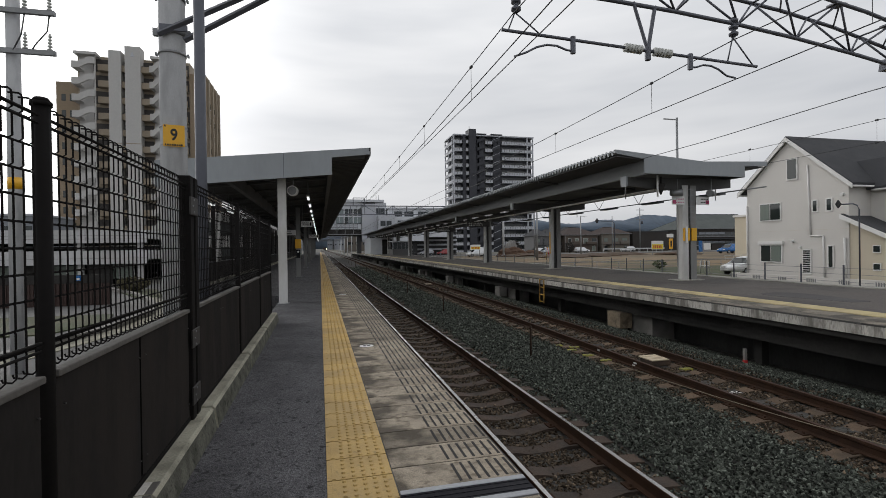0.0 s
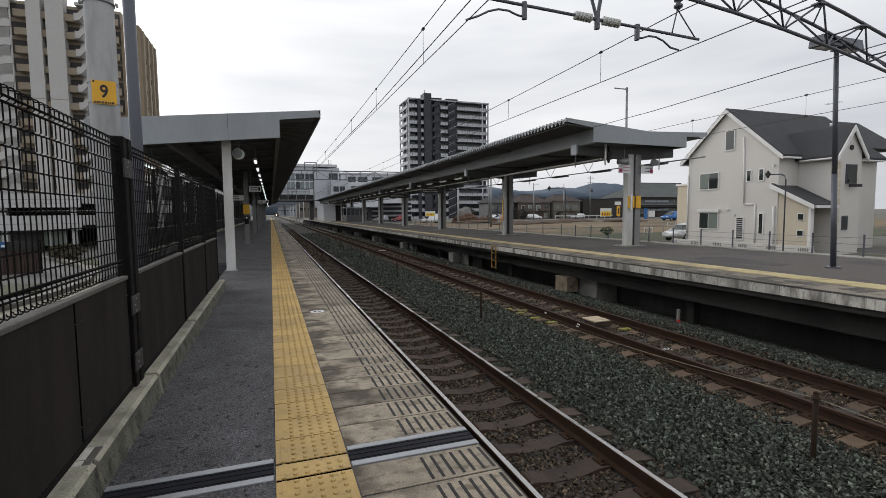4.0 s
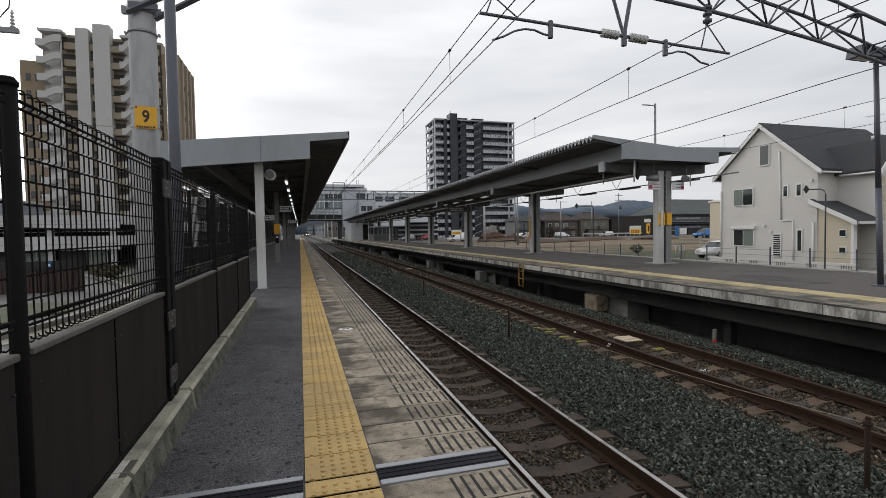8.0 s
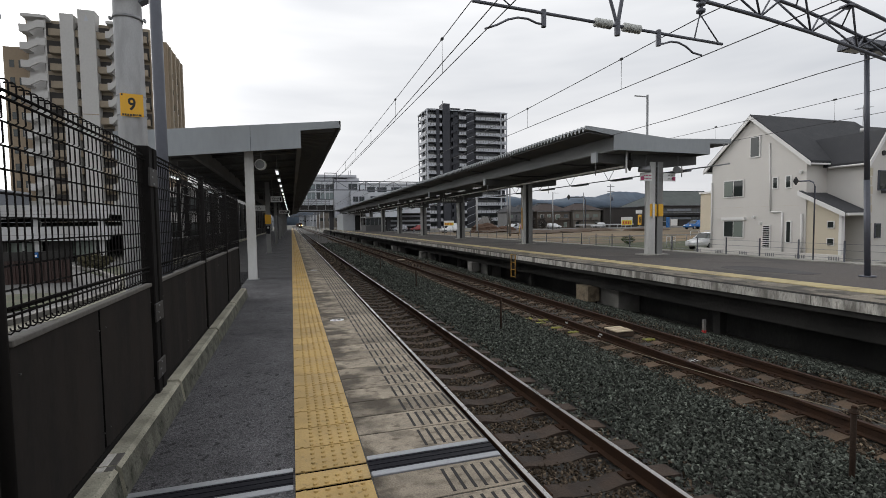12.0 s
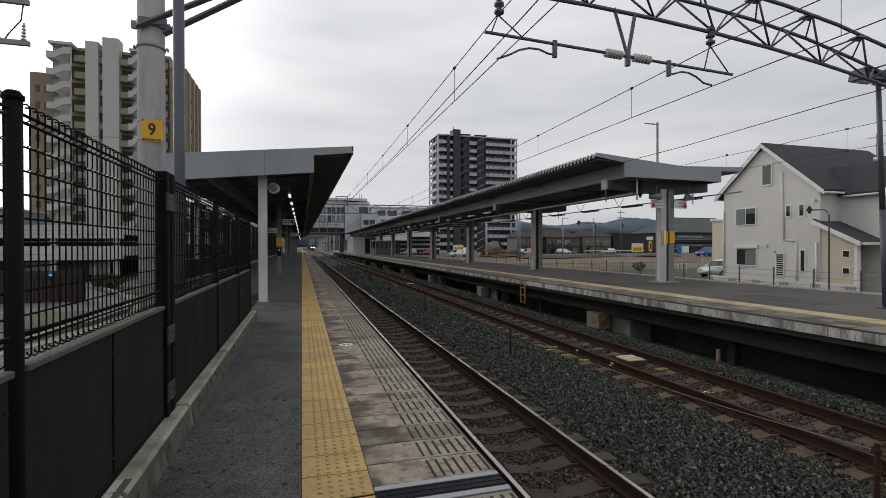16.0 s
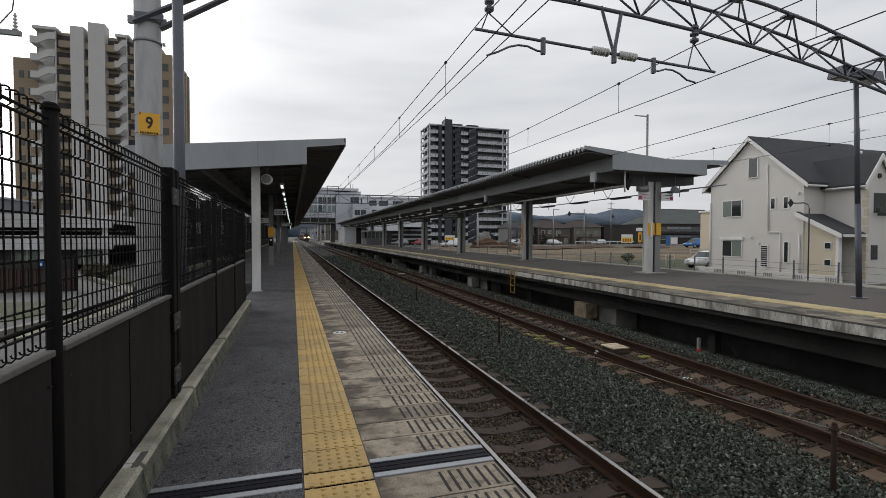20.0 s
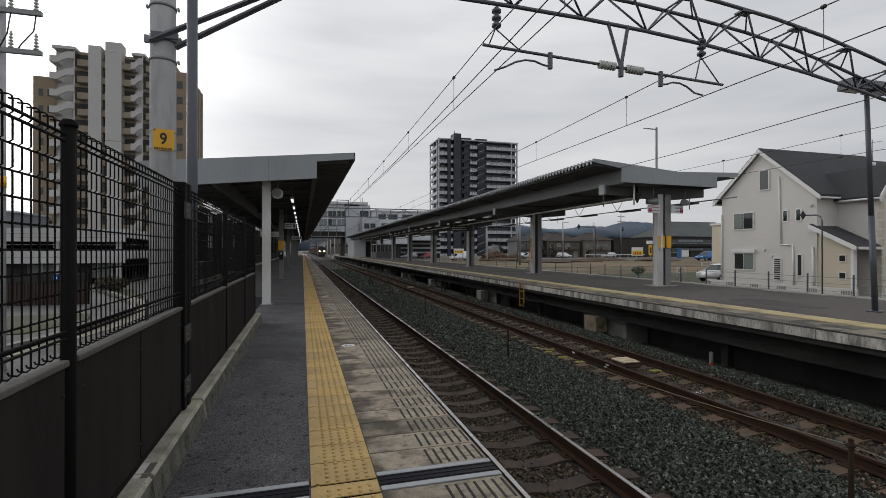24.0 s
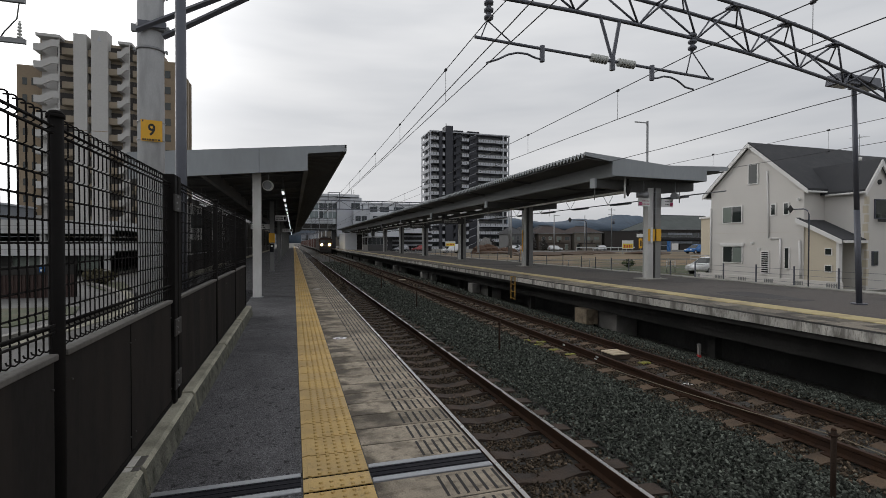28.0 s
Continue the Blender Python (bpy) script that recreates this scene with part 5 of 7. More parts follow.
def twin_lamp():
    x, y = 12.34, 4.9
    t = thing("street_lamp", (x, y, 0), "grey steel lamp post with two box lamp heads, tilted to fit the view", "street lamp")
    # shafts tilted to match the camera's view of the post
    part("lower_shaft", rod(B(), (x + 0.17, y, 0), (x + 0.05, y, 2.2), 0.060, 18), LAMPGREY, t)
    part("upper_shaft", rod(B(), (x + 0.05, y, 2.2), (x - 0.1, y, 5.15), 0.055, 18, 0.048), LAMPGREY, t)
    part("base_plate", rod(B(), (x + 0.17, y, 0), (x + 0.17, y, 0.03), 0.16, 16), LAMPGREY, t)
    x -= 0.1
    part("crossbar", bx(x - 0.5, x + 0.5, y - 0.03, y + 0.03, 5.08, 5.14), LAMPGREY, t)
    for s in (-1, 1):
        a, b = sorted((x + s * 0.07, x + s * 0.66))
        bm = B()
        prism(bm, [(y - 0.18, 5.02), (y + 0.18, 5.02), (y + 0.14, 5.24), (y - 0.14, 5.24)], "x", a, b)
        h = part("lamp_head", bm, LAMPGREY, t)
        part("diffuser", bx(a + 0.08, b - 0.08, y - 0.11, y + 0.11, 5.005, 5.02), SIGNW, h)


def rear_fence_east():
    for k in range(46):
        y = 2.0 + 1.38 * k if k < 14 else 2.0 + 1.38 * 14 + 2.0 * (k - 14)
        f = thing("rail_fence", (REAR_E + 0.1, y, 0.03), "low thin grey rail fence panel behind the far platform", "fence", "rear rail fence")
        w = 1.38 if k < 14 else 2.0
        part("post", bx(REAR_E + 0.08, REAR_E + 0.11, y - 0.02, y + 0.02, 0.0, 0.66), LAMPGREY, f)
        for z in (0.12, 0.36, 0.55):
            part("rail", bx(REAR_E + 0.085, REAR_E + 0.105, y + 0.03, y + w - 0.03, z, z + 0.012), GALV, f)


def sign_pole():
    x, y = 15.75, 8.4
    t = thing("signal_pole", (x, y, 0), "thin grey hooked pole with a dark diamond plate", "sign pole")
    line_pts = [(x, y, 0.0), (x, y, 2.35), (x, y + 0.05, 2.48), (x, y + 0.17, 2.54), (x, y + 0.5, 2.55)]
    part("pole", line(B(), line_pts, 0.021, 10), LAMPGREY, t)
    bm = B()
    prism(bm, [(y + 0.55, 2.43), (y + 0.64, 2.56), (y + 0.55, 2.69), (y + 0.46, 2.56)], "x", x - 0.1, x - 0.06)
    part("diamond", bm, BLACK, t)


# ---- between the tracks ----
def rope_posts():
    ys = [-7.0, 0.42] + [7.5 + 8.0 * k for k in range(13)]
    at = lambda y: 5.04 - 0.065 * min(y, 7.5)
    TOP = -0.43
    for y in ys:
        x = at(y)
        t = thing("rope_post", (x, y, BED_Z), "thin rusty steel post standing in the ballast", "post", "ballast posts")
        part("stake", rod(B(), (x, y, -1.5), (x, y, TOP), 0.025, 8), POSTRUST, t)
        ring = [(x + 0.036 * math.cos(a), y + 0.036 * math.sin(a), TOP - 0.05) for a in [math.pi * i / 6 for i in range(13)]]
        part("eye", line(B(), ring, 0.009, 6), RUST, t)
        part("cap", rod(B(), (x, y, TOP), (x, y, TOP + 0.018), 0.026, 8, 0.016), RUST, t)
    bm = B()
    for a, b in zip(ys, ys[1:]):
        line(bm, [(at(a) + (at(b) - at(a)) * s, a + (b - a) * s, TOP - 0.05 - 0.13 * 4 * s * (1 - s)) for s in [i / 12 for i in range(13)]], 0.0048, 5)
    solid("rope", bm, M("worn_rope", (0.20, 0.165, 0.115), 0.9, var=0.3, fine=60, bump=0.2, stretch=(1, 4, 1)), "thin sagging pale rope strung between the ballast posts", "rope")


def track_pad(y, marks):
    x = 6.82
    t = thing("track_beacon", (x, y, -1.15), "pale slab-shaped track beacon between the rails", "track beacon", "track beacons")
    timber = M("bleached_timber", (0.46, 0.38, 0.27), 0.8, var=0.35, fine=20, coarse=3, bump=0.2, rnd=0.2, stain=(0.2, 0.15, 0.09), amount=0.6, size=5)
    for k in range(4):
        part("plank", bx(x - 0.21, x + 0.21, y - 0.23 + 0.115 * k, y - 0.122 + 0.115 * k, -1.055, -1.03 + 0.006 * (k % 2)), timber, t, "bleached plank", bevel=0.006)
    part("frame", bx(x - 0.19, x + 0.27, y - 0.2, y + 0.2, -1.17, -1.056), SLEEP, t, bevel=0.01)
    if marks:
        for k, (dx, dy) in enumerate(((-0.80, 0.55), (-0.9, 1.1), (-1.0, 1.7), (-1.05, 2.3), (0.3, -0.6), (-0.75, 2.0))):
            solid("paint_mark", bx(x + dx - 0.13, x + dx + 0.13, y + dy - 0.06, y + dy + 0.06, -1.20, -1.14), LIME, "lime-yellow paint mark on the ballast", "paint mark", "paint marks", bevel=0.012)


def rail_marks():
    for y, z in ((7.4, -1.07), (6.05, -1.06), (6.1, -1.125)):
        solid("paint_dab", bx(6.215, 6.225, y - 0.045, y + 0.045, z - 0.018, z + 0.018), SIGNW, "small white paint dab on the rusty rail", "paint mark", "rail paint dabs")


def sleeper_marks():
    for x, y in ((6.74, 4.17), (6.83, 4.19), (6.92, 4.18)):
        solid("paint_mark", bx(x - 0.02, x + 0.02, y - 0.05, y + 0.05, RAIL_Z - 0.195, RAIL_Z - 0.184), SIGNW, "small white painted stroke on a brown sleeper", "paint mark", "sleeper marks")


def red_marker():
    t = thing("marker_post", (8.75, 5.8, -1.45), "short white marker post with a red foot", "marker post")
    part("stem", bx(8.722, 8.778, 5.772, 5.828, -1.12, -0.88), CONC, t)
    part("foot", bx(8.718, 8.782, 5.768, 5.832, -1.5, -1.12), RED, t)


# ---- overhead line ----
def portal(y, x0, x1, zf, h, w, step, label, masts=(), chord=0.034, brace=0.019, taper=False):
    t = thing("catenary_beam", ((x0 + x1) / 2, y, zf(0)), label, "catenary beam", "catenary beams")
    n = int((x1 - x0) / step)
    P = lambda i: x0 + (x1 - x0) * i / n
    H = lambda x: h - 0.060 * max(0.0, x - 9.3) if taper else h
    for dy, up in ((0, 0), (-w / 2, 1), (w / 2, 1)):
        part("chord", line(B(), [(P(i), y + dy, zf(P(i)) + up * H(P(i))) for i in range(n + 1)], chord, 8), TRUSS, t)
    for i in range(n):
        a, b = P(i), P(i + 1)
        m = (a + b) / 2
        for dy in (-w / 2, w / 2):
            part("brace", rod(B(), (a, y, zf(a)), (m, y + dy, zf(m) + H(m)), brace, 6), TRUSS, t)
            part("brace", rod(B(), (b, y, zf(b)), (m, y + dy, zf(m) + H(m)), brace, 6), TRUSS, t)
        bm = rod(B(), (m, y - w / 2, zf(m) + H(m)), (m, y + w / 2, zf(m) + H(m)), brace, 6)
        rod(bm, (m, y - w / 2, zf(m) + H(m)), (b, y + w / 2, zf(b) + H(b)), brace * 0.8, 6)
        part("tie", bm, TRUSS, t)
        part("gusset", bx(m - 0.13, m + 0.13, y - w / 2 - 0.03, y - w / 2 + 0.16, zf(m) + H(m) - 0.04, zf(m) + H(m) - 0.01), TRUSS, t)
    for x in masts:
        part("mast", rod(B(), (x, y, -1.6), (x, y, zf(x) + h + 1.0), 0.2, 16, 0.17), POLEC, t)
    return t


def insulator(bm, p, q, n, r):
    """Ribbed porcelain between two points, turned as one skin."""
    p, q = Vector(p), Vector(q)
    d = (q - p).normalized()
    u = d.orthogonal().normalized()
    w = d.cross(u)
    prof = [(0.0, 0.45)]
    for k in range(n):
        prof += [((k + 0.18) / n, 0.45), ((k + 0.26) / n, 0.95), ((k + 0.62) / n, 1.0), ((k + 0.82) / n, 0.5)]
    prof.append((1.0, 0.45))
    rings = []
    for s, f in prof:
        c = p + (q - p) * s
        rings.append([bm.verts.new(c + (u * math.cos(2 * math.pi * i / 14) + w * math.sin(2 * math.pi * i / 14)) * r * f) for i in range(14)])
    for a, b in zip(rings, rings[1:]):
        for i in range(14):
            bm.faces.new((a[i], a[(i + 1) % 14], b[(i + 1) % 14], b[i])).smooth = True
    bm.faces.new(rings[0])
    bm.faces.new(rings[-1])


def registration(y):
    t = thing("cantilever_pipe", (5.35, y, 4.7), "steel pipe with ribbed insulators and curved steady arms", "catenary fitting")
    za, zb = 4.76, 4.57
    z = lambda x: za + (zb - za) * (x - 2.72) / 4.9
    for a, b in ((2.72, 4.95), (5.75, 7.62)):
        part("pipe", rod(B(), (a, y, z(a)), (b, y, z(b)), 0.026, 10), TRUSS, t)
    part("pipe", rod(B(), (5.2, y, z(5.2)), (5.5, y, z(5.5)), 0.03, 10), TRUSS, t)
    for a, b in ((4.9, 5.24), (5.46, 5.82)):
        bm = B()
        insulator(bm, (a, y, z(a)), (b, y, z(b)), 6, 0.075)
        part("insulator", bm, PORC, t, "ribbed grey porcelain insulator")
    bm = B()
    rod(bm, (5.35, y, z(5.35) - 0.16), (5.35, y, z(5.35) + 0.08), 0.05, 6, smooth=False)
    rod(bm, (5.35, y, z(5.35)), (5.08, y, 5.45), 0.028, 6, smooth=False)
    rod(bm, (5.35, y, z(5.35)), (5.50, y, 5.42), 0.034, 6, smooth=False)
    part("vee_hanger", bm, TRUSS, t)
    for x, tip, zt in ((3.95, 2.93, 4.34), (6.2, 7.15, 4.31)):
        s = 1 if tip > x else -1
        L = abs(tip - x)
        bm = rod(B(), (x, y, z(x) + 0.05), (x, y, z(x) - 0.22), 0.045, 6, smooth=False)
        part("clamp", bm, TRUSS, t)
        pts = [(x, y, z(x) - 0.18)]
        for f, dz in ((0.12, -0.17), (0.28, -0.12), (0.45, -0.12), (0.62, -0.17), (0.8, -0.27)):
            pts.append((x + s * L * f, y, z(x) + dz))
        pts.append((tip, y, zt + 0.02))
        part("steady_arm", line(B(), pts, 0.017, 8), TRUSS, t)
    for x in (2.95, 7.1):
        bm = B()
        insulator(bm, (x + 0.02, y, 5.05), (x + 0.02, y, 5.40), 3, 0.08)
        part("hanging_insulator", bm, TRUSS, t, "dark hanging insulator")
        bm = B()
        rod(bm, (x, y, 5.05), (x - 0.12, y, z(x)), 0.012, 6)
        rod(bm, (x, y, 5.05), (x + 0.45, y, z(x + 0.45)), 0.012, 6)
        part("stay", bm, TRUSS, t)


Z20 = 5.04


def wires():
    spans = [-20.0, 4.4, 54.0, 104.0, 154.0, 204.0]
    for cx, zc in ((2.93, 4.33), (7.13, 4.30)):
        bm = B()
        line(bm, [(cx, -30, zc), (cx, 4.4, zc), (cx, 250, zc + 0.12)], 0.0085, 6)
        solid("contact_wire", bm, WIRE, "thin dark overhead contact wire above the track", "wire", "overhead wires")
        bm = B()
        for a, b in zip(spans, spans[1:]):
            line(bm, [(cx, a + (b - a) * s, zc + 0.71 - 1.04 * s * (1 - s)) for s in [i / 16 for i in range(17)]], 0.009, 6)
        solid("messenger_wire", bm, WIRE, "dark sagging messenger wire above the track", "wire", "overhead wires")
        for a, b in zip(spans, spans[1:]):
            for i in range(1, 11):
                s = i / 11
                y = a + (b - a) * s - (2.3 if a == 4.4 else 0)
                if y < 5.3 and a > 0:
                    y = 6.4
                s = (y - a) / (b - a)
                top = zc + 0.71 - 1.04 * s * (1 - s)
                d = thing("dropper", (cx, y, zc), "thin dropper wire with a small clamp", "wire", "droppers")
                part("stem", rod(B(), (cx, y, zc), (cx, y, top), 0.005, 5), WIRE, d)
                part("clamp", rod(B(), (cx, y - 0.03, top), (cx, y + 0.03, top), 0.03, 8), WIRE, d)
    bm = line(B(), [(20.0, -30, Z20), (20.0, 60, Z20), (20.0, 260, Z20 + 0.4)], 0.0095, 6)
    solid("contact_wire", bm, WIRE, "thin dark overhead contact wire behind the far platform", "wire", "overhead wires")
    for y in (5.3, 10.74, 16.2, 21.7):
        d = thing("dropper", (20.0, y, Z20), "thin dropper wire with a small clamp", "wire", "droppers")
        part("stem", rod(B(), (20.0, y, Z20), (20.0, y, 5.86), 0.004, 5), WIRE, d)
        for z in (Z20, 5.87):
            part("clamp", rod(B(), (20.0, y - 0.05, z), (20.0, y + 0.05, z), 0.035, 8), WIRE, d)
    for pts, r in (([(2.96, -30, 5.5), (2.96, 3.5, 4.63), (2.95, 8.5, 4.52), (2.94, 13.0, 4.42), (2.94, 60, 4.40), (2.94, 260, 4.5)], 0.010), ([(11.0, -40, 4.50), (11.0, 5, 4.49), (11.0, 9.2, 4.40), (11.0, 260, 4.6)], 0.0095),
                   ([(20.0, -30, 6.0), (20.0, 9.0, 5.88), (20.0, 13.5, 5.83), (20.0, 60, 5.8), (20.0, 260, 6.2)], 0.0105)):
        bm = line(B(), pts, r, 6)
        solid("feeder_wire", bm, WIRE, "long dark feeder wire beside the tracks", "wire", "overhead wires")


east_platform()
ladder(15.85)
east_canopy()
column_fittings()
twin_lamp()
rear_fence_east()
sign_pole()
rope_posts()
track_pad(6.25, True)
track_pad(28.5, False)
rail_marks()
sleeper_marks()
red_marker()
edge_marker(10.17, 7.91)
edge_marker(10.07, 6.79)
portal(4.4, -1.98, 17.72, lambda x: 5.46 - 0.0097 * (x - 3) ** 2 if x > 3 else 5.46, 0.66, 0.62, 1.25, "grey steel lattice catenary beam spanning both tracks", (17.72,), taper=True)
registration(4.4)
wires()


# ---- house beside the line ----
def window(parent, x, ya, yb, z0, z1, depth=0.06, split=True, name="window", frame=TRIM):
    """A window on a wall that faces -x, with frame, panes and a middle bar."""
    w = part(name, bx(x - depth, x + 0.02, ya, yb, z0, z1), frame, parent)
    e = 0.07
    if split:
        m = (ya + yb) / 2
        for a, b in ((ya + e, m - e / 3), (m + e / 3, yb - e)):
            part("pane", bx(x - depth - 0.006, x - depth + 0.003, a, b, z0 + e, z1 - e), GLASS, w, "dark window glass")
    else:
        part("pane", bx(x - depth - 0.006, x - depth + 0.003, ya + e, yb - e, z0 + e, z1 - e), GLASS, w, "dark window glass")
    return w


def house():
    X, ya, yb = 28.5, 17.85, 24.45
    ridge, zr = 21.40, 8.03
    G = LAND_Z
    t = thing("house", (X + 4, ridge, G), "cream two-storey house with a steep dark gable roof", "house")
    bm = B()
    zw = lambda y: zr - 0.28 - abs(y - ridge) * 0.87
    prism(bm, [(ya, G), (yb, G), (yb, zw(yb)), (ridge, zw(ridge)), (ya, zw(ya))], "x", X, X + 9)
    part("wall", bm, STUCCO, t, "cream rendered gable wall")
    # roof slabs with white verge boards
    for s, ye in ((1, yb + 0.58), (-1, ya - 0.35)):
        zt = lambda y: zr - abs(y - ridge) * 0.87
        bm = B()
        prism(bm, [(ridge, zr), (ye, zt(ye)), (ye, zt(ye) - 0.16), (ridge, zr - 0.18)], "x", X - 0.2, X + 9.4)
        r = part("roof", bm, SHINGLE, t, "dark shingle roof slope")
        bm = B()
        prism(bm, [(ridge, zr - 0.07), (ye, zt(ye) - 0.07), (ye, zt(ye) - 0.33), (ridge, zr - 0.34)], "x", X - 0.24, X - 0.19)
        part("verge_board", bm, TRIM, r, "white verge board")
        part("soffit", prism(B(), [(ridge, zr - 0.19), (ye, zt(ye) - 0.17), (ye, zt(ye) - 0.2), (ridge, zr - 0.22)], "x", X - 0.19, X), TRIM, r)
        part("gutter", rod(B(), (X - 0.2, ye, zt(ye) - 0.2), (X + 9, ye, zt(ye) - 0.2), 0.06, 8), TRIM, r)
    # windows of the gable
    window(t, X, 20.78, 21.5, 5.25, 6.6, 0.07, False, "attic_window")
    u = window(t, X, 21.9, 23.45, 2.78, 3.95)
    l = window(t, X, 21.85, 23.42, 0.08, 1.25)
    part("shutter_box", bx(X - 0.16, X, 21.75, 23.52, 1.25, 1.46), TRIM, l)
    for a, b, c, d in ((19.55, 19.92, 3.14, 3.9), (18.72, 19.1, 3.13, 3.92), (18.66, 19.02, -0.15, 1.2)):
        window(t, X, a, b, c, d, 0.05, False)
    v = window(t, X, 19.98, 20.55, -0.55, 0.95, 0.05, False, "louvre_window")
    for k in range(10):
        part("slat", bx(X - 0.085, X - 0.055, 20.03, 20.5, -0.46 + 0.135 * k, -0.42 + 0.135 * k), TRIM, v)
    part("curtain", bx(X - 0.068, X - 0.0665, 22.72, 23.36, 2.88, 3.86), CURTAIN, u)
    part("curtain", bx(X - 0.068, X - 0.0665, 21.93, 22.6, 0.17, 1.16), CURTAIN, l)
    bm = B()
    rod(bm, (X - 0.05, 20.15, 6.0), (X - 0.05, 20.0, 1.75), 0.045, 8)
    rod(bm, (X - 0.05, 20.0, 1.75), (X - 0.05, 19.25, 1.72), 0.045, 8)
    rod(bm, (X - 0.05, 19.25, 1.72), (X - 0.05, 19.2, -0.8), 0.045, 8)
    part("drain_pipe", bm, TRIM, t)
    part("corner_pipe", rod(B(), (X - 0.06, 24.42, 3.9), (X - 0.06, 24.42, -1.0), 0.05, 8), TRIM, t)
    part("side_pipe", rod(B(), (X - 0.06, 18.05, 1.6), (X - 0.06, 18.0, -0.9), 0.06, 8), TRIM, t)
    for y, z in ((21.15, 1.45), (20.65, 1.05), (18.15, 4.05)):
        part("vent_hood", rod(B(), (X, y, z), (X - 0.14, y, z - 0.02), 0.09, 10), TRIM, t)
    part("floor_band", bx(X - 0.006, X, ya, yb, 2.1, 2.108), STUCCO2, t)
    part("plinth", bx(X - 0.02, X + 0.1, ya, yb, G, G + 0.32), CONC, t)
    for y in (19.1, 20.4, 21.8):
        part("plinth_vent", bx(X - 0.03, X - 0.015, y - 0.18, y + 0.18, G + 0.12, G + 0.28), BLACK, t)
    # narrow wing to the side with its own steep gable
    W, E, V = X + 1.63, 15.6, 31.07
    bm = B()
    zq = lambda x: 6.15 - abs(x - V) * 1.36
    prism(bm, [(W, G), (W + 1.9, G), (W + 1.9, zq(W + 1.9) - 0.2), (V, zq(V) - 0.2), (W, zq(W) - 0.2)], "y", E, ya + 0.3)
    part("wing", bm, STUCCO, t)
    for s in (-1, 1):
        xe = V + s * 1.28
        bm = prism(B(), [(V, 6.15), (xe, zq(xe)), (xe, zq(xe) - 0.16), (V, 5.95)], "y", E - 0.12, ridge - 1.7)
        r = part("wing_roof", bm, SHINGLE, t, "dark shingle roof slope")
        bm = prism(B(), [(V, 6.08), (xe, zq(xe) - 0.05), (xe, zq(xe) - 0.34), (V, 5.76)], "y", E - 0.2, E - 0.12)
        part("verge_board", bm, TRIM, r)
        part("gutter", rod(B(), (xe, E - 0.12, zq(xe) - 0.18), (xe, ya - 0.3, zq(xe) - 0.18), 0.06, 8), TRIM, r)
    for k in range(10):
        part("quoin", bx(W - 0.02, W + 0.16 if k % 2 else W + 0.1, E - 0.02, E + (0.12 if k % 2 else 0.2), G + 0.3 + 0.5 * k, G + 0.72 + 0.5 * k), STUCCO2, t)
    for x0, x1, z0, z1 in ((W + 0.55, W + 1.45, 2.8, 3.9), (W + 0.4, W + 0.85, 0.2, 1.0)):
        w = part("window", bx(x0, x1, E - 0.07, E + 0.02, z0, z1), LAMPGREY, t)
        part("pane", bx(x0 + 0.06, x1 - 0.06, E - 0.08, E - 0.06, z0 + 0.06, z1 - 0.06), GLASS, w, "dark window glass")
    part("balcony_rail", bx(W + 0.45, W + 1.55, E - 0.3, E - 0.25, 2.62, 2.78), BLACK, t)
    part("round_vent", rod(B(), (V, E + 0.02, 4.85), (V, E - 0.06, 4.85), 0.14, 14), BLACK, t)
    part("cross_gable", prism(B(), [(ridge - 3.0, 5.4), (ridge + 3.0, 5.4), (ridge, 7.75)], "x", X + 9.0, X + 13.0), SHINGLE, t)
    # porch with a lean-to roof
    bm = B()
    prism(bm, [(16.1, G), (ya, G), (ya, 2.55), (16.1, 1.55)], "x", X + 0.05, X + 0.35)
    box(bm, X + 0.35, X + 1.6, 17.4, ya, G, 2.1)
    part("porch_wall", bm, STUCCO2, t, "beige porch wall")
    bm = B()
    prism(bm, [(18.1, 2.95), (15.6, 1.66), (15.6, 1.52), (18.1, 2.8)], "x", X - 0.25, X + 1.6)
    pr = part("porch_roof", bm, SHINGLE, t, "dark lean-to porch roof")
    part("verge_board", prism(B(), [(18.15, 2.93), (15.6, 1.62), (15.6, 1.38), (18.15, 2.68)], "x", X - 0.32, X - 0.25), TRIM, pr)
    part("gutter", bx(X - 0.2, X + 1.6, 15.5, 15.6, 1.45, 1.6), TRIM, pr)
    part("porch_post", bx(X + 0.05, X + 0.3, 15.95, 16.1, G, 1.5), TRIM, t)
    for z in (0.75, -0.2):
        w = part("porch_window", bx(X + 0.0, X + 0.08, 16.3, 16.68, z, z + 0.42), TRIM, t)
        part("pane", bx(X - 0.008, X + 0.002, 16.34, 16.64, z + 0.05, z + 0.37), GLASS, w)
    # aerial
    bm = rod(B(), (35.5, 19.4, 6.8), (35.5, 19.4, 8.6), 0.02, 6)
    rod(bm, (35.5, 18.9, 8.4), (35.5, 19.9, 8.4), 0.010, 6)
    for k in range(5):
        rod(bm, (35.2, 19.0 + 0.2 * k, 8.4), (35.8, 19.0 + 0.2 * k, 8.4), 0.008, 5)
    part("aerial", bm, GALV, t)
    part("dish", rod(B(), (35.5, 19.4, 6.85), (35.5, 19.4, 7.1), 0.16, 10), TRIM, t)


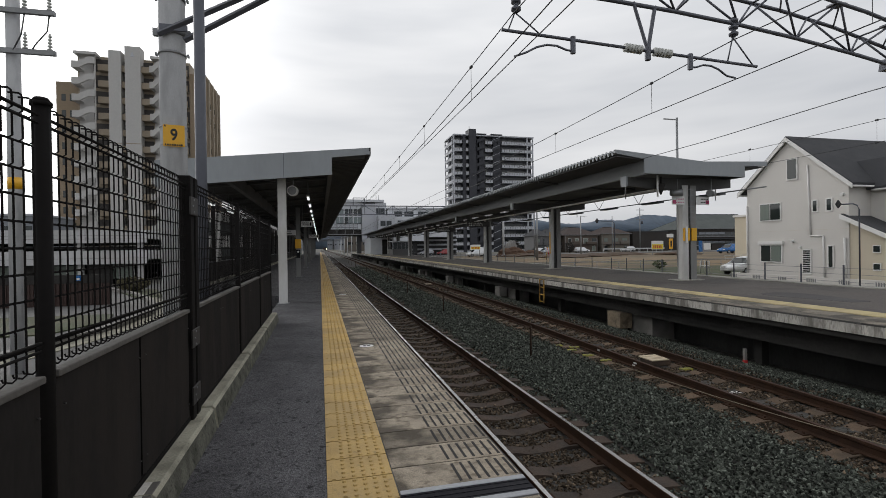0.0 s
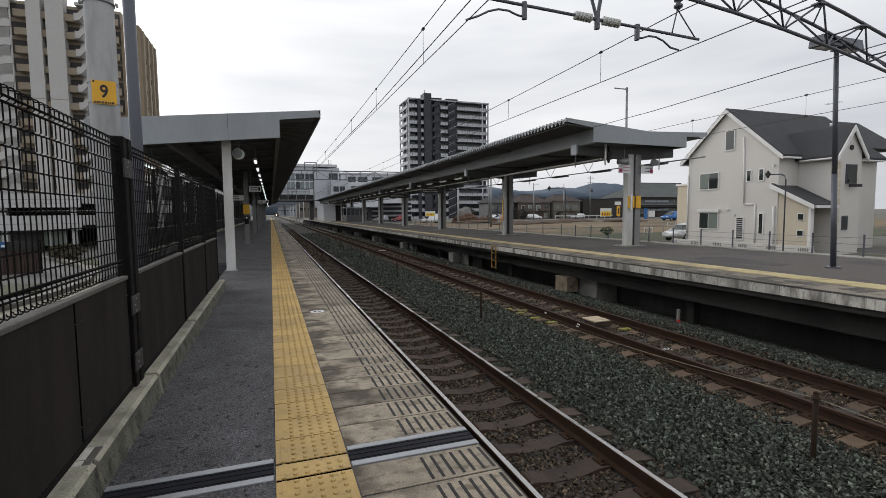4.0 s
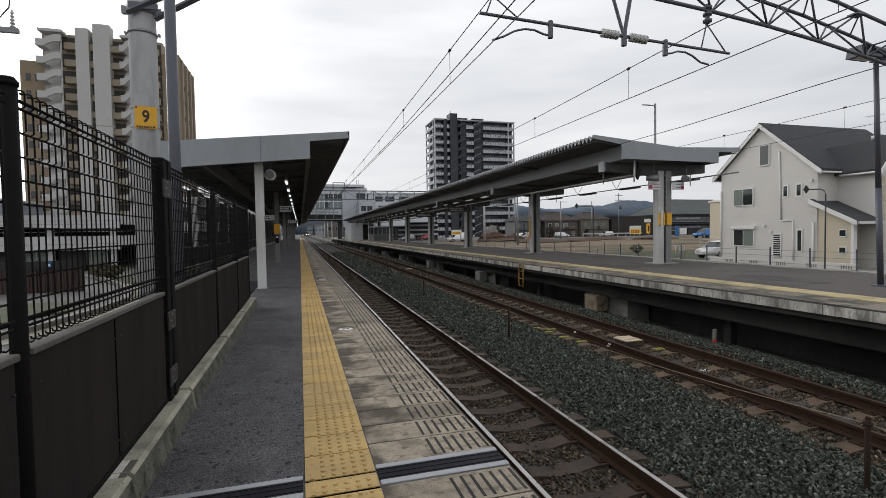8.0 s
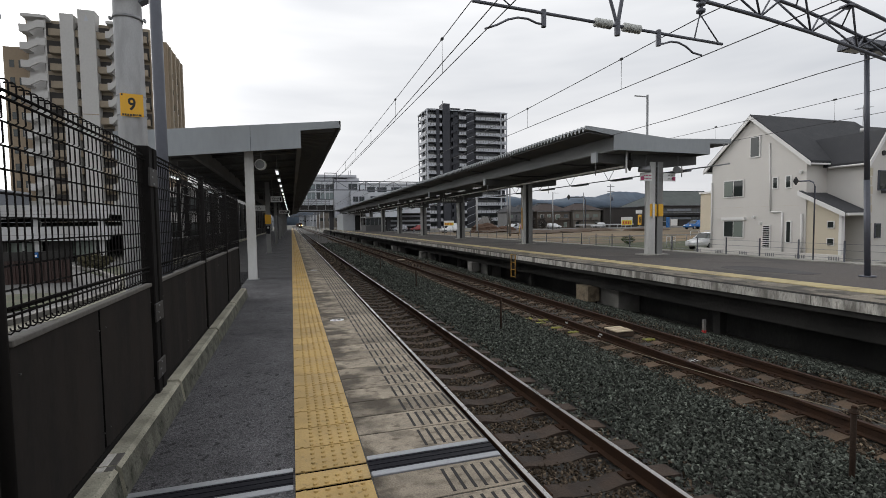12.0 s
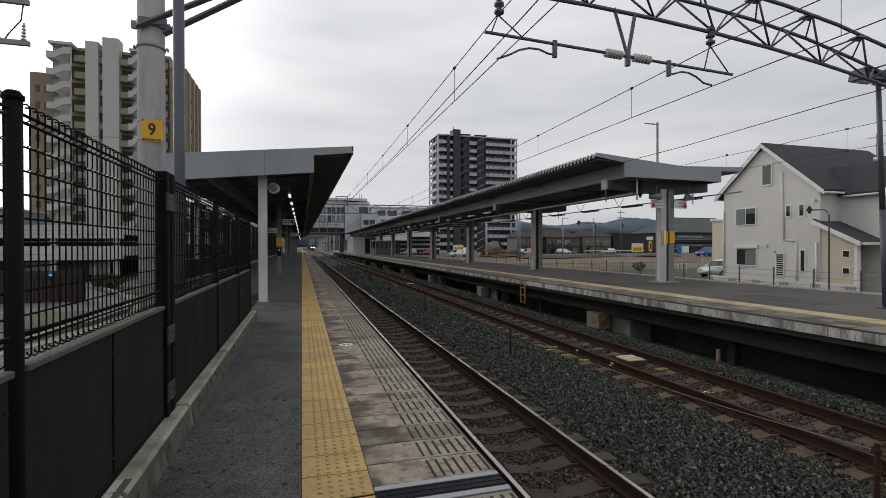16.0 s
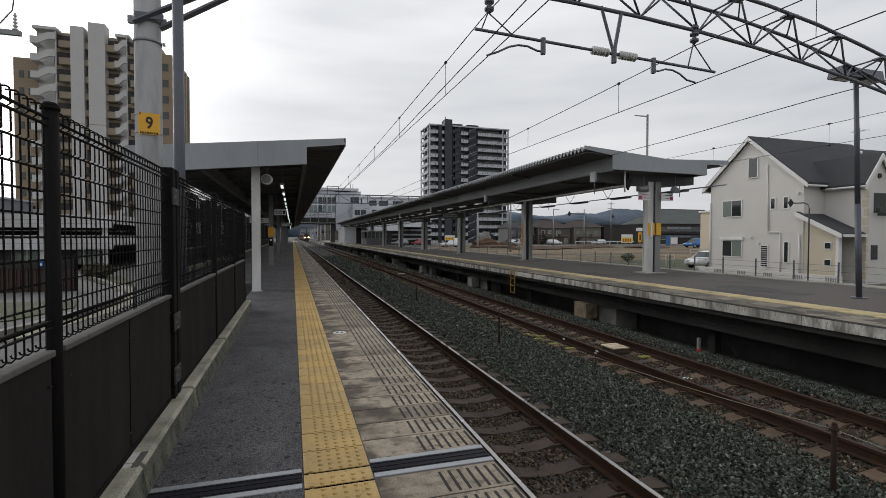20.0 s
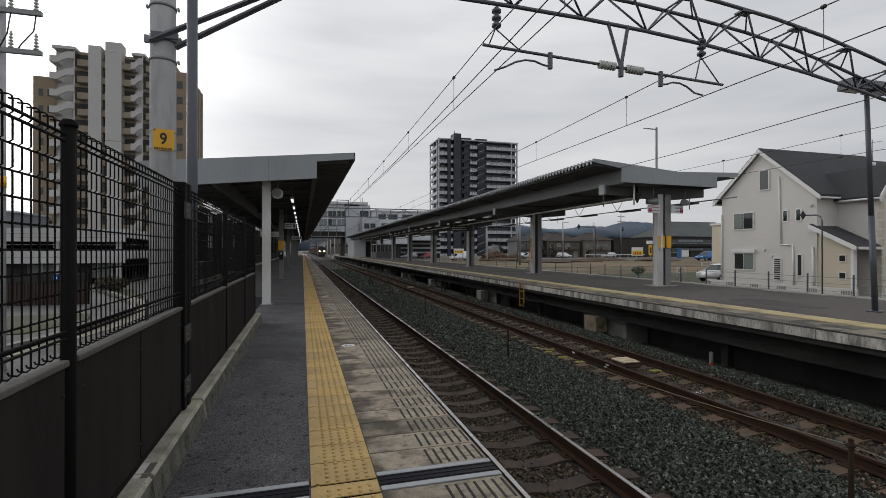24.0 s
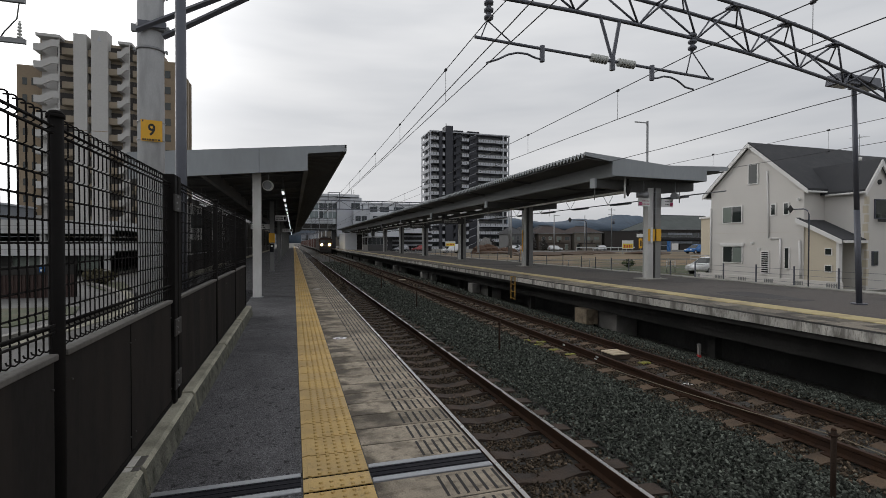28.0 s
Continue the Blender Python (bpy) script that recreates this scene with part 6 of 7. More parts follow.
def neighbour_house():
    t = thing("house", (44, 8, LAND_Z), "pale grey flat-roofed house behind the gabled one", "house")
    part("wall", bx(39.5, 48, 2, 15, LAND_Z, 6.6), PILA, t)
    part("roof", bx(39.2, 48.3, 1.7, 15.3, 6.6, 6.85), TRIM, t)
    for y in (5, 9):
        w = part("window", bx(39.4, 39.5, y, y + 1.6, 2.2, 3.6), TRIM, t)
        part("pane", bx(39.39, 39.41, y + 0.08, y + 1.52, 2.28, 3.52), GLASS, w)
    # black sheet on the wall paints the shaded carport inside
    part("carport_opening", bx(39.45, 39.52, 4, 9.5, LAND_Z, 1.0), BLACK, t)


def garden_wall():
    t = thing("garden_wall", (27.6, 20, LAND_Z), "low cream garden wall with open panels", "wall")
    part("panel", bx(27.3, 27.45, 15.0, 24.6, LAND_Z, -0.62), STUCCO, t)
    for k in range(6):
        y = 15.2 + 1.8 * k
        for j in range(5):
            part("slot", bx(27.285, 27.3, y + 0.12 * j, y + 0.06 + 0.12 * j, -1.1, -0.72), GALV, t)


# ---- cars ----
def car(x, y, yaw, paint, label, scale=1.0, tall=0.0, z=LAND_Z + 0.02):
    t = thing("car", (0, 0, 0), label, "car", "parked cars")
    W2 = 0.84
    prof = [(-2.1, 0.32), (-2.12, 0.62), (-1.95, 0.78), (-1.1, 0.92), (-0.45, 1.40 + tall), (0.9, 1.46 + tall), (1.65, 1.40 + tall * 0.9), (2.0, 0.95), (2.1, 0.80), (2.1, 0.32)]
    bm = prism(B(), prof, "y", -W2, W2)
    for v in bm.verts:
        if v.co.z > 0.95:
            v.co.y *= 0.84
    bmesh.ops.bevel(bm, geom=bm.edges[:], offset=0.05, segments=2, affect="EDGES", clamp_overlap=True)
    for f in bm.faces:
        f.smooth = True
    part("body", bm, paint, t)
    bm = prism(B(), [(-1.0, 0.95), (-0.45, 1.34 + tall), (0.85, 1.39 + tall), (1.5, 1.33 + tall), (1.8, 0.96)], "y", -W2 * 0.91, W2 * 0.91)
    for v in bm.verts:
        if v.co.z > 1.0:
            v.co.y *= 0.90
    part("side_glass", bm, GLASS, t)
    part("windscreen", prism(B(), [(-1.12, 0.93), (-0.98, 0.93), (-0.44, 1.36 + tall), (-0.50, 1.37 + tall)], "y", -0.66, 0.66), GLASS, t)
    for sx in (-1.3, 1.3):
        for sy in (-1, 1):
            w = part("wheel", rod(B(), (sx, sy * (W2 - 0.18), 0.31), (sx, sy * (W2 + 0.02), 0.31), 0.31, 18), TYRE, t)
            part("rim", rod(B(), (sx, sy * (W2 + 0.005), 0.31), (sx, sy * (W2 + 0.03), 0.31), 0.19, 14), CARG, w)
    for sy in (-0.6, 0.6):
        part("headlight", bx(-2.14, -2.0, sy - 0.16, sy + 0.16, 0.62, 0.74), SIGNW, t)
        part("tail_light", bx(2.03, 2.12, sy - 0.14, sy + 0.14, 0.78, 0.92), RED, t)
    if scale != 1.0:
        for c in t.children_recursive:
            c.data.transform(Matrix.Scale(scale, 4))
    t.matrix_basis = pose(x, y, z, 0, 0, yaw)
    return t


# ---- large blocks ----
def dark_tower():
    x0, x1, y0, y1, g = 50.15, 83.2, 176.0, 189.7, LAND_Z
    n, h = 15, 3.03
    top = g + n * h
    t = thing("apartment_tower", (66, 186, g), "dark brown fifteen-storey apartment tower with pale balconies", "apartment tower")
    part("wall", bx(51.4, x1 - 0.3, y0 + 1.6, y1, g, top), TOWERD, t, "dark tiled wall")
    part("roof_slab", bx(50.0, x1 + 0.2, y0 - 0.2, y1, top, top + 0.45), TOWERL, t)
    part("lift_shaft", bx(56.2, 59.1, y0 - 0.6, y0 + 4, g, top + 2.5), TOWERD, t, "tall dark lift shaft")
    part("mast", bx(56.4, 56.6, y0, y0 + 0.2, top + 2.5, top + 3.6), TOWERD, t)
    part("pilaster", bx(53.7, 54.9, y0 - 0.3, y0 + 2, g, top + 0.2), TOWERD, t)
    for a, b in ((60.6, 62.8), (66.4, 69.4)):
        part("stair_fin", bx(a, b, y0 + 0.6, y0 + 2, g, top + 0.6), TOWERD, t)
        part("fin_cap", bx(a - 1.2, b + 0.6, y0 - 0.4, y0 + 2, top + 0.6, top + 0.95), TOWERD, t)
    for x in (50.0, 80.4, x1 - 0.4):
        part("column", bx(x, x + 0.4, y0 - 0.15, y0 + 0.4, g, top), TOWERL, t)
    for y in (y0 + 3.0, y0 + 8.0, y1 - 0.4):
        part("column", bx(x0, x0 + 0.4, y, y + 0.4, g, top), TOWERL, t)
    for k in range(n):
        z = g + k * h
        for a, b, y in ((50.4, 53.6, y0), (55.0, 56.1, y0), (62.9, 65.9, y0), (69.8, 80.4, y0), (80.9, x1 - 0.4, y0)):
            bal = part("balcony", bx(a, b, y - 0.1, y + 1.6, z + 0.02, z + 0.26), TOWERL, t, "pale balcony slab")
            m = max(1, round((b - a) / 1.05))
            w = (b - a) / m
            for i in range(m):
                part("panel", bx(a + w * i + 0.08, a + w * (i + 1) - 0.08, y - 0.10, y - 0.05, z + 0.26, z + 1.1), TOWERL, bal)
            part("handrail", bx(a, b, y - 0.13, y - 0.07, z + 1.2, z + 1.3), RAILW, bal)
        side = part("side_balcony", bx(x0, x0 + 1.2, y0 + 2.0, y1 - 0.5, z + 0.02, z + 0.26), TOWERL, t, "pale side balcony slab")
        for i in range(6):
            part("panel", bx(x0 - 0.02, x0 + 0.04, y0 + 2.1 + 1.85 * i, y0 + 3.85 + 1.85 * i, z + 0.26, z + 1.25), TOWERL, side)
        for a, b in ((51.6, 52.3), (52.4, 53.4), (63.3, 64.4), (70.4, 72.4), (73.3, 75.3), (76.2, 78.2), (78.6, 80.0)):
            part("window", bx(a, b, y0 + 1.52, y0 + 1.62, z + 0.3, z + 2.3), GLASS, t)
        for x in (60.4, 66.8):
            bm = prism(B(), [(x - 0.9, z + 0.2), (x + 2.2, z + 1.7), (x + 2.2, z + 2.8), (x - 0.9, z + 1.5)], "y", y0 - 0.1, y0 + 0.3)
            part("stair_flight", bm, TOWERD, t)
            if x > 66:
                part("flight_edge", prism(B(), [(x - 0.9, z + 1.5), (x + 2.2, z + 2.8), (x + 2.2, z + 2.9), (x - 0.9, z + 1.62)], "y", y0 - 0.12, y0 + 0.1), TOWERL, t)


def beige_tower():
    g = LAND_Z
    t = thing("apartment_tower", (-34, 112, g), "beige apartment tower with white stairs and two tall white pilasters", "apartment tower")
    n, h, y0 = 13, 3.13, 104.0
    part("wall", bx(-45.0, -25.2, y0 + 1.5, 120, g, g + n * h), BEIGE, t, "beige tiled wall")
    part("corner_block", bx(-25.2, -22.2, y0 + 1.0, 118.5, g, g + n * h - 2.3), OCHRE, t, "ochre tiled side wall")
    for k, y in enumerate((106.2, 110.0, 113.6, 116.6)):
        part("side_pier", bx(-22.2, -21.8, y, y + 0.9, g, g + n * h - 2.8), BEIGE, t)
    part("low_wing", bx(-49.1, -45.0, y0 + 2.5, 118, g, g + n * h - 5.0), OCHRE, t, "ochre tiled low wing")
    for a, b, dz in ((-39.1, -37.0, 1.2), (-36.3, -33.6, 2.2)):
        part("pilaster", bx(a, b, y0 - 0.4, y0 + 2, g, g + n * h + dz - 0.4), PILA, t, "tall white pilaster")
        part("pilaster_cap", bx(a, b, y0 - 0.402, y0 - 0.4, g + 7.5 * h, g + 7.55 * h), BEIGE, t)
    em = prism(B(), [(-35.3, g + n * h - 0.2), (-34.6, g + n * h - 0.2), (-34.95, g + n * h + 0.9)], "y", y0 - 0.46, y0 - 0.4)
    part("emblem", em, TOWERL, t)
    part("roof_cap", bx(-44.7, -41.0, y0 - 1.0, y0 + 1.2, g + n * h - 0.5, g + n * h + 0.0), PILA, t)
    part("roof_cap", bx(-31.9, -29.6, y0 - 0.4, y0 + 4, g + n * h - 0.3, g + n * h + 0.2), PILA, t)
    for k in range(n):
        z = g + k * h
        # white dog-leg stair parapets
        for a, s in ((-45.1, 3.9), (-31.9, 2.0)):
            bm = prism(B(), [(a, z), (a + 0.3 * s, z), (a + 0.72 * s, z + 0.95), (a + s, z + 0.95), (a + s, z + 2.2), (a + 0.70 * s, z + 2.2), (a + 0.28 * s, z + 1.25), (a, z + 1.25)], "y", y0 - 0.9, y0 - 0.6)
            part("stair_parapet", bm, PILA, t, "white stair parapet")
            part("stair_landing", bx(a, a + s * 0.3, y0 - 0.6, y0 + 1.5, z, z + 0.18), PILA, t)
            part("stair_wall", bx(a + s * 0.1, a + s * 0.72, y0 + 1.40, y0 + 1.52, z, z + 3.13), PILA, t, "pale wall behind the stair")
            part("stair_recess", bx(a + s * 0.72, a + s + 0.25, y0 + 1.42, y0 + 1.52, z + 0.2, z + 2.6), RECESS, t)
            part("landing_post", bx(a + s * 0.94, a + s, y0 - 0.6, y0 - 0.4, z, z + 3.13), PILA, t)
        for a, b in ((-41.1, -39.1), (-37.0, -36.3), (-33.6, -31.9), (-29.6, -25.4)):
            bal = part("balcony", bx(a, b, y0 + 0.1, y0 + 0.3, z + 0.05, z + 1.25), BEIGE, t, "beige balcony front")
            part("balcony_rail", bx(a, b, y0 + 0.14, y0 + 0.2, z + 1.33, z + 1.40), RECESS, bal)
            part("balcony_floor", bx(a, b, y0 + 0.3, y0 + 1.5, z, z + 0.15), BEIGE, bal)
            part("recess", bx(a, b, y0 + 1.40, y0 + 1.52, z + 0.2, z + 2.55), RECESS, t)
        for y in (108.6, 112.4, 115.6) if k < n - 2 else ():
            w = part("side_window", bx(-22.3, -22.14, y - 0.8, y + 0.8, z + 0.9, z + 2.3), PILA, t)
            part("pane", bx(-22.15, -22.12, y - 0.7, y + 0.7, z + 1.0, z + 2.2), GLASS, w)
        if k < n - 1:
            part("window", bx(-24.3, -23.3, y0 + 0.92, y0 + 1.02, z + 0.7, z + 2.1), GLASS, t)
        for x in (-48.2, -46.8):
            if k < n - 2:
                part("window", bx(x, x + 0.7, y0 + 2.42, y0 + 2.52, z + 0.7, z + 2.0), GLASS, t)


def parking_deck():
    t = thing("parking_deck", (-26, 44, LAND_Z), "two-level parking deck with white parapets", "parking deck")
    x0, x1, y0, y1 = -60.0, -13.3, 40.0, 62.0
    for k, (z0, z1) in enumerate(((0.42, 1.48), (2.06, 3.06))):
        part("parapet", bx(x0, x1, y0, y0 + 0.25, z0, z1), PARAPET, t, "white deck parapet")
        part("deck", bx(x0, x1, y0 + 0.25, y1, z0, z0 + 0.3), DARKC, t)
        part("side_parapet", bx(x1 - 0.25, x1, y0 + 0.25, y1, z0, z1), PARAPET, t)
    for k in range(12):
        x = x1 - 0.4 - 4.1 * k
        part("column", bx(x - 0.35, x, y0 + 0.3, y0 + 0.65, LAND_Z, 3.0), PARAPET, t)
    # dark back wall and panels paint the shade inside the deck
    part("dark_back", bx(x0, x1, y1 - 0.3, y1, LAND_Z, 2.0), DARKC, t)
    for k in range(10):
        x = x1 - 2.6 - 4.1 * k
        part("stay_panel", bx(x - 1.7, x, y0 + 0.6, y0 + 0.7, LAND_Z, 0.4), SOFFIT, t)
    for z in (2.36, 2.62, 0.86):
        part("panel_groove", bx(x0, x1, y0 - 0.005, y0, z, z + 0.025), CONC, t)
    for k in range(11):
        x = x1 - 1.2 - 3.6 * k
        bar = part("glazed_screen", bx(x - 3.0, x, y0 + 0.9, y0 + 1.0, -0.75, 0.30), CURTAIN, t, "greenish screen under the deck")
        for u in (0.0, 1.0, 2.0, 3.0):
            part("mullion", bx(x - u - 0.05, x - u + 0.05, y0 + 0.84, y0 + 0.9, -0.8, 0.4), PARAPET, bar)
    for k in range(9):
        x = -17.5 - 4.4 * k
        part("panel_joint", bx(x, x + 0.03, y0 - 0.006, y0, 2.2, 3.08), DARKC, t)


def west_yard():
    f = thing("site_fence", (-20, 24, LAND_Z), "dark red-brown sheet fence with an added black band round the yard", "fence")
    for k in range(14):
        x = -9.95 - 1.8 * k
        fold = [(x - 1.78 + 0.074 * i + d, 23.98 if i % 2 else 24.02) for i in range(24) for d in (0.0, 0.06)]
        bm = prism(B(), fold + [(x - 0.02, 24.05), (x - 1.78, 24.05)], "z", LAND_Z, -0.10)
        part("sheet", bm, REDBROWN, f, "red-brown ribbed sheet")
        # black band added for the dark strip between fence and deck
        part("top_band", bx(x - 1.79, x, 23.96, 24.06, -0.10, 0.30), SOFFIT, f, "added black band")
        part("post", bx(x - 0.03, x + 0.03, 24.06, 24.12, LAND_Z, 0.34), BROWNST, f)
    tagged(part("pavement_west", bx(-40, -5.2, 8, 39, LAND_Z, LAND_Z + 0.03), YARD), "worn grey yard paving beyond the fence", "pavement", kind="structure")
    tagged(part("grass_strip", prism(B(), [(-32, 15.2), (-8.3, 14.8), (-7.6, 17.5), (-8.2, 19.6), (-32, 20.4)], "z", LAND_Z + 0.03, LAND_Z + 0.07), GRASS), "strip of dry grass in the yard", "grass", kind="stuff")
    tagged(part("grass_corner", prism(B(), [(-9.8, 27.0), (-8.4, 27.0), (-10.6, 33.0), (-13.0, 33.0)], "z", LAND_Z + 0.03, LAND_Z + 0.08), GRASS), "corner of dry grass behind the yard kerb", "grass", kind="stuff")
    k = thing("road_kerb", (-7, 18, LAND_Z), "pale concrete kerb curving along the yard", "kerb")
    pts = [(-7.7, 10.5), (-7.1, 13.0), (-6.7, 16.0), (-6.7, 19.0), (-7.4, 22.0), (-8.8, 25.5), (-10.8, 29.5), (-13.5, 33.5)]
    for (ax, ay), (cx, cy) in zip(pts, pts[1:]):
        part("kerb_run", prism(B(), [(ax - 0.12, ay + 0.01), (ax + 0.12, ay + 0.01), (cx + 0.12, cy - 0.01), (cx - 0.12, cy - 0.01)], "z", LAND_Z, LAND_Z + 0.2), CONC, k)
    part("gutter_run", prism(B(), [(x + 0.14, y) for x, y in pts] + [(x + 0.7, y) for x, y in reversed(pts)], "z", LAND_Z + 0.03, LAND_Z + 0.05), KERB, k)
    b = thing("shrub", (-11.2, 31, LAND_Z), "dry brown-green shrub beside the yard fence", "shrub")
    rng = np.random.default_rng(8)
    shrub_mesh(b, (-11.4, 31.4, LAND_Z), 0.9, 0.9, 420, rng, M("dry_leaf", (0.085, 0.075, 0.04), 0.9, var=0.5, fine=8, bump=0.2))
    o = thing("notice_box", (-11.2, 23.9, 0.3), "small blue notice on the yard fence", "notice")
    part("plate", bx(-11.33, -11.13, 23.9, 23.955, 0.02, 0.27), CARB, o)
    part("print", bx(-11.29, -11.17, 23.894, 23.9, 0.06, 0.16), SIGNW, o)
    a = thing("apartment_block", (-56, 95, LAND_Z), "low grey apartment block with window rows behind the deck", "building")
    part("wall", bx(-72, -44.6, 90, 102, LAND_Z, 7.4), DUSKPALE, a)
    part("roof", bx(-72.3, -44.3, 89.7, 102.3, 7.4, 7.7), TOWERL, a)
    for i in range(9):
        for z in (1.0, 4.0):
            part("window", bx(-46.8 - 2.6 * i, -45.4 - 2.6 * i, 89.9, 90.02, z, z + 1.7), GLASS, a)
    w = thing("white_building", (-9, 60, LAND_Z), "white low building with dark windows behind the canopy", "building")
    part("wall", bx(-13.0, -6.0, 56, 70, LAND_Z, 5.4), PILA, w)
    for i in range(4):
        for z in (0.2, 3.0):
            g = part("window", bx(-12.4 + 1.6 * i, -11.4 + 1.6 * i, 55.92, 56.02, z, z + 1.5), BLACK, w)
            part("pane", bx(-12.33 + 1.6 * i, -11.47 + 1.6 * i, 55.9, 55.93, z + 0.06, z + 1.44), GLASS, g)
    part("roof", bx(-13.2, -5.8, 55.8, 70.2, 5.4, 5.6), TRIM, w)


def shrub_mesh(parent, at, r, h, n, rng, mat=None):
    """A loose crown of small leaf blades on a few stems."""
    d = rng.normal(0, 1, (n, 3))
    d /= np.linalg.norm(d, axis=1)[:, None]
    rad = rng.uniform(0.35, 1.0, n) ** 0.6
    p = d * rad[:, None] * np.array((r, r, h / 2)) + np.array(at) + np.array((0, 0, h / 2 + 0.1))
    bm = B()
    for c in p:
        u = Vector(rng.normal(0, 1, 3)).normalized() * r * 0.16
        w = Vector(rng.normal(0, 1, 3)).normalized() * r * 0.10
        c = Vector(c)
        vs = [bm.verts.new(c - u), bm.verts.new(c + w), bm.verts.new(c + u), bm.verts.new(c - w)]
        bm.faces.new(vs)
    part("foliage", bm, mat or LEAF, parent)
    bm = B()
    for k in range(5):
        a = 1.26 * k
        rod(bm, at, (at[0] + math.cos(a) * r * 0.5, at[1] + math.sin(a) * r * 0.5, at[2] + h * 0.7), 0.03, 5, 0.012)
    part("stems", bm, BROWNW, parent)


# ---- station bridge ----
def station():
    y = 120.0
    t = thing("station_bridge", (8, y, LAND_Z), "pale grey station building bridging the tracks with window bands", "station building")
    # deck coloured near-black to carry the shade under the bridge
    part("deck", bx(-14, 13.6, y, y + 14, 4.75, 6.05), SOFFIT, t, "bridge deck darkened for the shade below")
    part("deck_edge", bx(-14, 10.2, y - 0.12, y, 6.05, 7.45), STATION, t, "pale railing band")
    bm = B()
    for k in range(24):
        box(bm, -13.9 + k, -13.86 + k, y - 0.16, y - 0.12, 6.1, 7.4)
    for z in (6.1, 6.5, 6.9, 7.35):
        box(bm, -13.9, 9.2, y - 0.17, y - 0.125, z, z + 0.08)
    part("railing", bm, LAMPGREY, t)
    bm = B()
    for k in range(12):
        x = -12.0 + 2.0 * k
        box(bm, x, x + 0.12, y - 0.5, y - 0.2, 4.8, 7.5)
    box(bm, -14, 10.2, y - 0.5, y - 0.2, 4.72, 4.9)
    part("maintenance_walk", bm, GALV, t)
    part("hall_back", bx(-14, 10.2, y + 12, y + 14, 6.05, 11.4), STATION, t)
    part("eaves_band", bx(-14, 10.2, y + 0.1, y + 14, 11.2, 12.9), STATION, t)
    part("roof", bx(-14.5, 15.8, y - 0.5, y + 14.5, 12.9, 13.5), STATION, t)
    for k in range(11):
        x = -13.9 + 2.2 * k
        part("mullion", bx(x - 0.12, x + 0.12, y + 0.1, y + 0.35, 7.45, 11.2), STATION, t)
        for z0, z1 in ((7.6, 9.2), (9.5, 11.15)):
            part("pane", bx(x + 0.14, x + 1.05, y + 0.24, y + 0.28, z0, z1), GLASSB if z0 > 8 or k % 3 == 0 else GLASSP, t, "greenish station glazing")
            part("pane", bx(x + 1.13, x + 2.06, y + 0.24, y + 0.28, z0, z1), GLASSB if z0 > 8 and k % 4 else GLASSP, t, "greenish station glazing")
            part("mullion", bx(x + 1.05, x + 1.13, y + 0.18, y + 0.3, z0, z1), STATION, t)
        part("transom", bx(x + 0.12, x + 2.08, y + 0.15, y + 0.3, 9.2, 9.5), STATION, t)
    part("solid_panel", bx(10.25, 13.6, y - 0.3, y + 13, 3.0, 12.5), TOWERL, t, "pale solid wall panel")
    part("stair_block", bx(13.6, 16.4, y, y + 13, 3.0, 12.8), STATION, t)
    part("wing", bx(16.7, 34.0, y - 0.1, y + 13, 4.0, 11.2), STATION, t)
    part("wing_roof", bx(16.5, 34.3, y - 0.4, y + 13.2, 11.2, 11.6), TOWERL, t)
    part("lower_wing", bx(14.0, 18.1, y - 3, y - 0.1, 3.0, 9.4), TOWERL, t)
    part("lower_link", bx(18.1, 27.0, y - 1.6, y - 0.1, 3.0, 9.0), STATION, t)
    for a, b, z0, z1, f in ((13.8, 16.0, 9.7, 11.4, y), (18.4, 20.4, 9.3, 10.6, y - 0.1), (21.0, 23.4, 9.3, 10.6, y - 0.1), (24.6, 27.4, 9.3, 10.6, y - 0.1), (14.5, 15.8, 6.75, 8.05, y - 3), (16.0, 17.3, 6.75, 8.05, y - 3), (19.0, 21.2, 6.6, 8.2, y - 1.6), (22.4, 25.0, 6.6, 8.2, y - 1.6)):
        w = part("window", bx(a, b, f - 0.06, f + 0.04, z0, z1), LAMPGREY, t)
        part("pane", bx(a + 0.1, (a + b) / 2 - 0.05, f - 0.08, f - 0.05, z0 + 0.1, z1 - 0.1), GLASSB, w)
        part("pane", bx((a + b) / 2 + 0.05, b - 0.1, f - 0.08, f - 0.05, z0 + 0.1, z1 - 0.1), GLASSB, w)
    for x in (-3.5, 9.6, 15.6, 24.0):
        part("pillar", bx(x - 0.5, x + 0.5, y + 1, y + 2.2, -1.6, 4.75), DUSK, t)
    for x in (14.2, 14.8):
        part("roof_aerial", rod(B(), (x, y + 3, 13.5), (x, y + 3, 15.0), 0.06, 6), TRUSS, t)
    # stair enclosure and waiting room on the far platform
    s = thing("stair_enclosure", (12.3, 98, 0), "pale stair wall with a doorway filled by a dark block on the far platform", "stair enclosure")
    part("wall", bx(10.1, 12.5, 98, 112, 0, 3.25), STATION, s)
    # solid dark block stands in for the shaded inside of the doorway
    part("doorway", bx(12.52, 14.7, 99.0, 111, 0, 3.1), SOFFIT, s, "doorway filled by a dark block")
    part("lintel", bx(10.0, 14.9, 97.9, 112, 3.25, 3.45), STATION, s)
    part("jamb", bx(14.72, 14.95, 98, 112, 0, 3.25), STATION, s)
    w = thing("waiting_room", (14.4, 80, 0), "low glazed waiting room with pale lower panels on the far platform", "waiting room")
    part("lower_panel", bx(12.4, 15.3, 82, 88, 0, 1.1), GREYW, w)
    for k in range(4):
        part("pane", bx(12.45 + 0.72 * k, 13.1 + 0.72 * k, 82.0, 82.04, 1.14, 2.3), GLASSB, w)
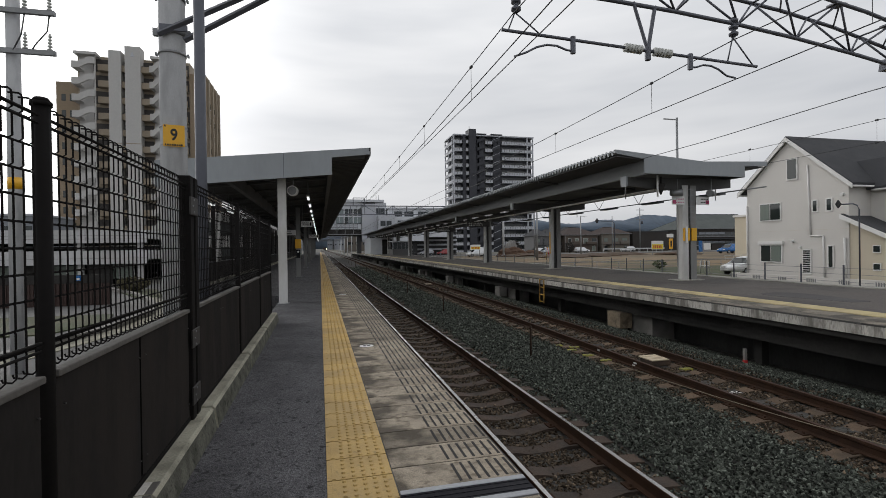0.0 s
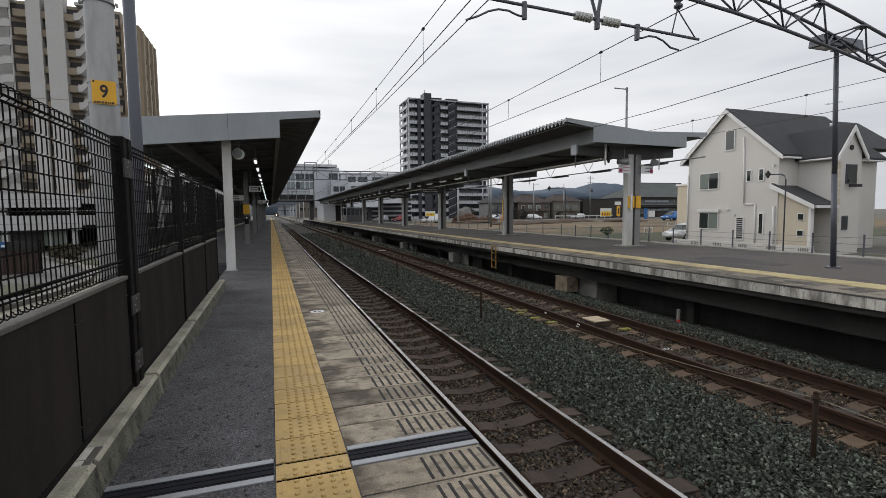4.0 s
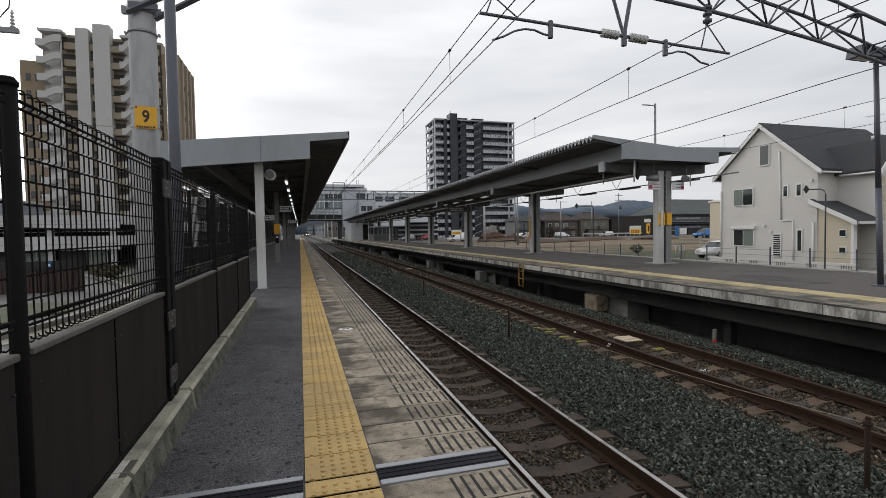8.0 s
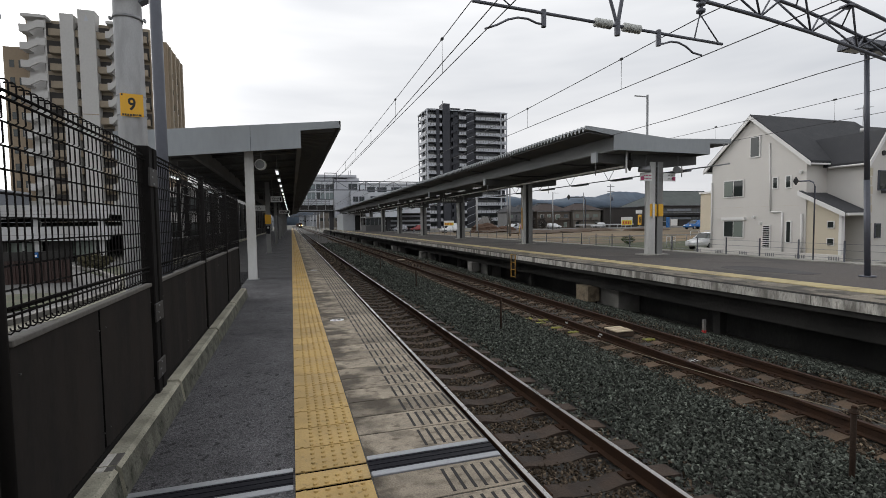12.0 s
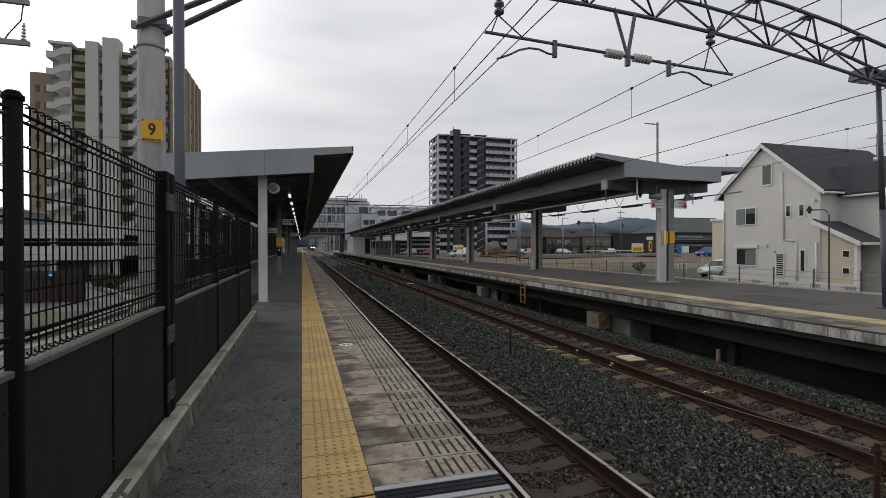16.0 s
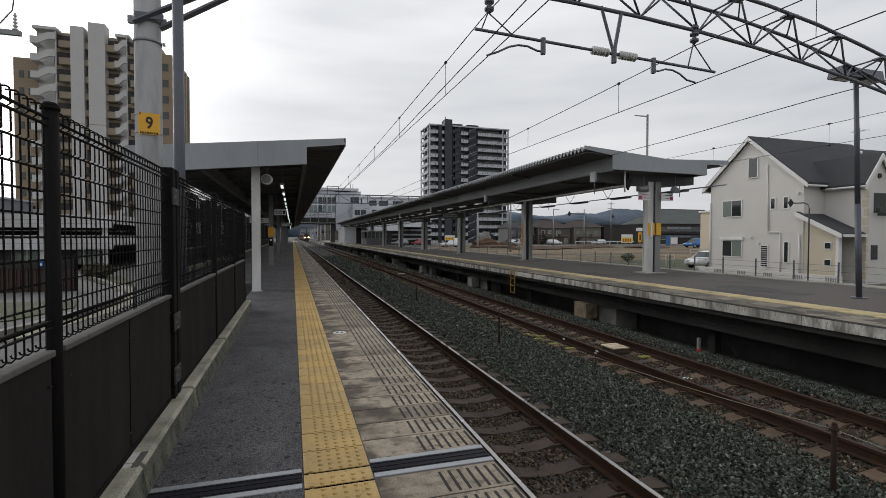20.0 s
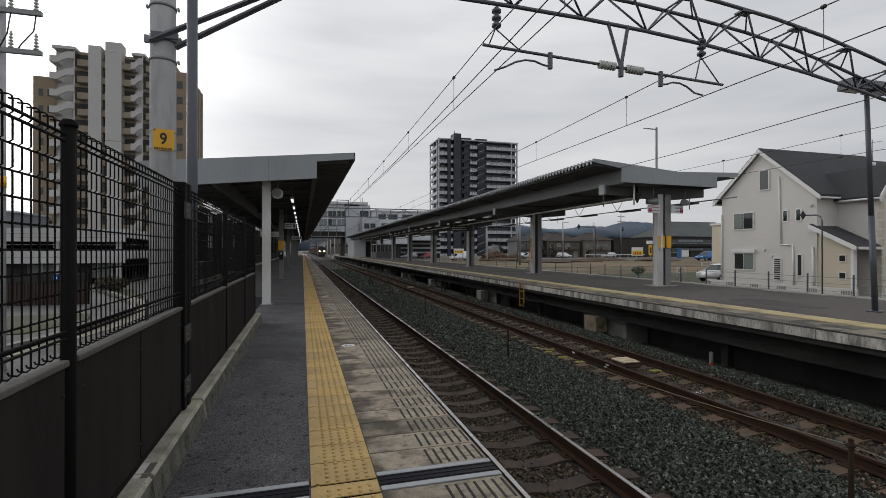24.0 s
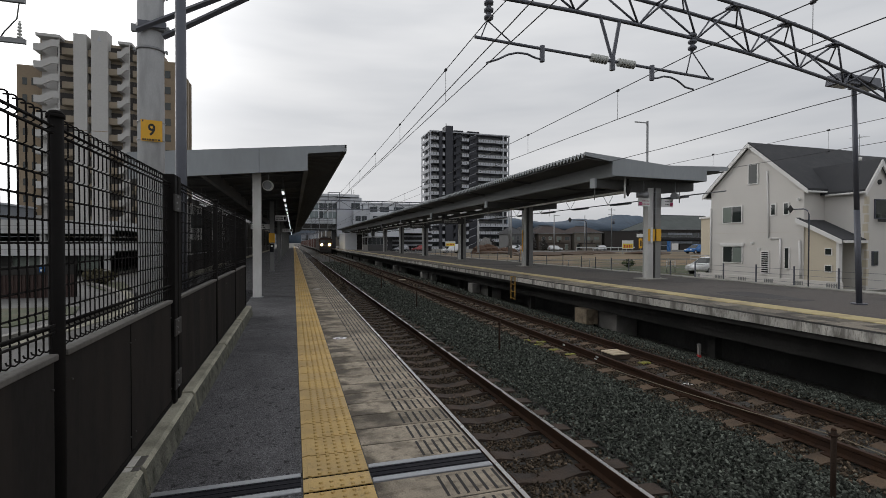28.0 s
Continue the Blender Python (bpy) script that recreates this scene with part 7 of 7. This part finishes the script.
        part("frame_post", bx(13.1 + 0.72 * k, 13.16 + 0.72 * k, 81.98, 82.06, 1.1, 2.4), ALU, w)
    part("roof", bx(12.3, 15.4, 81.8, 88.2, 2.4, 2.55), STATION, w)


def far_portals():
    # flat lattice beam before the station
    y, z0, z1 = 88.0, 7.62, 9.2
    t = thing("catenary_beam", (15, y, z0), "flat dark lattice catenary beam before the station", "catenary beam", "catenary beams")
    for z in (z0, z1):
        part("chord", bx(-6.0, 36.0, y - 0.09, y + 0.09, z - 0.09, z + 0.09), TRUSS, t)
    xs = [-5.0 + 2.62 * k for k in range(16)]
    for k, x in enumerate(xs):
        part("upright", bx(x - 0.06, x + 0.06, y - 0.06, y + 0.06, z0 + 0.09, z1 - 0.09), TRUSS, t)
        if k + 1 < len(xs):
            a, b = (z0, z1) if k % 2 == 0 else (z1, z0)
            part("brace", rod(B(), (x, y, a), (xs[k + 1], y, b), 0.05, 6), TRUSS, t)
    bm = B()
    for x in (6.0, 8.07):
        box(bm, x - 0.07, x + 0.07, y - 0.07, y + 0.07, z1 + 0.09, 10.6)
    box(bm, 5.93, 8.14, y - 0.07, y + 0.07, 10.6, 10.72)
    part("top_frame", bm, TRUSS, t)
    for x in (-5.6, 35.5):
        part("mast", rod(B(), (x, y, -1.6), (x, y, z1 + 1.2), 0.22, 16, 0.18), POLEC, t)
    for y in (150.0, 178.0, 205.0, 232.0, 260.0, 300.0):
        portal(y, -6.0, 12.0, lambda x: 5.4, 0.9, 0.9, 3.0, "dark lattice catenary beam far along the line", (-5.6, 11.2), 0.09, 0.05)


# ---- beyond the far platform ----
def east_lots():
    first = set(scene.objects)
    tagged(part("field", prism(B(), [(36.5, -1.02), (45, TOWN_Z + 0.04), (100, TOWN_Z + 0.04), (100, -1.1), (36.5, -1.3)], "x", 19, 130), FIELD), "bare brown field with dry grass", "field", kind="structure")
    tagged(part("road", bx(22, 200, 103, 116, TOWN_Z, TOWN_Z + 0.05), ROAD), "grey asphalt street behind the field", "road", kind="structure")
    tagged(part("grass_verge", prism(B(), [(26, -1.14), (31, -1.14), (38.5, -0.93), (38.5, -1.2), (31, -1.4), (26, -1.4)], "x", 17.5, 70), GRASS), "patch of green grass beside the field", "grass", kind="stuff")

    def block(name, label, x0, x1, y0, y1, h, wall, roof, pitch, rows, cols, eave=0.5):
        t = thing(name, ((x0 + x1) / 2, (y0 + y1) / 2, LAND_Z), label, "house" if name == "house" else "building", "street buildings")
        z = LAND_Z + h
        part("wall", bx(x0, x1, y0, y1, LAND_Z, z), wall, t)
        if pitch:
            my = (y0 + y1) / 2
            bm = prism(B(), [(y0 - eave, z - 0.1), (my, z + pitch), (y1 + eave, z - 0.1), (y1 + eave, z - 0.3), (y0 - eave, z - 0.3)], "x", x0 - eave, x1 + eave)
            inset = min(0.38 * (x1 - x0), 0.5 * (y1 - y0))
            for v in bm.verts:
                if v.co.z > z:
                    v.co.x += inset if v.co.x < (x0 + x1) / 2 else -inset
            part("roof", bm, roof, t)
            part("ridge_cap", rod(B(), (x0 - eave + inset, my, z + pitch), (x1 + eave - inset, my, z + pitch), 0.16, 8), SHINGLE, t)
            part("eaves_gutter", bx(x0 - eave, x1 + eave, y0 - eave - 0.12, y0 - eave, z - 0.3, z - 0.16), GALV, t)
            part("porch", bx(x0 + 0.2 * (x1 - x0), x0 + 0.6 * (x1 - x0), y0 - 1.4, y0, LAND_Z, LAND_Z + 2.4), wall, t)
            part("porch_roof", bx(x0 + 0.15 * (x1 - x0), x0 + 0.65 * (x1 - x0), y0 - 1.8, y0, LAND_Z + 2.4, LAND_Z + 2.65), roof, t)
        else:
            part("roof", bx(x0 - 0.2, x1 + 0.2, y0 - 0.2, y1 + 0.2, z, z + 0.3), roof, t)
        rng = random.Random(int(x0 * 7 + y0))
        for r in range(rows):
            for c in range(cols):
                w = (x1 - x0) / cols
                wide = rng.choice((0.25, 0.4, 0.55, 0.55))
                a = x0 + w * (c + rng.uniform(0.1, 0.85 - wide))
                low = rng.choice((0.3, 0.8, 1.1))
                zz = LAND_Z + low + 2.8 * r
                q = part("window", bx(a, a + w * wide, y0 - 0.05, y0 + 0.02, zz, LAND_Z + 2.15 + 2.8 * r), rng.choice((TRIM, LAMPGREY, LAMPGREY)), t)
                part("pane", bx(a + 0.06, a + w * wide - 0.06, y0 - 0.07, y0 - 0.04, zz + 0.06, LAND_Z + 2.09 + 2.8 * r), rng.choice((GLASS, GLASS, CURTAIN)), q)
        if pitch and rows > 1:
            part("floor_band", bx(x0 - 0.04, x1 + 0.04, y0 - 0.04, y0, LAND_Z + 2.62, LAND_Z + 2.78), roof, t)
            u = x0 + 0.62 * (x1 - x0)
            bal = part("balcony", bx(u, u + 0.3 * (x1 - x0), y0 - 1.0, y0, LAND_Z + 2.8, LAND_Z + 3.7), TOWERL if wall is TANW else wall, t)
            part("balcony_top", bx(u - 0.05, u + 0.3 * (x1 - x0) + 0.05, y0 - 1.05, y0, LAND_Z + 3.7, LAND_Z + 3.76), GALV, bal)
            for k in range(3):
                part("downpipe", rod(B(), (x0 + 0.2 + k * 0.48 * (x1 - x0), y0 - 0.08, LAND_Z), (x0 + 0.2 + k * 0.48 * (x1 - x0), y0 - 0.08, z - 0.2), 0.06, 6), GALV, t)
        return t
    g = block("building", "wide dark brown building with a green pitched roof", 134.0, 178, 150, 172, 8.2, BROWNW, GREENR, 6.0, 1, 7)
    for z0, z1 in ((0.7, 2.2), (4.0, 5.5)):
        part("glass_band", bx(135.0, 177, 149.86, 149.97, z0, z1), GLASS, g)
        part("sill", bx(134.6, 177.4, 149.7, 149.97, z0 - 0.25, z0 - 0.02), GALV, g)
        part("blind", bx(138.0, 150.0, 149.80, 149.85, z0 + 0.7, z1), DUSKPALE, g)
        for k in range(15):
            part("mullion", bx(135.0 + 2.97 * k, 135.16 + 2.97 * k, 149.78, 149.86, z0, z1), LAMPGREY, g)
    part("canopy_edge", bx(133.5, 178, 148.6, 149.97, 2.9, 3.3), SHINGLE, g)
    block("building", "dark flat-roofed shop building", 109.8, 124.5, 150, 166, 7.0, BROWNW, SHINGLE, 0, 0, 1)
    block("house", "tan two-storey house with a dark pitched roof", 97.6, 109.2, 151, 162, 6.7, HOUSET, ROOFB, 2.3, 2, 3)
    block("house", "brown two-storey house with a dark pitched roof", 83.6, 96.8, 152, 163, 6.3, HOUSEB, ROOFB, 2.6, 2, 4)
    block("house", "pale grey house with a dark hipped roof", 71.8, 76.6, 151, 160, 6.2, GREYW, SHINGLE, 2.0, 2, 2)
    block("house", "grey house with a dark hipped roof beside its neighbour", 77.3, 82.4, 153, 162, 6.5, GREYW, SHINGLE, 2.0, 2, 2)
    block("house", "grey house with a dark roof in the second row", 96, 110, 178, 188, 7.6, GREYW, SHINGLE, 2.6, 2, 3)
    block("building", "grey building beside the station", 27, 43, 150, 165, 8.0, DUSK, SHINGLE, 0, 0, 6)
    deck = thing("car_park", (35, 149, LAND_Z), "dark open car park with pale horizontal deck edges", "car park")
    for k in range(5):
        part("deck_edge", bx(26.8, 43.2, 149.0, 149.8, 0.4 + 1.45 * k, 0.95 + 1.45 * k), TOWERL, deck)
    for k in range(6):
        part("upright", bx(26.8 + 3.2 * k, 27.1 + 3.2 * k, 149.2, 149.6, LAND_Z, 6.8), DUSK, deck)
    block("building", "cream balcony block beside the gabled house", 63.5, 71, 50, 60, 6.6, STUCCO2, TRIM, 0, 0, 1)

    for x, y, w, h, b, lab in ((76.8, 95.0, 3.2, 2.0, 0.1, "yellow and white roadside board on posts"), (35.8, 107.0, 2.5, 1.2, 0.6, "yellow and white roadside board near the station")):
        s = thing("billboard", (x, y, LAND_Z), lab, "billboard", "roadside boards")
        part("board", bx(x - w / 2, x + w / 2, y, y + 0.08, b, b + h), SIGNW, s)
        part("yellow_field", bx(x - w / 2 + 0.1, x + w / 2 - 0.1, y - 0.01, y, b + 0.1, b + h * 0.62), BOARDY, s)
        bm = B()
        for k in range(5):
            box(bm, x - w * 0.36 + k * w * 0.15, x - w * 0.27 + k * w * 0.15, y - 0.02, y - 0.012, b + 0.25, b + h * 0.48)
        part("print", bm, RED, s)
        for sx in (-1, 1):
            part("post", bx(x + sx * w * 0.42 - 0.06, x + sx * w * 0.42 + 0.06, y + 0.08, y + 0.2, LAND_Z, b + h), GALV, s)
    s = thing("shop_sign", (80.5, 95, LAND_Z), "tall yellow shop sign on a post", "sign")
    part("panel", bx(80.1, 81.0, 95, 95.2, 0.2, 2.6), SIGNY, s)
    part("print", bx(80.35, 80.75, 94.97, 95.0, 0.7, 2.1), BLACK, s)
    part("upper_panel", bx(79.5, 81.2, 95, 95.2, 2.9, 3.7), SIGNW, s)
    part("post", bx(80.5, 80.7, 95.05, 95.15, LAND_Z, 3.9), GALV, s)
    s = thing("notice_board", (90, 95, LAND_Z), "blue and white notice boards in the field", "notice")
    part("panel", bx(88.4, 89.4, 95, 95.1, -0.6, 2.0), CARB, s)
    part("panel", bx(89.8, 91.8, 95, 95.1, -0.2, 1.4), SIGNW, s)
    part("post", bx(89.5, 89.7, 95.02, 95.1, LAND_Z, 1.8), GALV, s)

    for k in range(7):
        x = 92.0 + 3.4 * k
        g = thing("guard_rail", (x, 141.0, LAND_Z), "low white guard rail along the street", "guard rail", "street guard rails")
        part("post", bx(x, x + 0.14, 141.0, 141.14, LAND_Z, 0.1), RAILW, g)
        part("rail", bx(x, x + 3.4, 140.94, 141.0, -0.25, 0.1), RAILW, g)
    # poles
    for x, y, h, arm in ((35.6, 39.5, 14.3, -1.6), (30.5, 62.0, 7.5, 0), (46.0, 96.0, 9.5, -1.8), (62.0, 104.0, 8.5, 1.6), (96.0, 142.0, 11.0, 0)):
        p = thing("street_pole", (x, y, LAND_Z), "tall slim grey street pole", "pole", "street poles")
        part("shaft", rod(B(), (x, y, LAND_Z), (x, y, h), 0.16, 12, 0.11), GALV, p)
        if arm:
            part("arm", bx(min(x, x + arm), max(x, x + arm), y - 0.05, y + 0.05, h - 0.25, h - 0.15), GALV, p)
    q = thing("utility_pole", (112.0, 150.0, LAND_Z), "far concrete utility pole with crossarms behind the shop", "utility pole")
    part("shaft", rod(B(), (112, 149, LAND_Z), (112, 149, 14.5), 0.2, 10, 0.14), GALV, q)
    for z in (13.6, 11.8, 10.2):
        part("crossarm", bx(110.6, 113.6, 148.9, 149.1, z, z + 0.2), GALV, q)
    part("transformer", rod(B(), (112.6, 148.7, 8.6), (112.6, 148.7, 9.8), 0.4, 12), LAMPGREY, q)
    p = thing("signal_mast", (58.0, 84.0, LAND_Z), "hooked dark pole with a diamond warning plate", "sign pole")
    part("pole", line(B(), [(58, 84, LAND_Z), (58, 84, 5.6), (57.6, 84, 6.1), (54.0, 84, 6.2)], 0.09, 8), LAMPGREY, p)
    part("diamond", prism(B(), [(53.58, 6.2), (54.0, 6.75), (54.42, 6.2), (54.0, 5.65)], "y", 83.9, 84.0), BLACK, p)
    # low rail along the field
    for k in range(22):
        x, y = 18.5 + 2.4 * k, 38.7
        f = thing("field_rail", (x, y, -0.95), "low pale pipe rail along the field", "fence", "field rails")
        part("post", rod(B(), (x, y, -1.1), (x, y, -0.2), 0.03, 6), GALV, f)
        part("rail", rod(B(), (x, y, -0.25), (x + 2.4, y, -0.25), 0.022, 6), GALV, f)
    rng = np.random.default_rng(4)
    for x, y, r in ((31.2, 36.8, 0.62), (33.4, 36.2, 0.42)):
        LZ = -1.0
        s = thing("shrub", (x, y, LZ), "small round green shrub beside the field", "shrub", "field shrubs")
        shrub_mesh(s, (x, y, LZ), r, r * 1.2, 240, rng)
    for x, y, r, h in ((74, 140, 2.2, 4.5), (80, 142, 1.6, 4.0), (60, 140, 1.8, 4.2), (47, 140, 1.6, 3.4)):
        s = thing("tree", (x, y, LAND_Z), "small bare brownish street tree", "tree", "street trees")
        shrub_mesh(s, (x, y, LAND_Z), r, h, 420, rng, BROWNW)
    for x, y, r, h, m, lab in ((46.2, 110, 1.7, 3.3, ROCK, "pale rubble pile behind the field"), (45.2, 107, 3.9, 1.5, REDSOIL, "red-brown soil heap beside the field"), (50.8, 107.5, 2.6, 0.8, REDSOIL, "low red-brown soil heap beside the field")):
        h0 = thing("spoil_heap", (x, y, LAND_Z), lab, "spoil heap", "spoil heaps")
        bm = B()
        bmesh.ops.create_icosphere(bm, subdivisions=4, radius=1.0)
        for v in bm.verts:
            k = 1 + 0.22 * noise.noise(v.co * 2.4 + Vector((x, y, 0))) + 0.10 * noise.noise(v.co * 7.0)
            v.co = Vector((x + v.co.x * r * k, y + v.co.y * r * 0.6 * k, LAND_Z + 0.35 + max(-0.3, v.co.z) * (h + 0.4) * k))
        part("mound", bm, m, h0)
    tri = thing("survey_tripod", (32.6, 63.0, -0.9), "yellow and red survey tripod standing on the field edge", "tripod")
    for dx, dy, m in ((-0.38, -0.2, LADDERY), (0.38, -0.2, RED), (0.0, 0.4, LADDERY)):
        part("leg", rod(B(), (32.6 + dx, 63.0 + dy, -0.95), (32.6, 63.0, 1.0), 0.05, 6, 0.035), m, tri)
    part("head", rod(B(), (32.6, 63.0, 0.98), (32.6, 63.0, 1.14), 0.12, 10), LADDERY, tri)
    for x, y, w in ((47.6, 45.8, 2.6), (50.5, 46.4, 2.6), (30.9, 31.4, 0.9)):
        g = thing("pipe_barrier", (x, y, -0.95), "low white pipe barrier beside the field", "barrier", "pipe barriers")
        for u in (0.0, 0.5 * w, w):
            part("post", rod(B(), (x + u, y, -1.1), (x + u, y, -0.1), 0.035, 8), RAILW, g)
        for z in (-0.12, -0.5):
            part("pipe", rod(B(), (x, y, z), (x + w, y, z), 0.03, 8), RAILW, g)
    for x, y, r in ((49, 88, 6.0), (58, 92, 7.0), (70, 100, 8.0), (47, 104, 6.0), (80, 92, 6.0)):
        m = thing("soil_heap", (x, y, LAND_Z), "low heap of dark brown soil in the field", "soil heap", "soil heaps")
        bm = B()
        bmesh.ops.create_icosphere(bm, subdivisions=3, radius=1.0)
        for v in bm.verts:
            k = 1 + 0.25 * noise.noise(v.co * 2.1 + Vector((x, y, 0)))
            v.co = Vector((x + v.co.x * r * k, y + v.co.y * r * 0.6 * k, LAND_Z + v.co.z * 0.75 * k))
        part("mound", bm, SOIL, m)
    car(33.5, 29.3, 10, CARW, "white car parked beside the cream house")
    # blue car enlarged to fit its size in the camera's view
    car(97.6, 95, 5, CARB, "blue car parked beside the field", 1.25, 0.15)
    car(84.4, 142, 180, CARW, "white car on the street behind the field", 1.0, 0.1)
    car(104.0, 145, 0, CARW, "white car parked before the houses", 1.0, 0.1)
    car(66, 138, 8, CARW, "white car parked near the station", 1.0, 0.1)
    car(58, 142, 0, CARD, "black car parked near the station", 1.0, 0.2)
    car(37, 141, 0, CARR, "dull red car parked near the station", 1.0, 0.2)
    car(37.6, 111.5, 4, CARW, "white van parked below the yellow roadside board", 1.05, 0.45)
    car(64.5, 128, 5, CARG, "pale silver car parked beyond the soil heaps", 1.0, 0.1)
    car(72, 144, 3, CARG, "silver car parked in the row", 1.0, 0.3)
    car(31.0, 141, 3, CARG, "silver van-shaped car parked near the station", 1.0, 0.3)
    # shrink the street towards the camera's eye, keeping its view; cars keep their size
    camera_eye = Vector((0, -2.7, 1.39))
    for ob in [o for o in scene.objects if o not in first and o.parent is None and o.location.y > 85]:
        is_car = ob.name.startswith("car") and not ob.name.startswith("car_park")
        place = camera_eye + (ob.location - camera_eye) * 0.85
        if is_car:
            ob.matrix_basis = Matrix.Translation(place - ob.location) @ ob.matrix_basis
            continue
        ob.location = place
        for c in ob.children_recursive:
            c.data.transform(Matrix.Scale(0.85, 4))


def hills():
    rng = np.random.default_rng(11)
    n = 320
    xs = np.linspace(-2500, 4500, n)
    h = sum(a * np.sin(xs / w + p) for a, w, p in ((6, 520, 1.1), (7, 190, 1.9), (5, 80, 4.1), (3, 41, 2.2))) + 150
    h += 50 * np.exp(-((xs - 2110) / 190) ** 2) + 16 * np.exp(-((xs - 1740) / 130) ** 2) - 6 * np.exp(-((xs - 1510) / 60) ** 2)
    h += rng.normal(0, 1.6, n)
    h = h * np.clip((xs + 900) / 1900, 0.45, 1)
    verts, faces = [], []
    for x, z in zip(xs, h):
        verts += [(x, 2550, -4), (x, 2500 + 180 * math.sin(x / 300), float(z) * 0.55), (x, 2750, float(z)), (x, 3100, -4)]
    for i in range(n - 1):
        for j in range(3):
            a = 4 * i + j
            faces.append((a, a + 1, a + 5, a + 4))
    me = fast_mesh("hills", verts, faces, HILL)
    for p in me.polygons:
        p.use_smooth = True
    tagged(new("hills", me), "wooded hills along the horizon, tinted blue for haze", "hills", kind="structure")
    # far town at the end of the line
    rng = random.Random(9)
    for i in range(80):
        x = rng.uniform(-60, 60)
        y = rng.uniform(260, 900)
        if -22 < x < 13:
            continue
        w, h = rng.uniform(8, 18), rng.uniform(4, 9) + y * 0.012
        t = thing("building", (x, y, LAND_Z), "small pale building far along the line", "building", "distant town")
        part("wall", bx(x, x + w, y, y + 12, LAND_Z, h), (GREYW, TANW, DUSKPALE)[i % 3], t)
        part("roof", bx(x - 0.3, x + w + 0.3, y - 0.3, y + 12.3, h, h + 0.5), SHINGLE, t)
        for c in range(3):
            part("window", bx(x + w * (0.12 + 0.3 * c), x + w * (0.32 + 0.3 * c), y - 0.1, y, h * 0.4, h * 0.4 + 1.8), GLASS, t)


# ---- train ----
def train():
    x, z = TRACKS[1], RAIL_Z
    t = thing("freight_train", (0, 0, 0), "dark electric locomotive with lit headlights hauling red container wagons", "train")
    bm = prism(B(), [(-1.35, 0.9), (1.35, 0.9), (1.4, 1.5), (1.4, 3.1), (1.2, 3.55), (-1.2, 3.55), (-1.4, 3.1), (-1.4, 1.5)], "y", 0.35, 17.0)
    for v in bm.verts:
        if v.co.y < 1 and v.co.z > 2.0:
            v.co.y += 0.45
    part("loco_body", bm, LOCO, t, "red-brown locomotive body darkened for shade")
    part("cab_front", prism(B(), [(-1.32, 0.95), (1.32, 0.95), (1.34, 2.15), (-1.34, 2.15)], "y", 0.2, 0.36), LOCOG, t, "grey lower cab front")
    part("skirt", bx(-1.25, 1.25, 0.25, 0.8, 0.25, 0.9), LOCOG, t, bevel=0.03)
    for s in (-1, 1):
        part("windscreen", bx(s * 0.62 - 0.5, s * 0.62 + 0.5, 0.52, 0.78, 2.25, 3.0), GLASS, t)
        part("headlight", rod(B(), (s * 0.85, 0.10, 1.98), (s * 0.85, 0.36, 1.98), 0.22, 16), HEAD, t, "lit warm headlight")
        part("headlight_rim", rod(B(), (s * 0.85, 0.17, 1.98), (s * 0.85, 0.36, 1.98), 0.30, 16), HALO, t, "warm glowing disc for the headlight's halo")
    part("roof_gear", bx(-0.6, 0.6, 2, 15, 3.55, 3.85), LOCOG, t)
    bm = B()
    for a, b in (((-0.5, 3.0, 3.8), (-0.5, 4.2, 4.7)), ((0.5, 3.0, 3.8), (0.5, 4.2, 4.7)), ((-0.5, 4.2, 4.7), (-0.7, 3.4, 5.25)), ((0.5, 4.2, 4.7), (0.7, 3.4, 5.25)), ((-0.9, 3.4, 5.25), (0.9, 3.4, 5.25))):
        rod(bm, a, b, 0.03, 6)
    part("pantograph", bm, TRUSS, t)
    for y in (2.5, 5.0, 8.0, 11.0, 13.5):
        for s in (-1, 1):
            part("wheel", rod(B(), (s * 0.5, y, 0.55), (s * 0.62, y, 0.55), 0.55, 18), TYRE, t)
    part("underframe", bx(-1.1, 1.1, 1, 16.5, 0.55, 0.95), BLACK, t)
    for k in range(14):
        y = 18.0 + 20.4 * k
        w = part("wagon", bx(-1.25, 1.25, y, y + 19.6, 0.8, 1.05), BLACK, t, "flat container wagon")
        for j in range(5):
            part("container", bx(-1.22, 1.22, y + 0.15 + 3.9 * j, y + 3.85 + 3.9 * j, 1.06, 3.55), BOXRED if (k + j) % 4 else LOCOG, w, "reddish freight container")
        for yy in (2.5, 4.3, 15.3, 17.1):
            part("wheelset", rod(B(), (-0.62, y + yy, 0.43), (0.62, y + yy, 0.43), 0.43, 14), TYRE, w)
    t.matrix_basis = pose(x, 600, z)
    return t


house()
neighbour_house()
garden_wall()
dark_tower()
beige_tower()
parking_deck()
west_yard()
station()
far_portals()
east_lots()
hills()
TRAIN = train()


def motions():
    walk(TRAIN, [(t, pose(TRACKS[1], 108.0 + 18.0 * (28.0 - t), RAIL_Z)) for t in (0.0, 4.0, 8.0, 12.0, 16.0, 20.0, 24.0, 28.0)])


motions()
